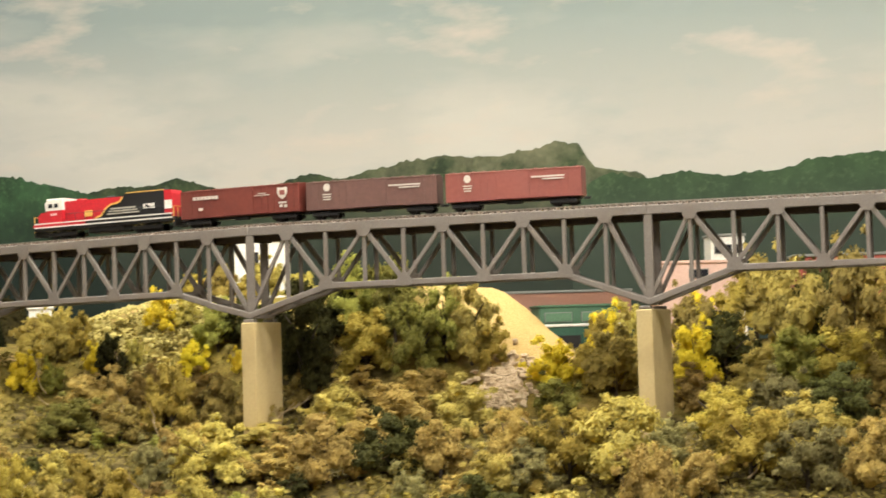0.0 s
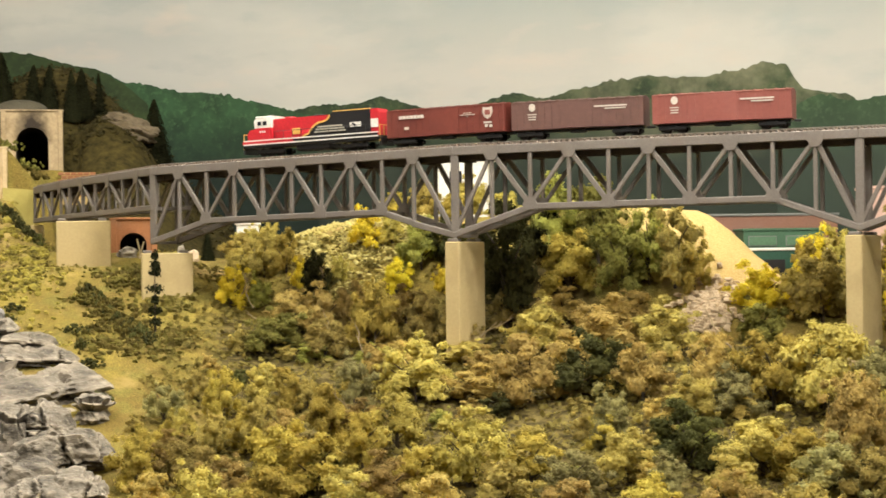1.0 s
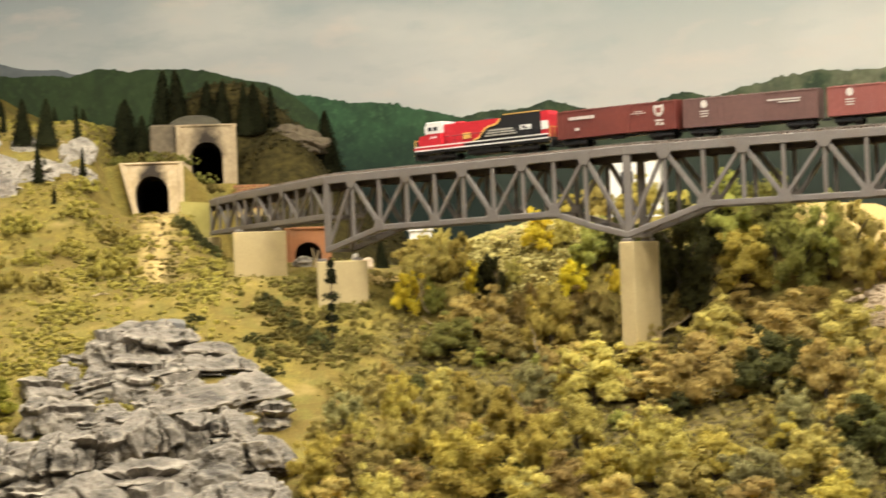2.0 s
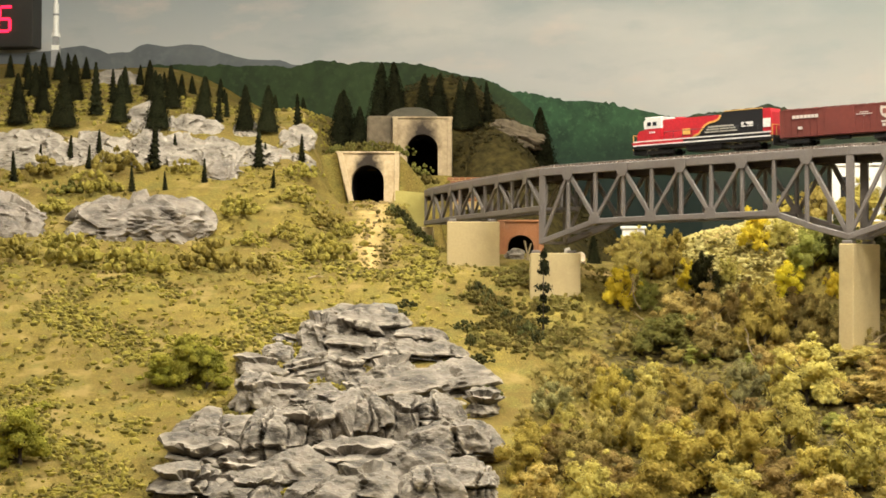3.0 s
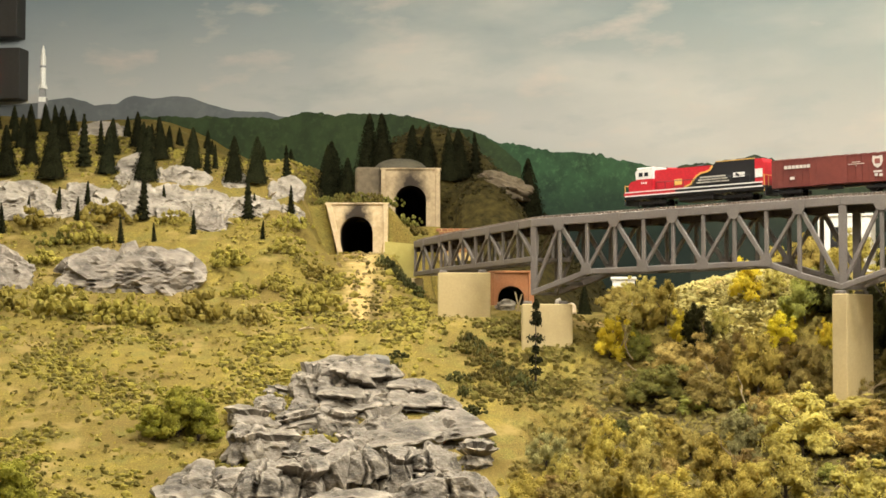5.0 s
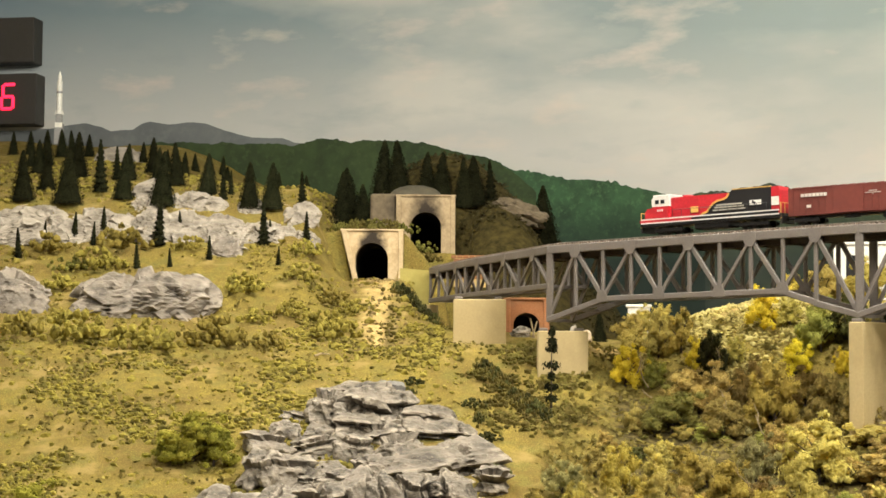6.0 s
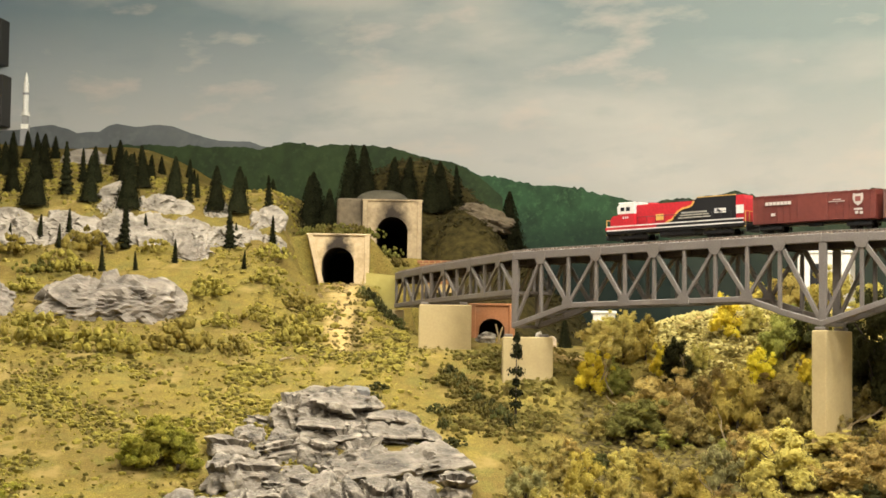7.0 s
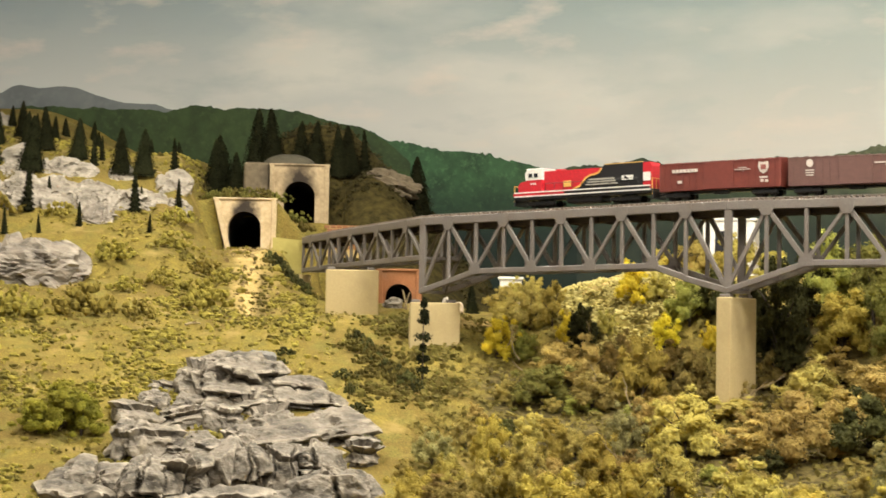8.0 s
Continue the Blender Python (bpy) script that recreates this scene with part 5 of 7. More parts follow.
# x, y, width of the crown, height to width, colour
VALLEY_TREES = [
    (0.262, 2.800, 0.040, 0.90, "yellow_lime"), (0.240, 2.760, 0.050, 0.80, "yellow_lime"), (0.285, 2.770, 0.036, 0.90, "yellow_lime"),
    (0.897, 2.100, 0.054, 1.10, "yellow"), (0.925, 2.170, 0.060, 1.25, "yellow"), (0.905, 2.140, 0.055, 1.10, "lime"), (0.948, 2.150, 0.062, 1.45, "yellow_lime"), (0.935, 2.080, 0.055, 1.20, "olive"),
    (0.985, 2.040, 0.060, 1.45, "yellow"), (1.010, 2.090, 0.075, 1.20, "olive"), (0.500, 2.600, 0.055, 0.80, "yellow_lime"), (0.560, 2.600, 0.060, 0.85, "yellow_lime"), (0.455, 2.620, 0.050, 0.75, "lime"),
    (0.610, 2.560, 0.050, 0.70, "yellow_lime"), (0.660, 2.520, 0.050, 0.70, "lime"), (0.705, 2.480, 0.045, 0.70, "yellow_lime"), (0.530, 2.540, 0.050, 0.70, "lime"), (0.740, 2.440, 0.040, 0.60, "yellow_lime"),
    (0.202, 2.465, 0.050, 1.00, "yellow"), (0.245, 2.786, 0.042, 0.86, "yellow_lime"), (0.222, 2.590, 0.040, 0.80, "yellow_lime"), (0.240, 2.470, 0.036, 1.10, "green"), (0.255, 2.540, 0.046, 1.20, "yellow_lime"), (0.285, 2.525, 0.045, 1.20, "lime"), (0.316, 2.439, 0.047, 2.07, "dark"),
    (0.300, 2.470, 0.030, 1.25, "yellow"), (0.349, 2.446, 0.028, 1.14, "yellow_lime"), (0.419, 2.385, 0.046, 0.90, "yellow"), (0.421, 2.329, 0.060, 0.70, "brown"), (0.393, 2.482, 0.049, 1.00, "yellow"), (0.426, 2.469, 0.036, 1.00, "yellow_lime"),
    (0.455, 2.400, 0.056, 1.10, "green"), (0.475, 2.355, 0.024, 1.67, "yellow"), (0.490, 2.388, 0.060, 1.00, "dark"), (0.369, 2.258, 0.064, 1.47, "lime"), (0.354, 2.351, 0.051, 1.15, "brown"), (0.312, 2.339, 0.058, 1.00, "brown"), (0.280, 2.372, 0.074, 0.68, "brown"),
    (0.247, 2.303, 0.080, 0.52, "green"), (0.306, 2.264, 0.064, 0.76, "olive"), (0.426, 2.244, 0.049, 1.23, "olive"), (0.347, 2.374, 0.031, 1.50, "grey"), (0.166, 2.093, 0.043, 1.48, "lime"), (0.307, 2.014, 0.047, 1.64, "grey"), (0.098, 2.098, 0.041, 1.00, "grey"),
    (0.110, 2.026, 0.037, 1.18, "yellow_lime"), (0.214, 2.149, 0.046, 0.92, "olive"), (0.241, 2.095, 0.042, 1.08, "lime"), (0.265, 1.938, 0.055, 1.06, "lime"), (0.333, 1.877, 0.063, 0.90, "yellow_lime"), (0.379, 2.028, 0.088, 0.73, "olive"), (0.344, 2.086, 0.049, 1.00, "brown"),
    (0.466, 2.217, 0.067, 0.72, "olive"), (0.201, 2.314, 0.034, 0.89, "olive"), (0.141, 2.161, 0.036, 0.90, "olive"), (0.160, 2.245, 0.026, 0.80, "brown"), (0.150, 2.005, 0.040, 1.00, "olive"), (0.186, 1.997, 0.046, 1.00, "lime"), (0.225, 1.954, 0.045, 1.00, "brown"),
    # the wide dark crown by the pier carries the shade there in its colour
    (0.074, 1.989, 0.039, 0.92, "lime"), (0.064, 2.074, 0.024, 0.86, "olive"), (0.262, 2.084, 0.034, 1.00, "olive"), (0.546, 2.267, 0.100, 1.42, "dark"), (0.617, 2.315, 0.075, 1.21, "green"), (0.668, 2.277, 0.082, 1.19, "green"), (0.624, 2.258, 0.081, 0.90, "lime"),
    (0.678, 2.212, 0.072, 1.26, "green"), (0.719, 2.218, 0.073, 1.26, "green"), (0.747, 2.198, 0.072, 1.26, "olive"), (0.768, 2.183, 0.046, 1.33, "lime"), (0.596, 2.324, 0.055, 1.29, "dark"), 
    (0.889, 2.064, 0.085, 0.91, "olive"), (0.861, 2.089, 0.052, 1.00, "lime"), (0.826, 2.110, 0.066, 0.80, "yellow"), (0.795, 2.026, 0.066, 0.72, "green"), (1.073, 2.224, 0.065, 1.81, "yellow"), (1.033, 2.052, 0.075, 1.00, "dark"), (1.054, 2.170, 0.048, 1.17, "olive"),
    (1.159, 2.211, 0.094, 1.09, "olive"), (1.119, 2.043, 0.092, 1.42, "olive"), (1.173, 2.059, 0.082, 1.24, "dark"), (1.168, 1.967, 0.098, 1.38, "olive"), (1.200, 1.942, 0.090, 1.50, "brown"), (1.120, 2.202, 0.065, 1.62, "lime"), (0.957, 1.982, 0.061, 0.76, "brown"),
    (0.921, 1.835, 0.084, 0.76, "lime"), (1.037, 1.977, 0.077, 0.71, "olive"), (0.993, 1.838, 0.072, 0.90, "grey"), (1.087, 1.970, 0.085, 0.74, "green"), (1.127, 1.918, 0.099, 0.70, "lime"), (1.052, 1.810, 0.079, 0.83, "dark"), (0.986, 1.748, 0.082, 0.68, "yellow_lime"),
    (0.933, 1.665, 0.072, 0.91, "grey"), (0.891, 1.709, 0.085, 0.85, "lime"), (0.989, 1.633, 0.066, 1.00, "brown"), (1.138, 1.862, 0.064, 0.89, "olive"), (0.773, 1.778, 0.099, 0.87, "olive"), (0.730, 1.816, 0.080, 0.92, "lime"), (0.676, 1.864, 0.062, 1.11, "brown"),
    (0.638, 1.810, 0.060, 0.79, "olive"), (0.842, 1.813, 0.062, 0.79, "grey"), (0.825, 1.693, 0.053, 0.88, "brown"), (0.683, 1.803, 0.060, 0.79, "grey"), (0.686, 2.052, 0.085, 0.67, "olive"), (0.629, 2.100, 0.094, 0.62, "brown"), (0.558, 2.152, 0.088, 0.58, "olive"),
    (0.538, 2.248, 0.049, 0.92, "olive"), (0.572, 1.950, 0.083, 0.76, "dark"), (0.441, 1.997, 0.077, 0.91, "brown"), (0.468, 2.162, 0.080, 0.55, "olive"), (0.497, 1.963, 0.080, 0.88, "brown"), (0.611, 1.903, 0.066, 0.90, "brown"), (0.602, 2.209, 0.068, 0.44, "brown"),
    (0.680, 2.169, 0.067, 0.44, "brown"), (0.580, 2.075, 0.064, 0.67, "brown"), (0.382, 1.742, 0.076, 0.85, "yellow_lime"), (0.439, 1.716, 0.070, 0.67, "lime"), (0.544, 1.799, 0.049, 1.00, "grey"), (0.591, 1.687, 0.076, 0.77, "dark"), (0.652, 1.647, 0.081, 0.64, "olive"),
    (0.678, 1.613, 0.063, 0.73, "lime"), (0.748, 1.641, 0.071, 1.00, "brown"), (0.603, 1.593, 0.056, 0.70, "olive"), (0.525, 1.677, 0.058, 0.90, "olive"), (0.466, 1.669, 0.057, 0.80, "grey"), (0.546, 1.619, 0.050, 0.78, "grey"), (0.329, 1.731, 0.052, 0.89, "lime"),
    (0.240, 1.821, 0.072, 0.75, "lime"), (0.289, 1.835, 0.055, 1.00, "lime"), (0.210, 1.864, 0.074, 0.83, "lime"), (0.197, 1.977, 0.046, 1.29, "olive"), (0.113, 1.908, 0.063, 0.80, "olive"), (0.061, 1.912, 0.057, 0.89, "lime"), (0.151, 1.863, 0.055, 0.78, "brown"),
    (0.676, 1.553, 0.067, 0.75, "grey"), (0.710, 1.530, 0.061, 0.82, "olive"), (0.294, 1.720, 0.063, 0.73, "brown"), (0.400, 1.671, 0.068, 0.67, "olive"), (0.326, 1.653, 0.066, 0.75, "brown"), (0.260, 1.714, 0.068, 0.75, "olive"), (0.191, 1.791, 0.071, 0.75, "lime"),
    (0.119, 1.808, 0.065, 0.82, "olive"), (0.439, 1.587, 0.070, 0.69, "brown"), (0.510, 1.559, 0.065, 0.75, "lime"), (0.581, 1.532, 0.065, 0.75, "brown"), (0.634, 1.493, 0.064, 0.75, "olive"), (0.070, 1.816, 0.060, 0.80, "brown"),
]
for i, (x, y, w, tall, c) in enumerate(VALLEY_TREES):
    low = 0.5 if 0.40 < x < 0.50 and 1.98 < y < 2.18 else 1.0  # scrub before the pier
    foam_tree(x, y, w * 1.08, c, (i * 5) % 4, 97 * i, low * min(1.6, 1.28 * max(tall, 0.62)))


def valley_scrub():
    """Low foam growth between the trees of the valley."""
    rng = random.Random(21)
    for iu in range(19):
        for iv in range(34):
            u, v = -0.74 + iu * 0.055 + rng.uniform(-0.02, 0.02), -0.62 + iv * 0.062 + rng.uniform(-0.024, 0.024)
            x, y = 0.457 + 0.86 * v + 0.51 * u, 2.175 - 0.51 * v + 0.86 * u
            left = float(np.interp(y, [1.4, 2.03, 2.15, 2.27, 2.35, 2.5, 2.7], [-0.02, 0.085, 0.135, 0.195, 0.225, 0.2, 0.2])) + rng.uniform(-0.02, 0.03)
            open_sand = (0.69 < x < 0.96 and u > 0.04) or (x - 0.755) ** 2 + (y - 2.14) ** 2 < 0.0030
            by_pier = any(-0.09 < (x - qx) * 0.62 + (y - qy) * 0.79 < 0.09 and abs((x - qx) * 0.79 - (y - qy) * 0.62) < 0.028 for qx, qy in ((0.452, 2.17), (0.873, 1.922)))
            if x < left or x > 0.62 * y + 0.12 or y < 1.42 or u > 0.16 or open_sand or by_pier or rng.random() < 0.35 or (x < 0.46 and u > 0.06 and rng.random() < 0.7):
                continue
            c = rng.choices(["olive", "brown", "lime", "green", "grey", "dark"], [22, 34, 10, 12, 12, 8])[0]
            wide = rng.choice((0.026, 0.032, 0.040, 0.048))
            foam_tree(x, y, wide, c, rng.randrange(4), rng.uniform(0, 360), rng.uniform(0.6, 0.95))


valley_scrub()


def dry_twig(x, y, turn, lean, size):
    """A pale bent twig standing out of the foliage."""
    ob = new("dry_twig", TWIGS[int(size * 1000) % 3])
    ob.matrix_world = pose(x, y, on_ground(x, y) + 0.01, lean, 0, turn) @ Matrix.Diagonal((size, size, size, 1))
    tagged(ob, "pale dry twig sticking out of the foliage", "twig", "dry twigs in the valley wood")


TWIGS = []
for k in range(3):
    rng = random.Random(900 + k)
    s = Shape()
    p = Vector((0, 0, 0))
    for i in range(4):
        q = p + Vector((rng.uniform(-0.12, 0.12), rng.uniform(-0.12, 0.12), 0.27))
        s.rod(p, q, 0.026 - 0.005 * i, 0.021 - 0.005 * i, 5)
        if i:
            s.rod(p, p + Vector((rng.uniform(-0.25, 0.25), rng.uniform(-0.2, 0.2), 0.2)), 0.012, 0.006, 4)
        p = q
    TWIGS.append(s.mesh("dry_twig", TWIG))
rng = random.Random(63)
for i in range(26):
    v, u = rng.uniform(-0.35, 0.75), rng.uniform(-0.32, 0.06)
    x, y = 0.457 + 0.86 * v + 0.51 * u, 2.175 - 0.51 * v + 0.86 * u
    if x > 0.22 and abs(x - 0.44) > 0.05:
        dry_twig(x, y, rng.uniform(0, 360), rng.uniform(25, 70), rng.uniform(0.035, 0.055))
for x, y, turn in ((0.212, 2.47, 20), (0.232, 2.45, 190), (0.30, 2.40, 80), (0.335, 2.44, 250)):
    dry_twig(x, y, turn, 25, 0.045)


def scattered_leaves(name, count, seed, inside, size, mat, label, category, heap=6, spread=0.006):
    """Loose foam crumbs on the ground as one sheet of stuff."""
    rng = np.random.default_rng(seed)
    xy = inside(rng, count)
    z = ground_height(xy[:, 0], xy[:, 1])
    base = np.column_stack([xy, z])
    pts = np.repeat(base, heap, 0) + rng.normal(0, 1, (count * heap, 3)) * (spread, spread, spread * 0.35) + (0, 0, spread * 0.35)
    d = rng.normal(size=pts.shape) * 0.5 + (0, -0.2, 0.9)
    v, f = leaf_cards(pts, d / np.linalg.norm(d, axis=1)[:, None], size, rng)
    me = bpy.data.meshes.new(name)
    me.from_pydata(v.tolist(), [], f.tolist())
    me.materials.append(mat)
    return tagged(new(name, me), label, category, kind="stuff")


def crumbs(name, count, seed, inside, size, mat, label, flat=0.85):
    """Loose lumps of clump foliage lying on the turf, as one sheet of stuff."""
    rng = np.random.default_rng(seed)
    bm = bmesh.new()
    bmesh.ops.create_icosphere(bm, subdivisions=1, radius=1.0)
    ball, tri = np.array([v.co for v in bm.verts]), np.array([[v.index for v in f.verts] for f in bm.faces])
    bm.free()
    xy = inside(rng, count)
    base = np.column_stack([xy, ground_height(xy[:, 0], xy[:, 1])])
    r = size * (0.35 + 1.1 * rng.uniform(0, 1, (count, 1, 1)) ** 1.6)
    shape = ball[None] * rng.uniform(0.5, 1.4, (count, len(ball), 1)) * rng.uniform(0.7, 1.3, (count, 1, 3)) * (1.1, 1.0, flat)
    v = (base[:, None] + shape * r + r * (0, 0, 0.25)).reshape(-1, 3)
    f = (tri[None] + (np.arange(count) * len(ball))[:, None, None]).reshape(-1, 3)
    me = bpy.data.meshes.new(name)
    me.from_pydata(v.tolist(), [], f.tolist())
    me.materials.append(mat)
    return tagged(new(name, me), label, "ground cover", kind="stuff")


def clumped(x0, x1, y0, y1, keep):
    def inside(rng, count):
        out = np.zeros((0, 2))
        while len(out) < count:
            c = np.column_stack([rng.uniform(x0, x1, 3000), rng.uniform(y0, y1, 3000)])
            chance = keep(c[:, 0], c[:, 1])
            out = np.vstack([out, c[rng.uniform(0, 1, 3000) < chance]])
        return out[:count]
    return inside


open_hill = clumped(-1.1, 0.22, 1.7, 3.2, lambda x, y: (0.15 + 0.85 * ease(ripple(x, y, 24.0, 3.0) + 0.5 * ripple(x, y, 60.0, 8.0), -0.1, 0.6)) * (x < 0.17) * (1 - 0.8 * ease(x, -0.06, 0.02)))
scattered_leaves("ground_scatter", 1900, 31, open_hill, 0.0024, LITTER, "olive foam crumbs scattered on the turf", "ground cover", 5, 0.0045)
scattered_leaves("ground_scatter", 1000, 32, open_hill, 0.0022, TURF_CRUMB, "yellow-green foam crumbs scattered on the turf", "ground cover", 5, 0.004)
lower_hill = clumped(-1.0, 0.12, 1.8, 2.75, lambda x, y: (0.06 + 0.94 * ease(ripple(x, y, 19.0, 5.0) + 0.6 * ripple(x, y, 47.0, 2.0), -0.15, 0.5)) * (1 - 0.75 * ease(y, 2.42, 2.6)) * (x < -0.02))
upper_hill = clumped(-1.0, -0.16, 2.6, 3.12, lambda x, y: 0.03 + 0.97 * ease(ripple(x, y, 15.0, 9.0) + 0.5 * ripple(x, y, 37.0, 1.0), 0.15, 0.6))
crumbs("ground_scatter", 7600, 41, lower_hill, 0.0036, SHRUB_LEAF, "olive-yellow clump foliage lying on the lower turf")
crumbs("ground_scatter", 4200, 42, lower_hill, 0.0034, MOSS_CRUMB, "dark olive clump foliage lying on the lower turf")
bank_above = clumped(-0.30, -0.05, 2.40, 2.95, lambda x, y: (0.05 + 0.95 * ease(ripple(x, y, 33.0, 4.0) + 0.6 * ripple(x, y, 71.0, 7.0), 0.0, 0.5)) * (1 - np.exp(-(((x + 0.15) / 0.02) ** 2))))
crumbs("ground_scatter", 900, 51, bank_above, 0.0042, SHRUB_LEAF, "olive-yellow clump foliage on the bank above the outcrop")
crumbs("ground_scatter", 420, 52, bank_above, 0.0036, MOSS_CRUMB, "dark olive clump foliage on the bank above the outcrop")
crumbs("ground_scatter", 600, 43, upper_hill, 0.0044, SHRUB_LEAF, "olive-yellow clump foliage lying on the upper turf")
scattered_leaves("forest_litter", 6000, 34, clumped(0.08, 1.7, 1.4, 2.6, lambda x, y: 0.9 * (0.51 * (x - 0.457) + 0.86 * (y - 2.175) < np.where((x > 0.62) & (x < 0.96), 0.03, 0.3))), 0.003, LITTER, "brown foam litter under the valley trees", "ground cover", 6, 0.007)

crumbs("moss_scatter", 520, 45, clumped(0.0, 0.15, 2.28, 2.56, lambda x, y: 0.1 + 0.9 * ease(ripple(x, y, 45.0, 3.0), -0.1, 0.5)), 0.0040, MOSS_CRUMB, "dark olive clump foliage before the low piers", 1.1)
crumbs("moss_scatter", 420, 46, clumped(0.0, 0.13, 2.30, 2.55, lambda x, y: 0.1 + 0.9 * ease(ripple(x, y, 45.0, 3.0), -0.1, 0.5)), 0.0036, MOSS_CRUMB, "dark green clump foliage before the low piers", 1.1)
fir_ground = clumped(-1.05, -0.28, 3.2, 3.95, lambda x, y: 0.25 + 0.75 * ease(ripple(x, y, 21.0, 6.0), -0.2, 0.5))
crumbs("ground_scatter", 1500, 47, fir_ground, 0.0044, SHRUB_LEAF, "olive-yellow clump foliage under the firs")
crumbs("ground_scatter", 900, 48, fir_ground, 0.0040, MOSS_CRUMB, "dark olive clump foliage under the firs")
PATH_SOIL = foliage("tan_path_rubble", (0.20, 0.14, 0.062), (0.38, 0.28, 0.12), (0.52, 0.40, 0.19), 0.1)
path_strip = clumped(-0.25, -0.08, 2.6, 3.26, lambda x, y: np.exp(-(((x + 0.165 - 0.03 * (3.2 - y)) / 0.030) ** 2)))
crumbs("path_rubble", 260, 49, path_strip, 0.0032, PATH_SOIL, "tan soil rubble on the bank below the portal")
crumbs("path_rubble", 120, 50, clumped(-0.20, -0.08, 2.6, 3.0, lambda x, y: np.exp(-(((x + 0.135) / 0.016) ** 2))), 0.0040, MOSS_CRUMB, "dark weeds along the eroded bank")
CREST_FOAM = foliage("pale_yellow_foam", (0.34, 0.28, 0.09), (0.64, 0.55, 0.20), (0.80, 0.71, 0.32), 0.2)
crumbs("crest_scatter", 2200, 44, clumped(0.30, 0.50, 2.42, 2.66, lambda x, y: 0.8 + 0 * x), 0.0036, CREST_FOAM, "pale yellow-green clump foliage on the crest behind the bridge")


def shrub_mesh(name, seed, mat):
    """A low spread of leafy foam crumbs, one unit wide."""
    rng = np.random.default_rng(seed)
    centres, own = [], []
    for i in range(58):
        a, q = rng.uniform(0, math.tau), math.sqrt(rng.uniform(0, 1))
        reach = 0.50 * (0.75 + 0.25 * math.sin(3 * a + seed) + 0.15 * math.sin(7 * a))
        centres.append((q * reach * math.cos(a), q * reach * math.sin(a), 0.02 + rng.uniform(0.0, 0.24) * (1 - 0.75 * q * q)))
        own.append(rng.uniform(0.035, 0.075))
    p, d = blob_points(centres, own, 90, rng, 0.85)
    return leafy_mesh(name, p, d, 0.013, rng, mat, list(zip(centres, own)), 0.5)


SHRUBS = [shrub_mesh("low_shrub", 200 + i, m) for i, m in enumerate((SHRUB_LEAF, MOSS_CRUMB, SHRUB_LEAF, PORTAL_GREEN, DARK_LEAF, MOSS_CRUMB))]


def shrub(x, y, w, k, turn, tall=1.0, label="low yellow-green foam shrub on the turf"):
    ob = new("low_shrub", SHRUBS[k])
    ob.matrix_world = pose(x, y, on_ground(x, y) - 0.001, 0, 0, turn) @ Matrix.Diagonal((w * 1.38, w * 1.38, w * 1.5 * tall, 1))
    return tagged(ob, label, "shrub", "shrubs on the open hillside")


HILL_SHRUBS = [(-0.580, 2.625, 0.098, 0), (-0.478, 2.614, 0.092, 2), (-0.385, 2.635, 0.098, 0), (-0.370, 2.869, 0.072, 2), (-0.280, 2.929, 0.065, 0), (-0.235, 2.925, 0.06, 2), (-0.663, 2.876, 0.060, 0), (-0.216, 2.694, 0.072, 2), (-0.622, 2.962, 0.08, 0), (-0.66, 2.965, 0.06, 3), (-0.305, 2.630, 0.06, 0), (-0.484, 3.038, 0.055, 0)]
HILL_SHRUBS += [(-0.287, 3.040, 0.055, 2), (-0.718, 3.043, 0.075, 0), (-0.600, 3.050, 0.09, 2), (-0.229, 2.821, 0.07, 0), (-0.203, 2.889, 0.05, 0), (-0.67, 2.64, 0.08, 0), (-0.29, 2.79, 0.05, 0), (-0.335, 2.76, 0.05, 0)]
for i, (x, y, w, k) in enumerate(HILL_SHRUBS):
    shrub(x, y, w, k, 50 * i, 1.15)
for x, y, w, k in ((-0.105, 3.335, 0.05, 3), (-0.09, 3.33, 0.045, 5), (-0.19, 3.33, 0.055, 3), (-0.225, 3.335, 0.05, 3), (-0.16, 3.33, 0.05, 5), (-0.135, 3.335, 0.045, 3), (-0.245, 3.335, 0.04, 3), (-0.21, 3.34, 0.05, 5)):
    shrub(x, y, w, k, 900 * x, 1.2, "green foam shrub above the tunnel portal")
for x, y, w in ((-0.084, 2.449, 0.035), (-0.091, 2.42, 0.03), (0.014, 2.264, 0.04), (0.023, 2.17, 0.04), (0.0415, 2.45, 0.05), (0.025, 2.372, 0.05), (0.059, 2.51, 0.05), (0.003, 2.459, 0.05), (-0.004, 2.369, 0.04), (0.05, 2.40, 0.05), (0.03, 2.42, 0.05)):
    shrub(x, y, w * 0.85, 4 if w < 0.045 else 5, 700 * x, 0.9, "dark foam shrub beside the rock outcrop")
for i in range(22):
    x, y = 0.004 + (i * 0.618 % 1) * 0.085, 2.325 + (i * 0.382 % 1) * 0.17
    shrub(x, y, 0.020 + 0.003 * (i % 4), 5 if i % 3 else 4, 77 * i, 1.7, "dark brushy foam shrub before the low piers")
for i in range(9):
    x, y = -0.128 + 0.0075 * i, 2.99 - 0.008 * i
    shrub(x, y, 0.024, 4, 60 * i, 1.8, "dark clipped shrub in the hedge by the abutment")
foam_tree(-0.345, 2.20, 0.074, "spring", 2, 10, 1.05)
foam_tree(-0.318, 2.19, 0.060, "spring", 1, 10, 1.10)
foam_tree(-0.370, 2.195, 0.055, "spring", 0, 10, 0.75)
foam_tree(-0.485, 1.95, 0.080, "spring", 3, 100, 1.0)


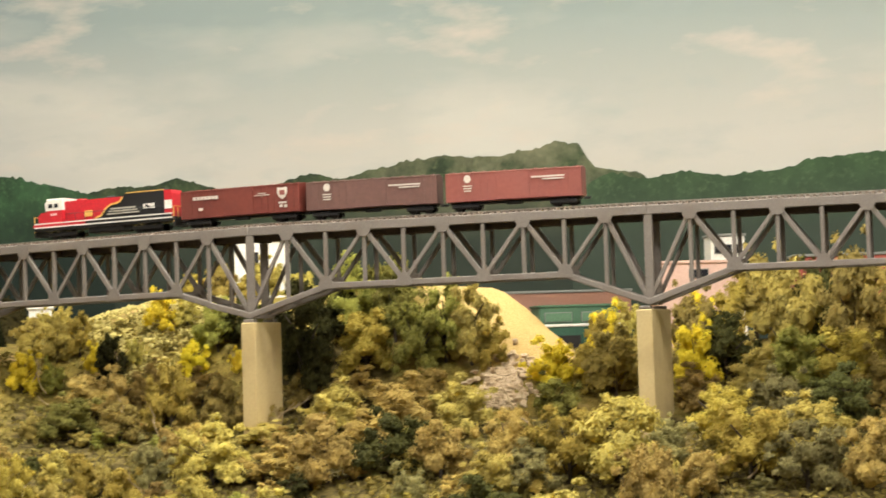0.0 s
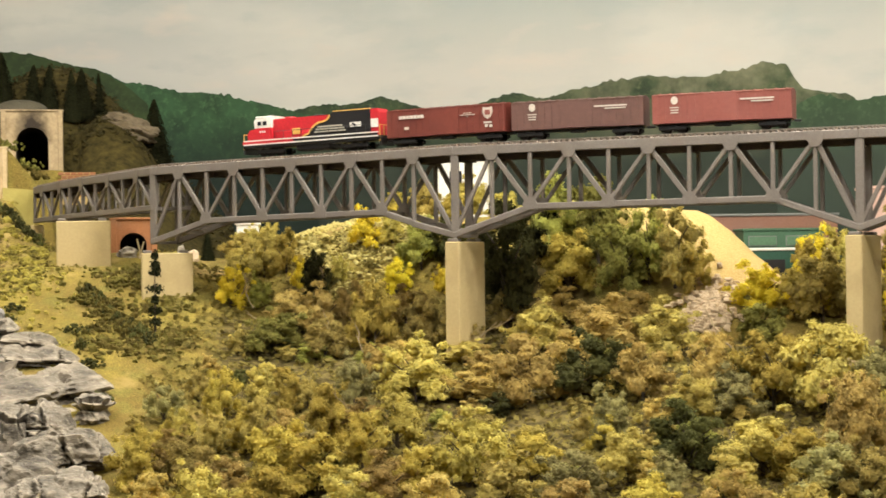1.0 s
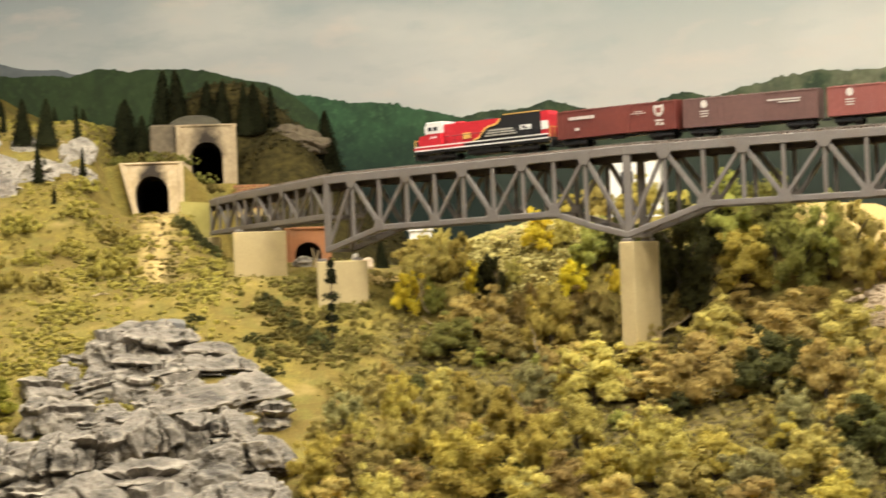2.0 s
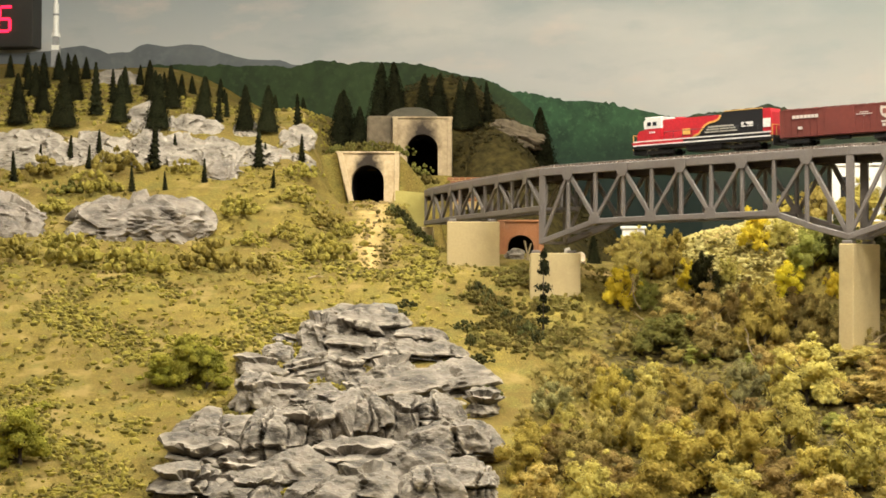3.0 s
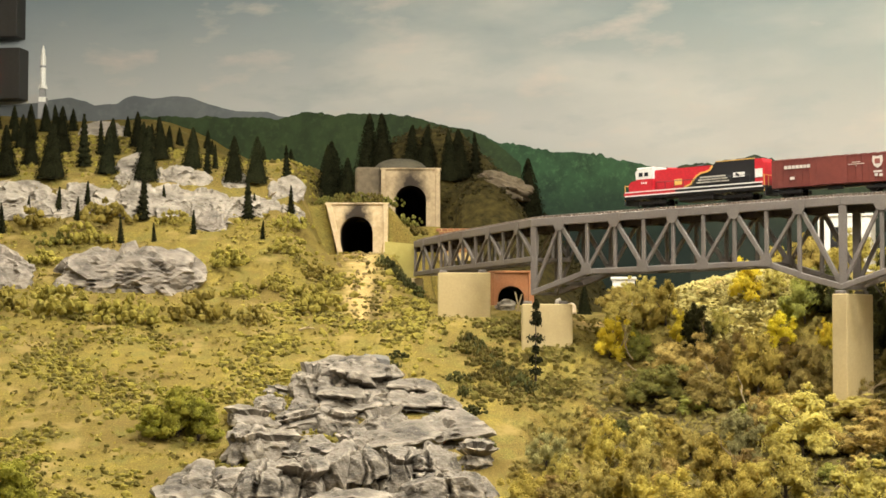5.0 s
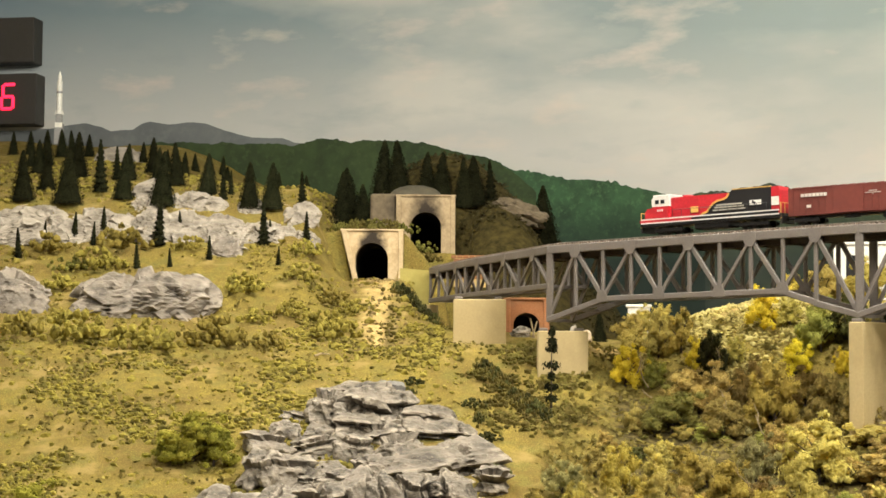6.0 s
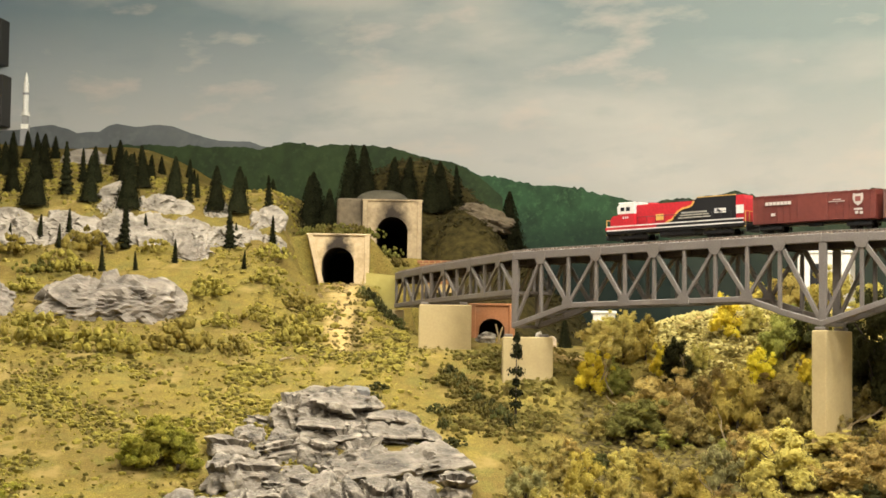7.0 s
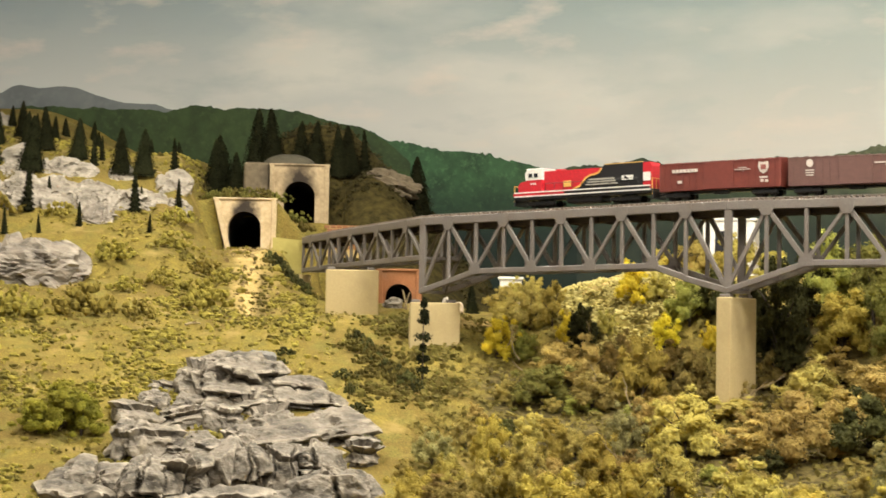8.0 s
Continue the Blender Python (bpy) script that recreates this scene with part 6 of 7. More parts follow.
def fir_crown(name, seed, slim, count, ragged):
    """A fir crown of drooping sprays, one unit tall."""
    rng = np.random.default_rng(seed)
    h = rng.uniform(0, 1, count) ** 1.35
    tier = 1 - ragged * 0.5 * (0.5 + 0.5 * np.sin(h * 55 + seed))
    r = (0.012 + slim * (1 - h) ** 0.78) * tier * np.sqrt(rng.uniform(0.35, 1.0, count))
    a = rng.uniform(0, math.tau, count)
    p = np.column_stack([r * np.cos(a), r * np.sin(a), 0.06 + 0.93 * h - r * 0.25])
    d = np.column_stack([np.cos(a), np.sin(a), np.full(count, 0.35)])
    me = leafy_mesh(name, p, d, 0.010 + 0.010 * ragged, rng, PINE)
    # the dense middle of the brush
    bm = bmesh.new()
    bm.from_mesh(me)
    core = Shape().rod((0, 0, 0.04), (0, 0, 0.96), slim * (0.80 - 0.45 * ragged), 0.006, 14).mesh("core", PINE)
    bm.from_mesh(core)
    bm.to_mesh(me)
    bm.free()
    bpy.data.meshes.remove(core)
    return me


FULL_FIRS = [fir_crown("crown", 300 + i, 0.25 + 0.02 * i, 3000, 0.12) for i in range(4)]
THIN_FIRS = [fir_crown("crown", 320 + i, 0.165, 1500, 0.9) for i in range(3)]
FIR_STEM = Shape().rod((0, 0, -0.06), (0, 0, 0.97), 0.016, 0.003, 6).mesh("trunk", BARK)


def fir(x, y, tall, crown, turn, label, group):
    ob = thing("fir_tree", label, "fir tree", group)
    part("trunk", FIR_STEM, None, ob)
    part("crown", crown, None, ob)
    ob.matrix_world = pose(x, y, on_ground(x, y) - 0.002, random.uniform(-3, 3), random.uniform(-3, 3), turn) @ Matrix.Diagonal((tall, tall, tall, 1))
    return ob


BACK = [(-1.051, 4.083, 0.052), (-0.809, 3.21, 0.088), (-1.012, 4.086, 0.053), (-0.889, 3.66, 0.068), (-0.912, 3.822, 0.074), (-0.8, 3.35, 0.072), (-0.928, 4.034, 0.062), (-0.727, 3.199, 0.098), (-0.92, 4.102, 0.054), (-0.79, 3.571, 0.088), (-0.874, 4.067, 0.051), (-0.681, 3.52, 0.07), (-0.632, 3.22, 0.082), (-0.659, 3.677, 0.071), (-0.558, 3.197, 0.094), (-0.61, 3.462, 0.069)]
BACK += [(-0.575, 3.457, 0.08), (-0.613, 3.791, 0.05), (-0.621, 3.995, 0.04), (-0.494, 3.317, 0.074), (-0.599, 4.073, 0.044), (-0.578, 4.127, 0.044), (-0.402, 3.201, 0.079), (-0.362, 3.194, 0.081), (-0.94, 3.8, 0.05), (-0.73, 3.95, 0.045), (-0.66, 3.85, 0.045), (-0.62, 3.75, 0.045), (-0.47, 3.72, 0.04), (-0.4, 3.66, 0.04), (-0.53, 3.85, 0.04), (-0.35, 3.75, 0.04)]
for i, (x, y, h) in enumerate(BACK):
    fir(x, y, h * 1.06, FULL_FIRS[i % 4], 77 * i, "dark green bottle-brush fir on the upper hill", "firs on the upper hill")
for i, (x, y, h) in enumerate([(-0.693, 3.318, 0.1), (-0.704, 3.528, 0.068), (-0.458, 3.26, 0.06), (-0.45, 3.307, 0.046), (-0.309, 3.208, 0.062)]):
    fir(x, y, h, THIN_FIRS[i % 3], 50 * i, "thin ragged dark fir on the upper hill", "firs on the upper hill")
FRONT = [(-0.766, 3.013, 0.044), (-0.741, 3.089, 0.029), (-0.689, 3.084, 0.043), (-0.651, 3.06, 0.035), (-0.641, 3.098, 0.041), (-0.539, 3.057, 0.068), (-0.507, 3.089, 0.04), (-0.558, 2.964, 0.037), (-0.503, 2.963, 0.027), (-0.444, 3.0, 0.035), (-0.36, 3.062, 0.061), (-0.351, 3.087, 0.031), (-0.291, 3.099, 0.041), (-0.326, 2.972, 0.027)]
for i, (x, y, h) in enumerate(FRONT):
    fir(x, y, h * 1.2, THIN_FIRS[i % 3], 31 * i, "small ragged dark fir below the rock ledge", "small firs below the rock ledge")
for i, (x, y, h) in enumerate([(-0.192, 3.76, 0.150), (-0.156, 3.74, 0.140), (-0.101, 3.725, 0.108), (-0.071, 3.725, 0.100), (-0.022, 3.715, 0.105), (-0.012, 3.72, 0.088), (0.001, 3.725, 0.105), (-0.263, 3.80, 0.145), (-0.278, 3.78, 0.147), (-0.233, 3.745, 0.110), (0.146, 3.75, 0.142)]):
    fir(x, y, h, FULL_FIRS[i % 4], 47 * i, "tall dark fir on the hill of the second tunnel", "firs above the second tunnel")
fir(0.035, 3.74, 0.095, THIN_FIRS[1], 0, "thin tall dark fir above the second tunnel", "firs above the second tunnel")


def fallen_stick(x, y, turn, length, lift):
    """A pale broken stick lying among the firs."""
    a, b = Vector((-length / 2, 0, 0)), Vector((length / 2, 0, length * lift))
    bend = (a + b) / 2 + Vector((0, 0.004, 0.002))
    ob = new("fallen_stick", Shape().rod(a, bend, 0.0017, 0.0015, 6).rod(bend, b, 0.0015, 0.0009, 6).rod(bend, bend + Vector((0.006, -0.008, 0.004)), 0.0009, 0.0005, 5).mesh("fallen_stick", TWIG))
    ob.matrix_world = pose(x, y, on_ground(x, y) + 0.002, 0, 0, turn)
    tagged(ob, "pale broken stick lying on the turf among firs", "stick", "fallen sticks among the firs")


for x, y, turn, length, lift in ((-0.80, 3.17, 70, 0.030, 0.5), (-0.72, 3.16, -30, 0.040, 0.0), (-0.66, 3.17, -15, 0.034, 0.1), (-0.60, 3.42, 20, 0.030, 0.2), (-0.33, 3.14, -50, 0.032, 0.3), (-0.345, 3.20, 15, 0.030, 0.0), (-0.285, 3.17, -60, 0.030, 0.4), (-0.52, 3.30, 10, 0.030, 0.1), (-0.22, 2.58, 15, 0.022, 0.1)):
    fallen_stick(x, y, turn, length, lift)


def sparse_fir(x, y, tall):
    """A nearly bare stem with a few tufts of needles left on it."""
    rng = np.random.default_rng(77)
    ob = thing("fir_tree", "sparse dark fir with few tufts before the low pier", "fir tree", "single firs")
    part("trunk", FIR_STEM, None, ob)
    for h, r in ((0.14, 0.11), (0.27, 0.12), (0.40, 0.06), (0.54, 0.17), (0.74, 0.11), (0.82, 0.09), (0.93, 0.06)):
        n = 90
        a, q = rng.uniform(0, math.tau, n), 0.7 * r * np.sqrt(rng.uniform(0.02, 1, n))
        p = np.column_stack([q * np.cos(a), q * np.sin(a), h + rng.normal(0, 0.022, n) - q * 0.12])
        part("tuft", leafy_mesh("tuft", p, np.column_stack([np.cos(a), np.sin(a), np.full(n, 0.5)]), 0.018, rng, PINE), None, ob)
    ob.matrix_world = pose(x, y, on_ground(x, y) - 0.002, 2, -1, 30) @ Matrix.Diagonal((tall, tall, tall, 1))


sparse_fir(0.097, 2.368, 0.108)

# ---- the train on the bridge ----
LOCO_RED = plain("locomotive_red", (0.52, 0.020, 0.030), 0.35)
LOCO_BLACK = plain("locomotive_black", (0.012, 0.011, 0.012), 0.4)
LOCO_WHITE = plain("locomotive_white", (0.78, 0.74, 0.68), 0.4)
LOCO_GOLD = plain("locomotive_gold", (0.72, 0.42, 0.10), 0.4)
LOCO_GREY = plain("louvre_grey", (0.36, 0.33, 0.27), 0.5)
WINDOW = plain("dark_window", (0.02, 0.02, 0.025), 0.1)
WHEEL = plain("blackened_wheel", (0.03, 0.027, 0.025), 0.4, 0.8)
BOX_RED = surface("oxide_red_car_paint", (0.135, 0.026, 0.017), (0.175, 0.035, 0.023), 0.5, 200, 20, relief=0.0001, stain=(0.12, 0.026, 0.018))
BOX_BROWN = surface("brown_car_paint", (0.115, 0.055, 0.045), (0.15, 0.072, 0.058), 0.5, 200, 20, relief=0.0001, stain=(0.10, 0.05, 0.04))
BOX_PALE = surface("faded_red_car_paint", (0.215, 0.058, 0.045), (0.265, 0.078, 0.06), 0.5, 200, 20, relief=0.0001, stain=(0.24, 0.08, 0.065))
LETTER = plain("pale_lettering", (0.62, 0.55, 0.48), 0.6)


def on_track(s):
    """A place on the track, s metres past the third pier line, and its heading."""
    pts = []
    for a, b in zip(ENDS[2:], ENDS[3:]):
        a, b = Vector(a), Vector(b)
        d = (b - a).normalized()
        n = Vector((-d.y, d.x, 0)).normalized()
        pts.append((a + n * SPREAD / 2, b + n * SPREAD / 2))
    for a, b in pts:
        length = (b - a).length
        if s <= length or b is pts[-1][1]:
            return a + (b - a) * (s / length)
        s -= length


def carriage(name, s0, length, label, category, group=""):
    """An empty on the rails whose x axis runs back along the train."""
    a, b = on_track(s0 + length * 0.15), on_track(s0 + length * 0.85)
    d = (b - a).normalized()
    m = Matrix.Rotation(math.atan2(d.y, d.x), 4, "Z") @ Matrix.Rotation(-math.asin(d.z), 4, "Y")
    m.translation = a - d * length * 0.15 + Vector((0, 0, 0.0052))
    ob = thing(name, label, category, group)
    ob.matrix_world = m
    return ob


def bogie(parent, x, axles, gap, mat):
    b = part("bogie", Shape().box(pose(x, -0.0125, 0.0062), gap * (axles - 1) + 0.014, 0.003, 0.005, 0.001).box(pose(x, 0.0125, 0.0062), gap * (axles - 1) + 0.014, 0.003, 0.005, 0.001).box(pose(x, 0, 0.008), 0.008, 0.026, 0.004), mat, parent)
    for i in range(axles):
        xx = x + (i - (axles - 1) / 2) * gap
        part("wheelset", Shape().rod((xx, -0.0095, 0.0055), (xx, -0.007, 0.0055), 0.0055, None, 14).rod((xx, 0.007, 0.0055), (xx, 0.0095, 0.0055), 0.0055, None, 14).rod((xx, -0.007, 0.0055), (xx, 0.007, 0.0055), 0.0012, None, 8), WHEEL, b)


def locomotive(s0):
    L = 0.226
    o = carriage("diesel_locomotive", s0, L, "red, white and black diesel locomotive on the bridge", "locomotive")
    part("frame", Shape().box(pose(L / 2, 0, 0.0145), L - 0.008, 0.034, 0.006, 0.0008), LOCO_BLACK, o)
    part("fuel_tank", Shape().box(pose(L / 2 + 0.002, 0, 0.0088), 0.055, 0.028, 0.009, 0.002), LOCO_BLACK, o)
    bogie(o, 0.047, 3, 0.0155, LOCO_BLACK)
    bogie(o, L - 0.047, 3, 0.0155, LOCO_BLACK)
    # sill stripes on both sides
    for side in (-1, 1):
        y = side * 0.0174
        part("sill_red", Shape().box(pose(0.045, y, 0.0185), 0.082, 0.0008, 0.0034), LOCO_RED, o)
        part("sill_stripe", Shape().box(pose(L / 2, y, 0.0162), L - 0.012, 0.0012, 0.0016), LOCO_WHITE, o)
        part("sill_stripe", Shape().box(pose(L / 2, y, 0.0212), L - 0.012, 0.0012, 0.0015), LOCO_WHITE, o)
        part("sill_black", Shape().box(pose(0.153, y, 0.0187), 0.132, 0.0008, 0.0030), LOCO_BLACK, o)
    # nose, cab, hoods
    part("nose", Shape().extrude(pose(0, -0.0145, 0), [(0.010, 0.0175), (0.010, 0.031), (0.014, 0.0355), (0.027, 0.037), (0.027, 0.0175)], 0.029), LOCO_RED, o)
    cab = part("cab", Shape().extrude(pose(0, -0.0168, 0), [(0.024, 0.0175), (0.024, 0.0375), (0.050, 0.0375), (0.050, 0.0175)], 0.0336), LOCO_RED, o)
    part("cab_top", Shape().extrude(pose(0, -0.0168, 0), [(0.0235, 0.0375), (0.0225, 0.047), (0.026, 0.0505), (0.046, 0.0520), (0.0505, 0.0520), (0.0505, 0.0375)], 0.0336), LOCO_WHITE, o)
    part("cab_roof", Shape().box(pose(0.037, 0, 0.0522), 0.028, 0.030, 0.002, 0.0008), LOCO_WHITE, o)
    for side in (-1, 1):
        for x in (0.0315, 0.0405):
            part("cab_window", Shape().box(pose(x, side * 0.0169, 0.0437), 0.0062, 0.0008, 0.0052, 0.0002), WINDOW, o)
        part("number_bars", Shape().box(pose(0.033, side * 0.0170, 0.0325), 0.0018, 0.0006, 0.0026).box(pose(0.0365, side * 0.0170, 0.0325), 0.0018, 0.0006, 0.0026).box(pose(0.040, side * 0.0170, 0.0325), 0.0018, 0.0006, 0.0026), LOCO_WHITE, o)
    for y in (-0.006, 0.006):
        part("windscreen", Shape().box(pose(0.0226, y, 0.0440), 0.0008, 0.009, 0.0055, 0.0002), WINDOW, o)
    # long hood: red sweeps into black with a gold edge
    wave = [(0.098, 0.0225), (0.102, 0.0245), (0.108, 0.0262), (0.112, 0.031), (0.117, 0.036), (0.124, 0.0395), (0.132, 0.0405), (0.138, 0.0425), (0.142, 0.0475)]
    part("hood_front", Shape().extrude(pose(0, -0.0118, 0), [(0.050, 0.0175), (0.098, 0.0175)] + wave + [(0.140, 0.0485), (0.052, 0.0485), (0.050, 0.047)], 0.0236), LOCO_RED, o)
    part("hood_rear", Shape().extrude(pose(0, -0.0118, 0), [(0.0985, 0.0175), (0.205, 0.0175), (0.205, 0.0520), (0.146, 0.0520), (0.1425, 0.0478)] + [(x + 0.0005, z) for x, z in reversed(wave)], 0.0236), LOCO_BLACK, o)
    part("hood_end", Shape().extrude(pose(0, -0.0116, 0), [(0.2052, 0.0175), (0.2175, 0.0175), (0.2175, 0.047), (0.2155, 0.0518), (0.2052, 0.0518)], 0.0232), LOCO_RED, o)
    for side in (-1, 1):
        y = side * 0.0123
        gold = Shape()
        for (x0, z0), (x1, z1) in zip(wave, wave[1:]):
            gold.beam((x0, y, z0), (x1, y, z1), (0, 1, 0), 0.0009, 0.0024)
        part("gold_edge", gold, LOCO_GOLD, o)
        for z in (0.0272, 0.0305, 0.0338):
            part("louvre", Shape().box(pose(0.142, y, z), 0.050 - (z - 0.027) * 1.6, 0.0010, 0.0019, 0.0002), LOCO_GREY, o)
        part("emblem_panel", Shape().box(pose(0.182, y, 0.0335), 0.017, 0.0008, 0.006), LOCO_WHITE, o)
        part("emblem_mark", Shape().box(pose(0.180, side * 0.0128, 0.0335, 0, 30, 0), 0.006, 0.0005, 0.003), LOCO_BLACK, o)
        part("end_panel", Shape().box(pose(0.2112, side * 0.0118, 0.0335), 0.011, 0.0008, 0.011), LOCO_WHITE, o)
        part("roof_edge", Shape().box(pose(0.176, side * 0.0114, 0.0524), 0.058, 0.0016, 0.0012), LOCO_GOLD, o)
        part("crest_patch", Shape().box(pose(0.088, side * 0.0121, 0.0305), 0.012, 0.0006, 0.008, 0.0001), LOCO_GOLD, o)
        rail = Shape()
        for i in range(11):
            x = 0.056 + i * 0.0145
            rail.rod((x, side * 0.0165, 0.0225), (x, side * 0.0165, 0.0320), 0.00035, None, 5)
        rail.rod((0.056, side * 0.0165, 0.0320), (0.201, side * 0.0165, 0.0320), 0.00035, None, 5)
        part("handrail", rail, LOCO_BLACK, o)
    for x, k in ((0.0045, 1), (L - 0.0045, 1)):
        s = Shape()
        for y in (-0.0155, -0.006, 0.006, 0.0155):
            s.rod((x, y, 0.010), (x, y, 0.0305), 0.0006, None, 5)
        s.rod((x, -0.0155, 0.0305), (x, 0.0155, 0.0305), 0.0006, None, 5)
        part("end_rail", s, LOCO_GOLD, o, "yellow end handrail")
        part("pilot", Shape().box(pose(x, 0, 0.0095), 0.0035, 0.031, 0.011, 0.0008), LOCO_BLACK, o)
    part("headlight", Shape().rod((0.0225, -0.002, 0.0495), (0.0212, -0.002, 0.0495), 0.0012, None, 10).rod((0.0225, 0.002, 0.0495), (0.0212, 0.002, 0.0495), 0.0012, None, 10), LOCO_WHITE, o)
    for x in (0.070, 0.158, 0.178, 0.196):
        part("roof_fan", Shape().rod((x, 0, 0.0515 if x > 0.1 else 0.048), (x, 0, 0.0545 if x > 0.1 else 0.051), 0.0075, 0.0070, 16), LOCO_BLACK if x > 0.1 else LOCO_RED, o)
    part("exhaust", Shape().box(pose(0.118, 0, 0.0492), 0.014, 0.008, 0.004, 0.001), LOCO_BLACK, o)
    part("horn", Shape().rod((0.060, 0.003, 0.0485), (0.060, 0.003, 0.053), 0.0008, None, 6), LOCO_BLACK, o)
    for x in (-0.001, L + 0.001):
        part("coupler", Shape().box(pose(x, 0, 0.0095), 0.008, 0.003, 0.003, 0.0005), LOCO_BLACK, o)
    return o


class Bars:
    """Unreadable lettering as plain raised bars, each one a part of its car."""
    def __init__(self, owner):
        self.owner = owner

    def box(self, *size):
        part("lettering_bar", Shape().box(*size), LETTER, self.owner)
        return self


def boxcar(s0, mat, label, style):
    L = 0.171
    o = carriage("boxcar", s0, L, label, "boxcar", "boxcars of the train")
    part("body", Shape().box(pose(L / 2, 0, 0.0285), L - 0.006, 0.0345, 0.0345, 0.0006), mat, o)
    roof = part("roof", Shape().extrude(pose(0.003, 0, 0) @ Matrix.Rotation(-math.pi / 2, 4, "Z"), [(-0.0178, 0.0456), (0, 0.0480), (0.0178, 0.0456), (0.0178, 0.0448), (-0.0178, 0.0448)], L - 0.006), mat, o)
    for i in range(13):
        x = 0.010 + i * (L - 0.020) / 12
        part("roof_rib", Shape().beam((x, -0.0176, 0.0460), (x, 0, 0.0484), (1, 0, 0), 0.0009, 0.0008).beam((x, 0, 0.0484), (x, 0.0176, 0.0460), (1, 0, 0), 0.0009, 0.0008), mat, o)
    part("underframe", Shape().box(pose(L / 2, 0, 0.0105), L - 0.012, 0.012, 0.004, 0.0006).box(pose(L / 2, -0.008, 0.0085), 0.02, 0.006, 0.005, 0.001), LOCO_BLACK, o)
    bogie(o, 0.026, 2, 0.0195, LOCO_BLACK)
    bogie(o, L - 0.026, 2, 0.0195, LOCO_BLACK)
    for x in (-0.001, L + 0.001):
        part("coupler", Shape().box(pose(x, 0, 0.0095), 0.008, 0.003, 0.003, 0.0005), LOCO_BLACK, o)
    for side in (-1, 1):
        y = side * 0.0174
        part("door", Shape().box(pose(L / 2, y + side * 0.0004, 0.0285), 0.040, 0.0012, 0.031, 0.0002), mat, o)
        part("door_track", Shape().box(pose(L / 2 + 0.01, y + side * 0.0006, 0.0130), 0.062, 0.0014, 0.0012), mat, o)
        for i in range(18):
            x = 0.010 + i * (L - 0.020) / 17
            if abs(x - L / 2) > 0.024:
                part("side_rib", Shape().box(pose(x, y, 0.0285), 0.0008, 0.0008, 0.033), mat, o)
        letter = Bars(o)
        if style == 0:
            for i in range(3):
                letter.box(pose(0.118 + 0.0 * i, y + side * 0.0006, 0.0365 - 0.0022 * i), (0.010, 0.020, 0.0)[i] + 0.001, 0.0005, 0.0009)
            letter.box(pose(0.032, y + side * 0.0006, 0.0225), 0.006, 0.0005, 0.0035)
        else:
            for i in range(3):
                letter.box(pose(0.030, y + side * 0.0006, 0.0300 - 0.0030 * i), 0.011 - 0.001 * i, 0.0005, 0.0013)
            letter.box(pose(0.128, y + side * 0.0006, 0.0365), 0.040, 0.0005, 0.0017).box(pose(0.134, y + side * 0.0006, 0.0335), 0.026, 0.0005, 0.0014)
        if style == 0:
            shield = [(-0.0062, 0.0066), (0, 0.0056), (0.0062, 0.0066), (0.0070, 0.0), (0.0045, -0.0055), (0, -0.0085), (-0.0045, -0.0055), (-0.0070, 0.0)]
            part("emblem_shield", Shape().extrude(pose(0.146, y + side * 0.0008, 0.0360) @ pose(0, -0.0002, 0), shield, 0.0004), LETTER, o, "pale shield emblem")
            part("emblem_field", Shape().box(pose(0.146, y + side * 0.0012, 0.0358), 0.007, 0.0004, 0.006, 0.0001), BOX_PALE, o)
            Bars(o).box(pose(0.146, y + side * 0.0006, 0.0235), 0.011, 0.0005, 0.0022).box(pose(0.144, y + side * 0.0006, 0.0195), 0.004, 0.0005, 0.0034).box(pose(0.150, y + side * 0.0006, 0.0190), 0.004, 0.0005, 0.0034)
        else:
            ring = [(0.0042 * math.cos(i * math.tau / 14), 0.0048 * math.sin(i * math.tau / 14)) for i in range(14)]
            part("emblem_disc", Shape().extrude(pose(0.030, y + side * 0.0007, 0.0385), ring, 0.0004), LETTER, o)
    if style == 0:
        # the railway's initials row, drawn as seven letter-sized blocks
        s = Shape()
        for i in range(7):
            s.box(pose(0.0235 + i * 0.0052, -0.0181, 0.0362), 0.0043, 0.0006, 0.0040, 0.0001)
        part("name_blocks", s, LETTER, o)
    for x in (0.0025, L - 0.0025):
        lad = Shape()
        for i in range(6):
            lad.rod((x, -0.013, 0.015 + 0.005 * i), (x, -0.006, 0.015 + 0.005 * i), 0.0003, None, 5)
        part("ladder", lad, mat, o)
    return o


locomotive(0.146)
boxcar(0.376, BOX_RED, "oxide-red boxcar with a pale shield emblem", 0)
boxcar(0.552, BOX_BROWN, "dull brown boxcar with pale lettering", 1)
boxcar(0.728, BOX_PALE, "faded red boxcar with worn pale lettering", 1)

# ---- on and before the backdrop ----
PANEL = plain("matt_dark_panel", (0.030, 0.026, 0.020), 0.6)
PANEL_FACE = plain("dark_clock_face", (0.012, 0.008, 0.008), 0.3)
LED = plain("red_led", (1.0, 0.015, 0.06), glow=2.2)


def wall_box(name, x1, z0, z1, label, category):
    w = 0.30
    y = float(wall_y(x1 - w / 2)) - 0.05
    ob = thing(name, label, category, at=(x1 - w / 2, y, (z0 + z1) / 2))
    turn = pose(0, 0, 0, 0, 0, math.degrees(math.atan(-0.4 - 0.2 * (x1 - w / 2))))
    part("case", Shape().box(turn @ pose(0, 0.02, 0), w, 0.06, z1 - z0, 0.0012), PANEL, ob)
    return ob, turn, w, (z1 - z0)


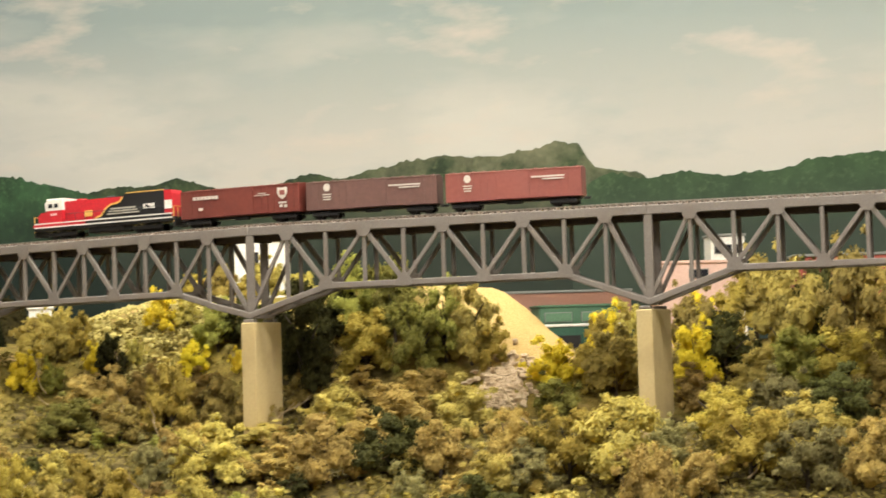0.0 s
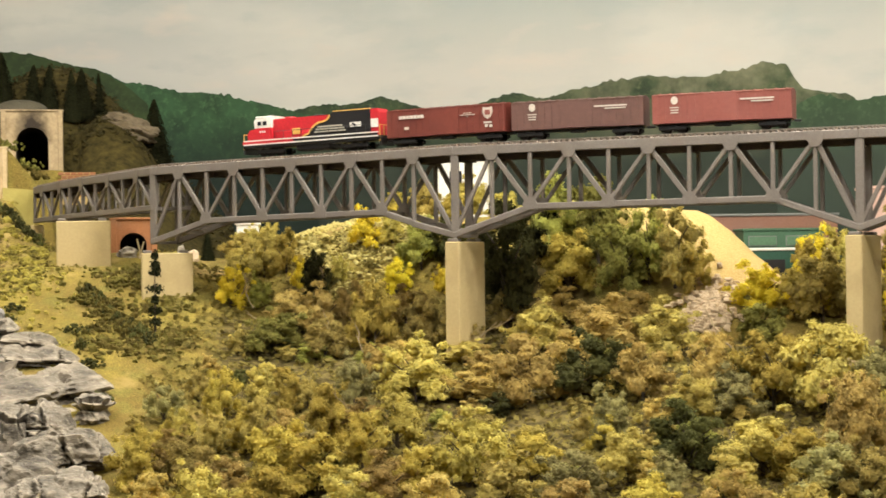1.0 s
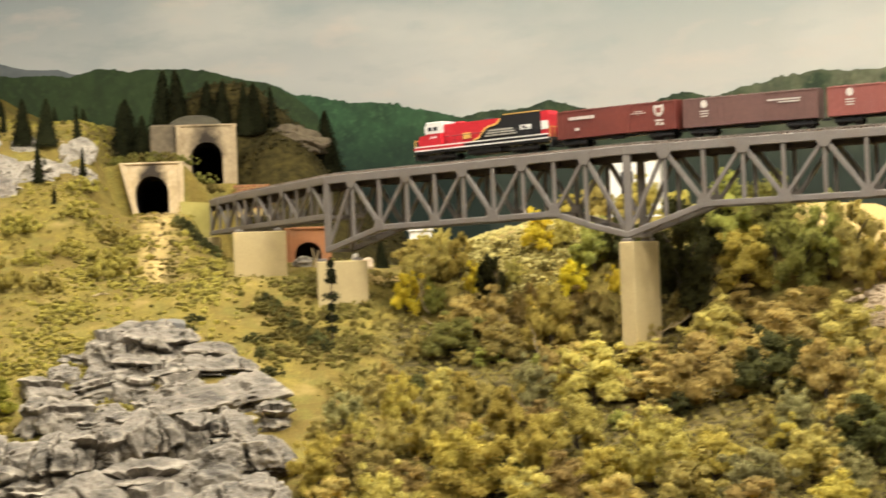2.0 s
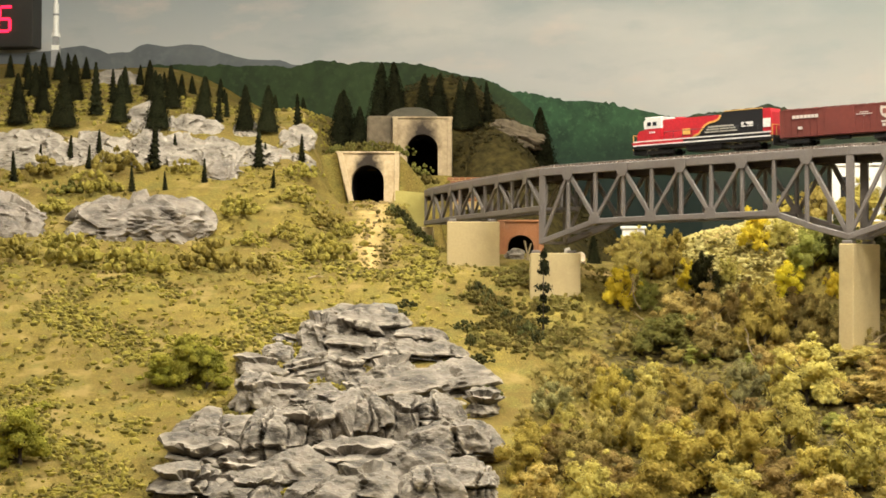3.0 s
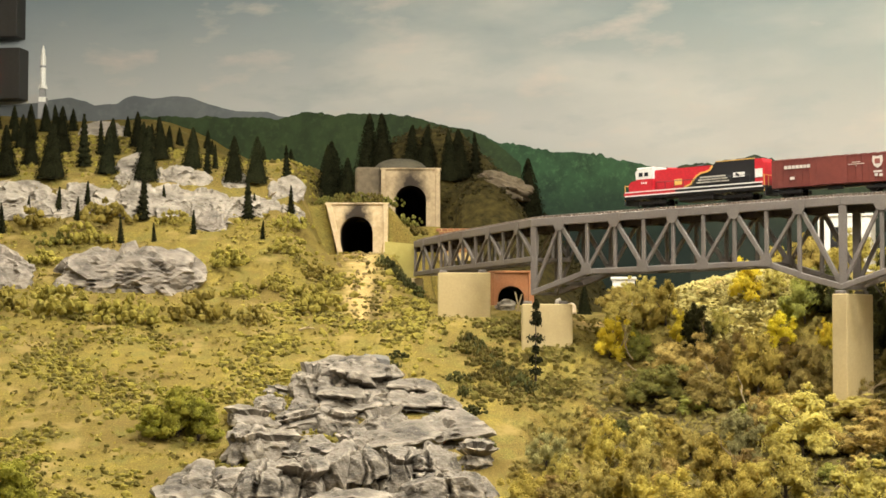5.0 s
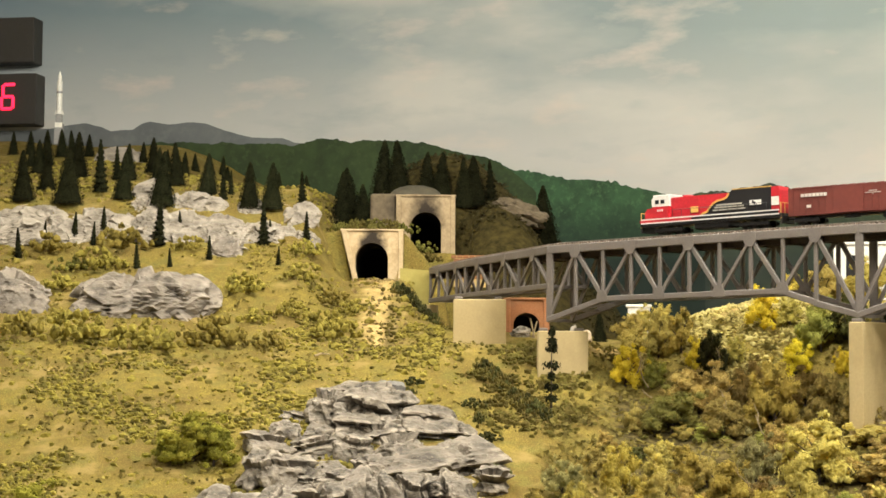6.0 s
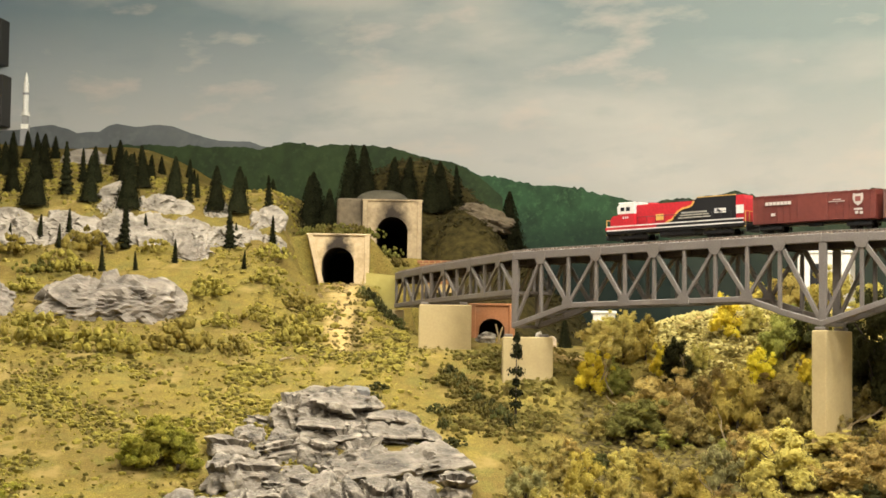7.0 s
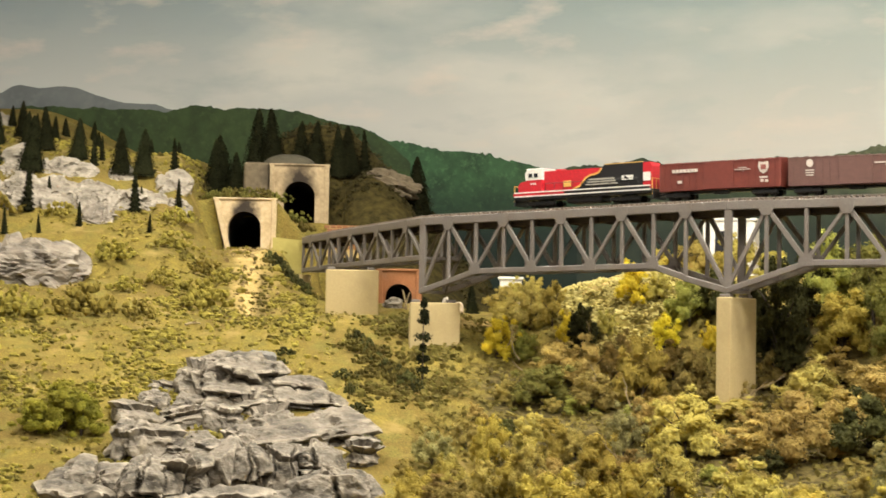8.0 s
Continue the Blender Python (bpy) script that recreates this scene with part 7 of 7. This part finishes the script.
wall_box("clock_panel", -1.086, 0.731, 0.843, "dark brown blank panel on the backdrop", "panel")
clock, turn, w, h = wall_box("digital_clock", -1.077, 0.577, 0.703, "dark wall clock with red glowing digits", "clock")
part("face", Shape().box(turn @ pose(-0.055, -0.0115, 0.005), 0.20, 0.004, 0.09, 0.001), PANEL_FACE, clock)


def segment_digit(x, on, hgt=0.060, wid=0.030):
    """A seven-segment digit; on: its lit bars, from the top clockwise, the middle last."""
    t = 0.007
    places = [(0, hgt / 2, 1), (wid / 2, hgt / 4, 0), (wid / 2, -hgt / 4, 0), (0, -hgt / 2, 1), (-wid / 2, -hgt / 4, 0), (-wid / 2, hgt / 4, 0), (0, 0, 1)]
    for i in on:
        px, pz, flat = places[i]
        lean = pz * 0.12
        part("segment", Shape().box(turn @ pose(x + px + lean, -0.0145, pz + 0.005), wid - 0.002 if flat else t, 0.002, t if flat else hgt / 2 - 0.002, 0.0008), LED, clock, "glowing red digit bar")


segment_digit(0.079, [0, 5, 6, 2, 3, 4])


def rocket():
    x, y = -0.972, 4.19
    z = 0.545
    ob = thing("model_rocket", "slender white model rocket on a grey stand", "model rocket", at=(x, y, z))
    white, grey = plain("rocket_white", (0.85, 0.82, 0.72), 0.5), plain("rocket_grey", (0.30, 0.29, 0.27), 0.6)
    part("stand", Shape().box(pose(0, 0, -0.02), 0.020, 0.014, 0.05, 0.001), grey, ob)
    part("pad", Shape().box(pose(0, 0, 0.000), 0.019, 0.015, 0.012, 0.001), white, ob)
    part("engine_skirt", Shape().rod((0, 0, 0.026), (0, 0, 0.032), 0.0085, 0.0075, 12), white, ob)
    part("first_stage", Shape().rod((0, 0, 0.032), (0, 0, 0.075), 0.0066, None, 14), white, ob)
    part("interstage", Shape().rod((0, 0, 0.075), (0, 0, 0.080), 0.0066, None, 14), grey, ob)
    part("second_stage", Shape().rod((0, 0, 0.080), (0, 0, 0.103), 0.0064, None, 14), white, ob)
    part("third_stage", Shape().rod((0, 0, 0.103), (0, 0, 0.118), 0.0048, 0.0040, 14), white, ob)
    part("nose_cone", Shape().rod((0, 0, 0.118), (0, 0, 0.128), 0.0032, 0.0008, 12), white, ob)
    part("mast", Shape().box(pose(0, 0, 0.014), 0.014, 0.010, 0.024, 0.001), grey, ob)
    for s in (-1, 1):
        part("fin", Shape().extrude(pose(s * 0.0065, 0, 0.026), [(0, 0), (s * 0.005, -0.001), (s * 0.001, 0.012)], 0.0012), white, ob)


rocket()

# ---- buildings in the yard behind the ridge ----
SHED_GREEN = plain("dark_green_siding", (0.018, 0.075, 0.045), 0.6)
DIM_PANE = plain("pale_green_pane", (0.11, 0.21, 0.12), 0.3)
PALE_GREEN = plain("pale_green_siding", (0.06, 0.14, 0.075), 0.6)
HALL_BRICK = surface("red_brown_brick", (0.24, 0.115, 0.075), (0.32, 0.16, 0.11), 0.85, 500, 20, relief=0.0003, stain=(0.28, 0.15, 0.11))
PINK_WALL = surface("pink_plaster", (0.55, 0.36, 0.29), (0.64, 0.43, 0.35), 0.8, 200, 20, relief=0.0002)
RED_WALL = surface("dark_red_siding", (0.26, 0.05, 0.035), (0.34, 0.075, 0.05), 0.7, 200, 20, relief=0.0002)
WHITE_WALL = plain("white_building_paint", (0.80, 0.76, 0.68), 0.6)
GREY_ROOF = plain("grey_roofing", (0.22, 0.22, 0.20), 0.8)


def building(name, x, y, turn, w, d, h, wall, roof, label, doors=(), windows=(), base=-0.07):
    """A low flat-roofed model building; doors and windows: offset, height over its foot, width, height, material."""
    ob = thing(name, label, "building", at=(x, y, base))
    ob.rotation_euler = (0, 0, radians(turn))
    part("wall", Shape().box(pose(0, 0, h / 2), w, d, h, 0.001), wall, ob)
    part("roof", Shape().box(pose(0, 0, h + 0.002), w + 0.006, d + 0.006, 0.005, 0.001), roof, ob)
    for ox, oz, ww, hh, mat in doors:
        part("door", Shape().box(pose(ox, -d / 2 - 0.0006, oz + hh / 2), ww, 0.003, hh, 0.0004), mat, ob)
    for ox, oz, ww, hh, mat in windows:
        win = part("window", Shape().box(pose(ox, -d / 2 - 0.0005, oz + hh / 2), ww + 0.003, 0.003, hh + 0.003, 0.0004), GREY_ROOF, ob)
        part("pane", Shape().box(pose(ox, -d / 2 - 0.0022, oz + hh / 2), ww, 0.001, hh), mat, win)
    return ob


building("green_shed", 1.24, 3.05, -8, 0.30, 0.09, 0.108, SHED_GREEN, LOCO_WHITE, "dark green shed with a pale roof edge and black door", doors=[(-0.042, 0.03, 0.046, 0.062, LOCO_BLACK)])
building("green_shed", 1.275, 3.19, -8, 0.15, 0.08, 0.145, PALE_GREEN, PALE_GREEN, "pale green shed before a brick hall", windows=[(-0.04, 0.118, 0.05, 0.016, DIM_PANE), (0.03, 0.118, 0.05, 0.016, DIM_PANE)])
building("brick_hall", 1.26, 3.30, -8, 0.32, 0.08, 0.175, HALL_BRICK, GREY_ROOF, "long red-brown brick hall behind green sheds", doors=[(-0.10, 0.12, 0.022, 0.02, PINK_WALL)])
building("white_house", 0.63, 2.95, -20, 0.085, 0.06, 0.262, WHITE_WALL, WHITE_WALL, "white building with a dark arched doorway", doors=[(-0.012, 0.17, 0.020, 0.075, LOCO_BLACK)])


def brick_footing():
    ob = thing("brick_footing", "low orange brick footing beside the second tunnel", "brick wall", at=(-0.01, 3.42, 0.158))
    for row in range(7):
        for i in range(6):
            part("brick", Shape().box(pose(-0.03 + i * 0.0115 + 0.0055 * (row % 2), 0, row * 0.0066), 0.0106, 0.012, 0.0057, 0.0006), BRICK, ob)
    part("mortar", Shape().box(pose(0.001, 0.002, 0.012), 0.062, 0.012, 0.06), SAND, ob)


brick_footing()
building("pink_depot", 1.325, 2.76, -14, 0.14, 0.08, 0.205, PINK_WALL, PINK_WALL, "low pink plaster depot glimpsed through the truss", windows=[(0.0, 0.182, 0.03, 0.012, WINDOW)])
building("white_office", 1.49, 2.98, -14, 0.062, 0.06, 0.262, WHITE_WALL, GREY_ROOF, "small white office with a row of windows", windows=[(-0.018, 0.232, 0.011, 0.014, WINDOW), (0.0, 0.232, 0.011, 0.014, WINDOW), (0.018, 0.232, 0.011, 0.014, WINDOW)])
building("red_warehouse", 1.62, 2.80, -20, 0.16, 0.08, 0.215, RED_WALL, GREY_ROOF, "dark red sided warehouse beyond yellow trees", doors=[(-0.02, 0.12, 0.03, 0.05, LOCO_BLACK)])
foam_tree(1.47, 2.62, 0.11, "yellow", 3, 20, 1.4)
foam_tree(1.36, 2.55, 0.10, "lime", 2, 70, 1.2)


def portal_wing():
    s = Shape().box(pose(-0.184, 3.625, 0.26, 0, 0, 3), 0.052, 0.03, 0.15, 0.004)
    part("wall", s, WING_STONE, thing("wing_wall", "grey-brown plaster wing wall beside the second tunnel", "wing wall"))


portal_wing()
for i in range(7):
    shrub(-0.125 + 0.009 * i, 3.275 + 0.004 * (i % 2), 0.022, 3 if i % 2 else 0, 80 * i, 1.0, "green foam shrub on the slope beside the portal")
scatter_knob = clumped(-0.3, 0.3, 3.62, 3.95, lambda x, y: 0.5 * ((x < -0.15) | (x > -0.045) | (y > 3.74)))
scattered_leaves("slope_scatter", 900, 36, scatter_knob, 0.003, SLOPE_CRUMB, "dark foam crumbs on the brown slope", "ground cover", 6, 0.006)


# ---- odds and ends under the bridge ----
def plaster_bit(x, y, w, d, h, turn, mat, label):
    me = crag_mesh("plaster_offcut", int(1000 * (x + y)), mat, 4, 10, 3)
    tagged(set_rock(me, "plaster_offcut", (x, y, on_ground(x, y) + h * 0.35), (w, d, h), turn), label, "plaster offcut", "offcuts under the bridge")


plaster_bit(0.070, 2.80, 0.030, 0.016, 0.018, 4, ROCK, "grey plaster block before the brick portal")
plaster_bit(0.150, 2.78, 0.012, 0.010, 0.024, 30, PALE_ROCK, "small white plaster chip under the bridge")
plaster_bit(0.167, 2.75, 0.018, 0.012, 0.018, 10, PINK_ROCK, "small pinkish plaster chip under the bridge")
plaster_bit(0.128, 2.72, 0.016, 0.012, 0.014, 50, PALE_ROCK, "small pale plaster chip under the bridge")
for x0, x1, top in ((0.084, 0.091, 0.030), (0.094, 0.086, 0.026)):
    z = on_ground(0.09, 2.79)
    tagged(new("stripwood", Shape().box(look((x0, 2.79, z + top), (x1, 2.792, z - 0.002)) @ pose(0, 0, -top / 2), 0.0035, 0.002, top * 1.06, 0.0003).mesh("stripwood", TWIG)), "pale strip of wood leaning before the brick portal", "wood strip", "wood strips by the portal")
fir(0.192, 2.80, 0.05, FULL_FIRS[1], 0, "small dark green fir under the bridge", "single firs")
building("white_shed", 0.268, 2.97, -6, 0.036, 0.04, 0.125, WHITE_WALL, WHITE_WALL, "low white shed roof behind the yellow bushes", base=-0.035)
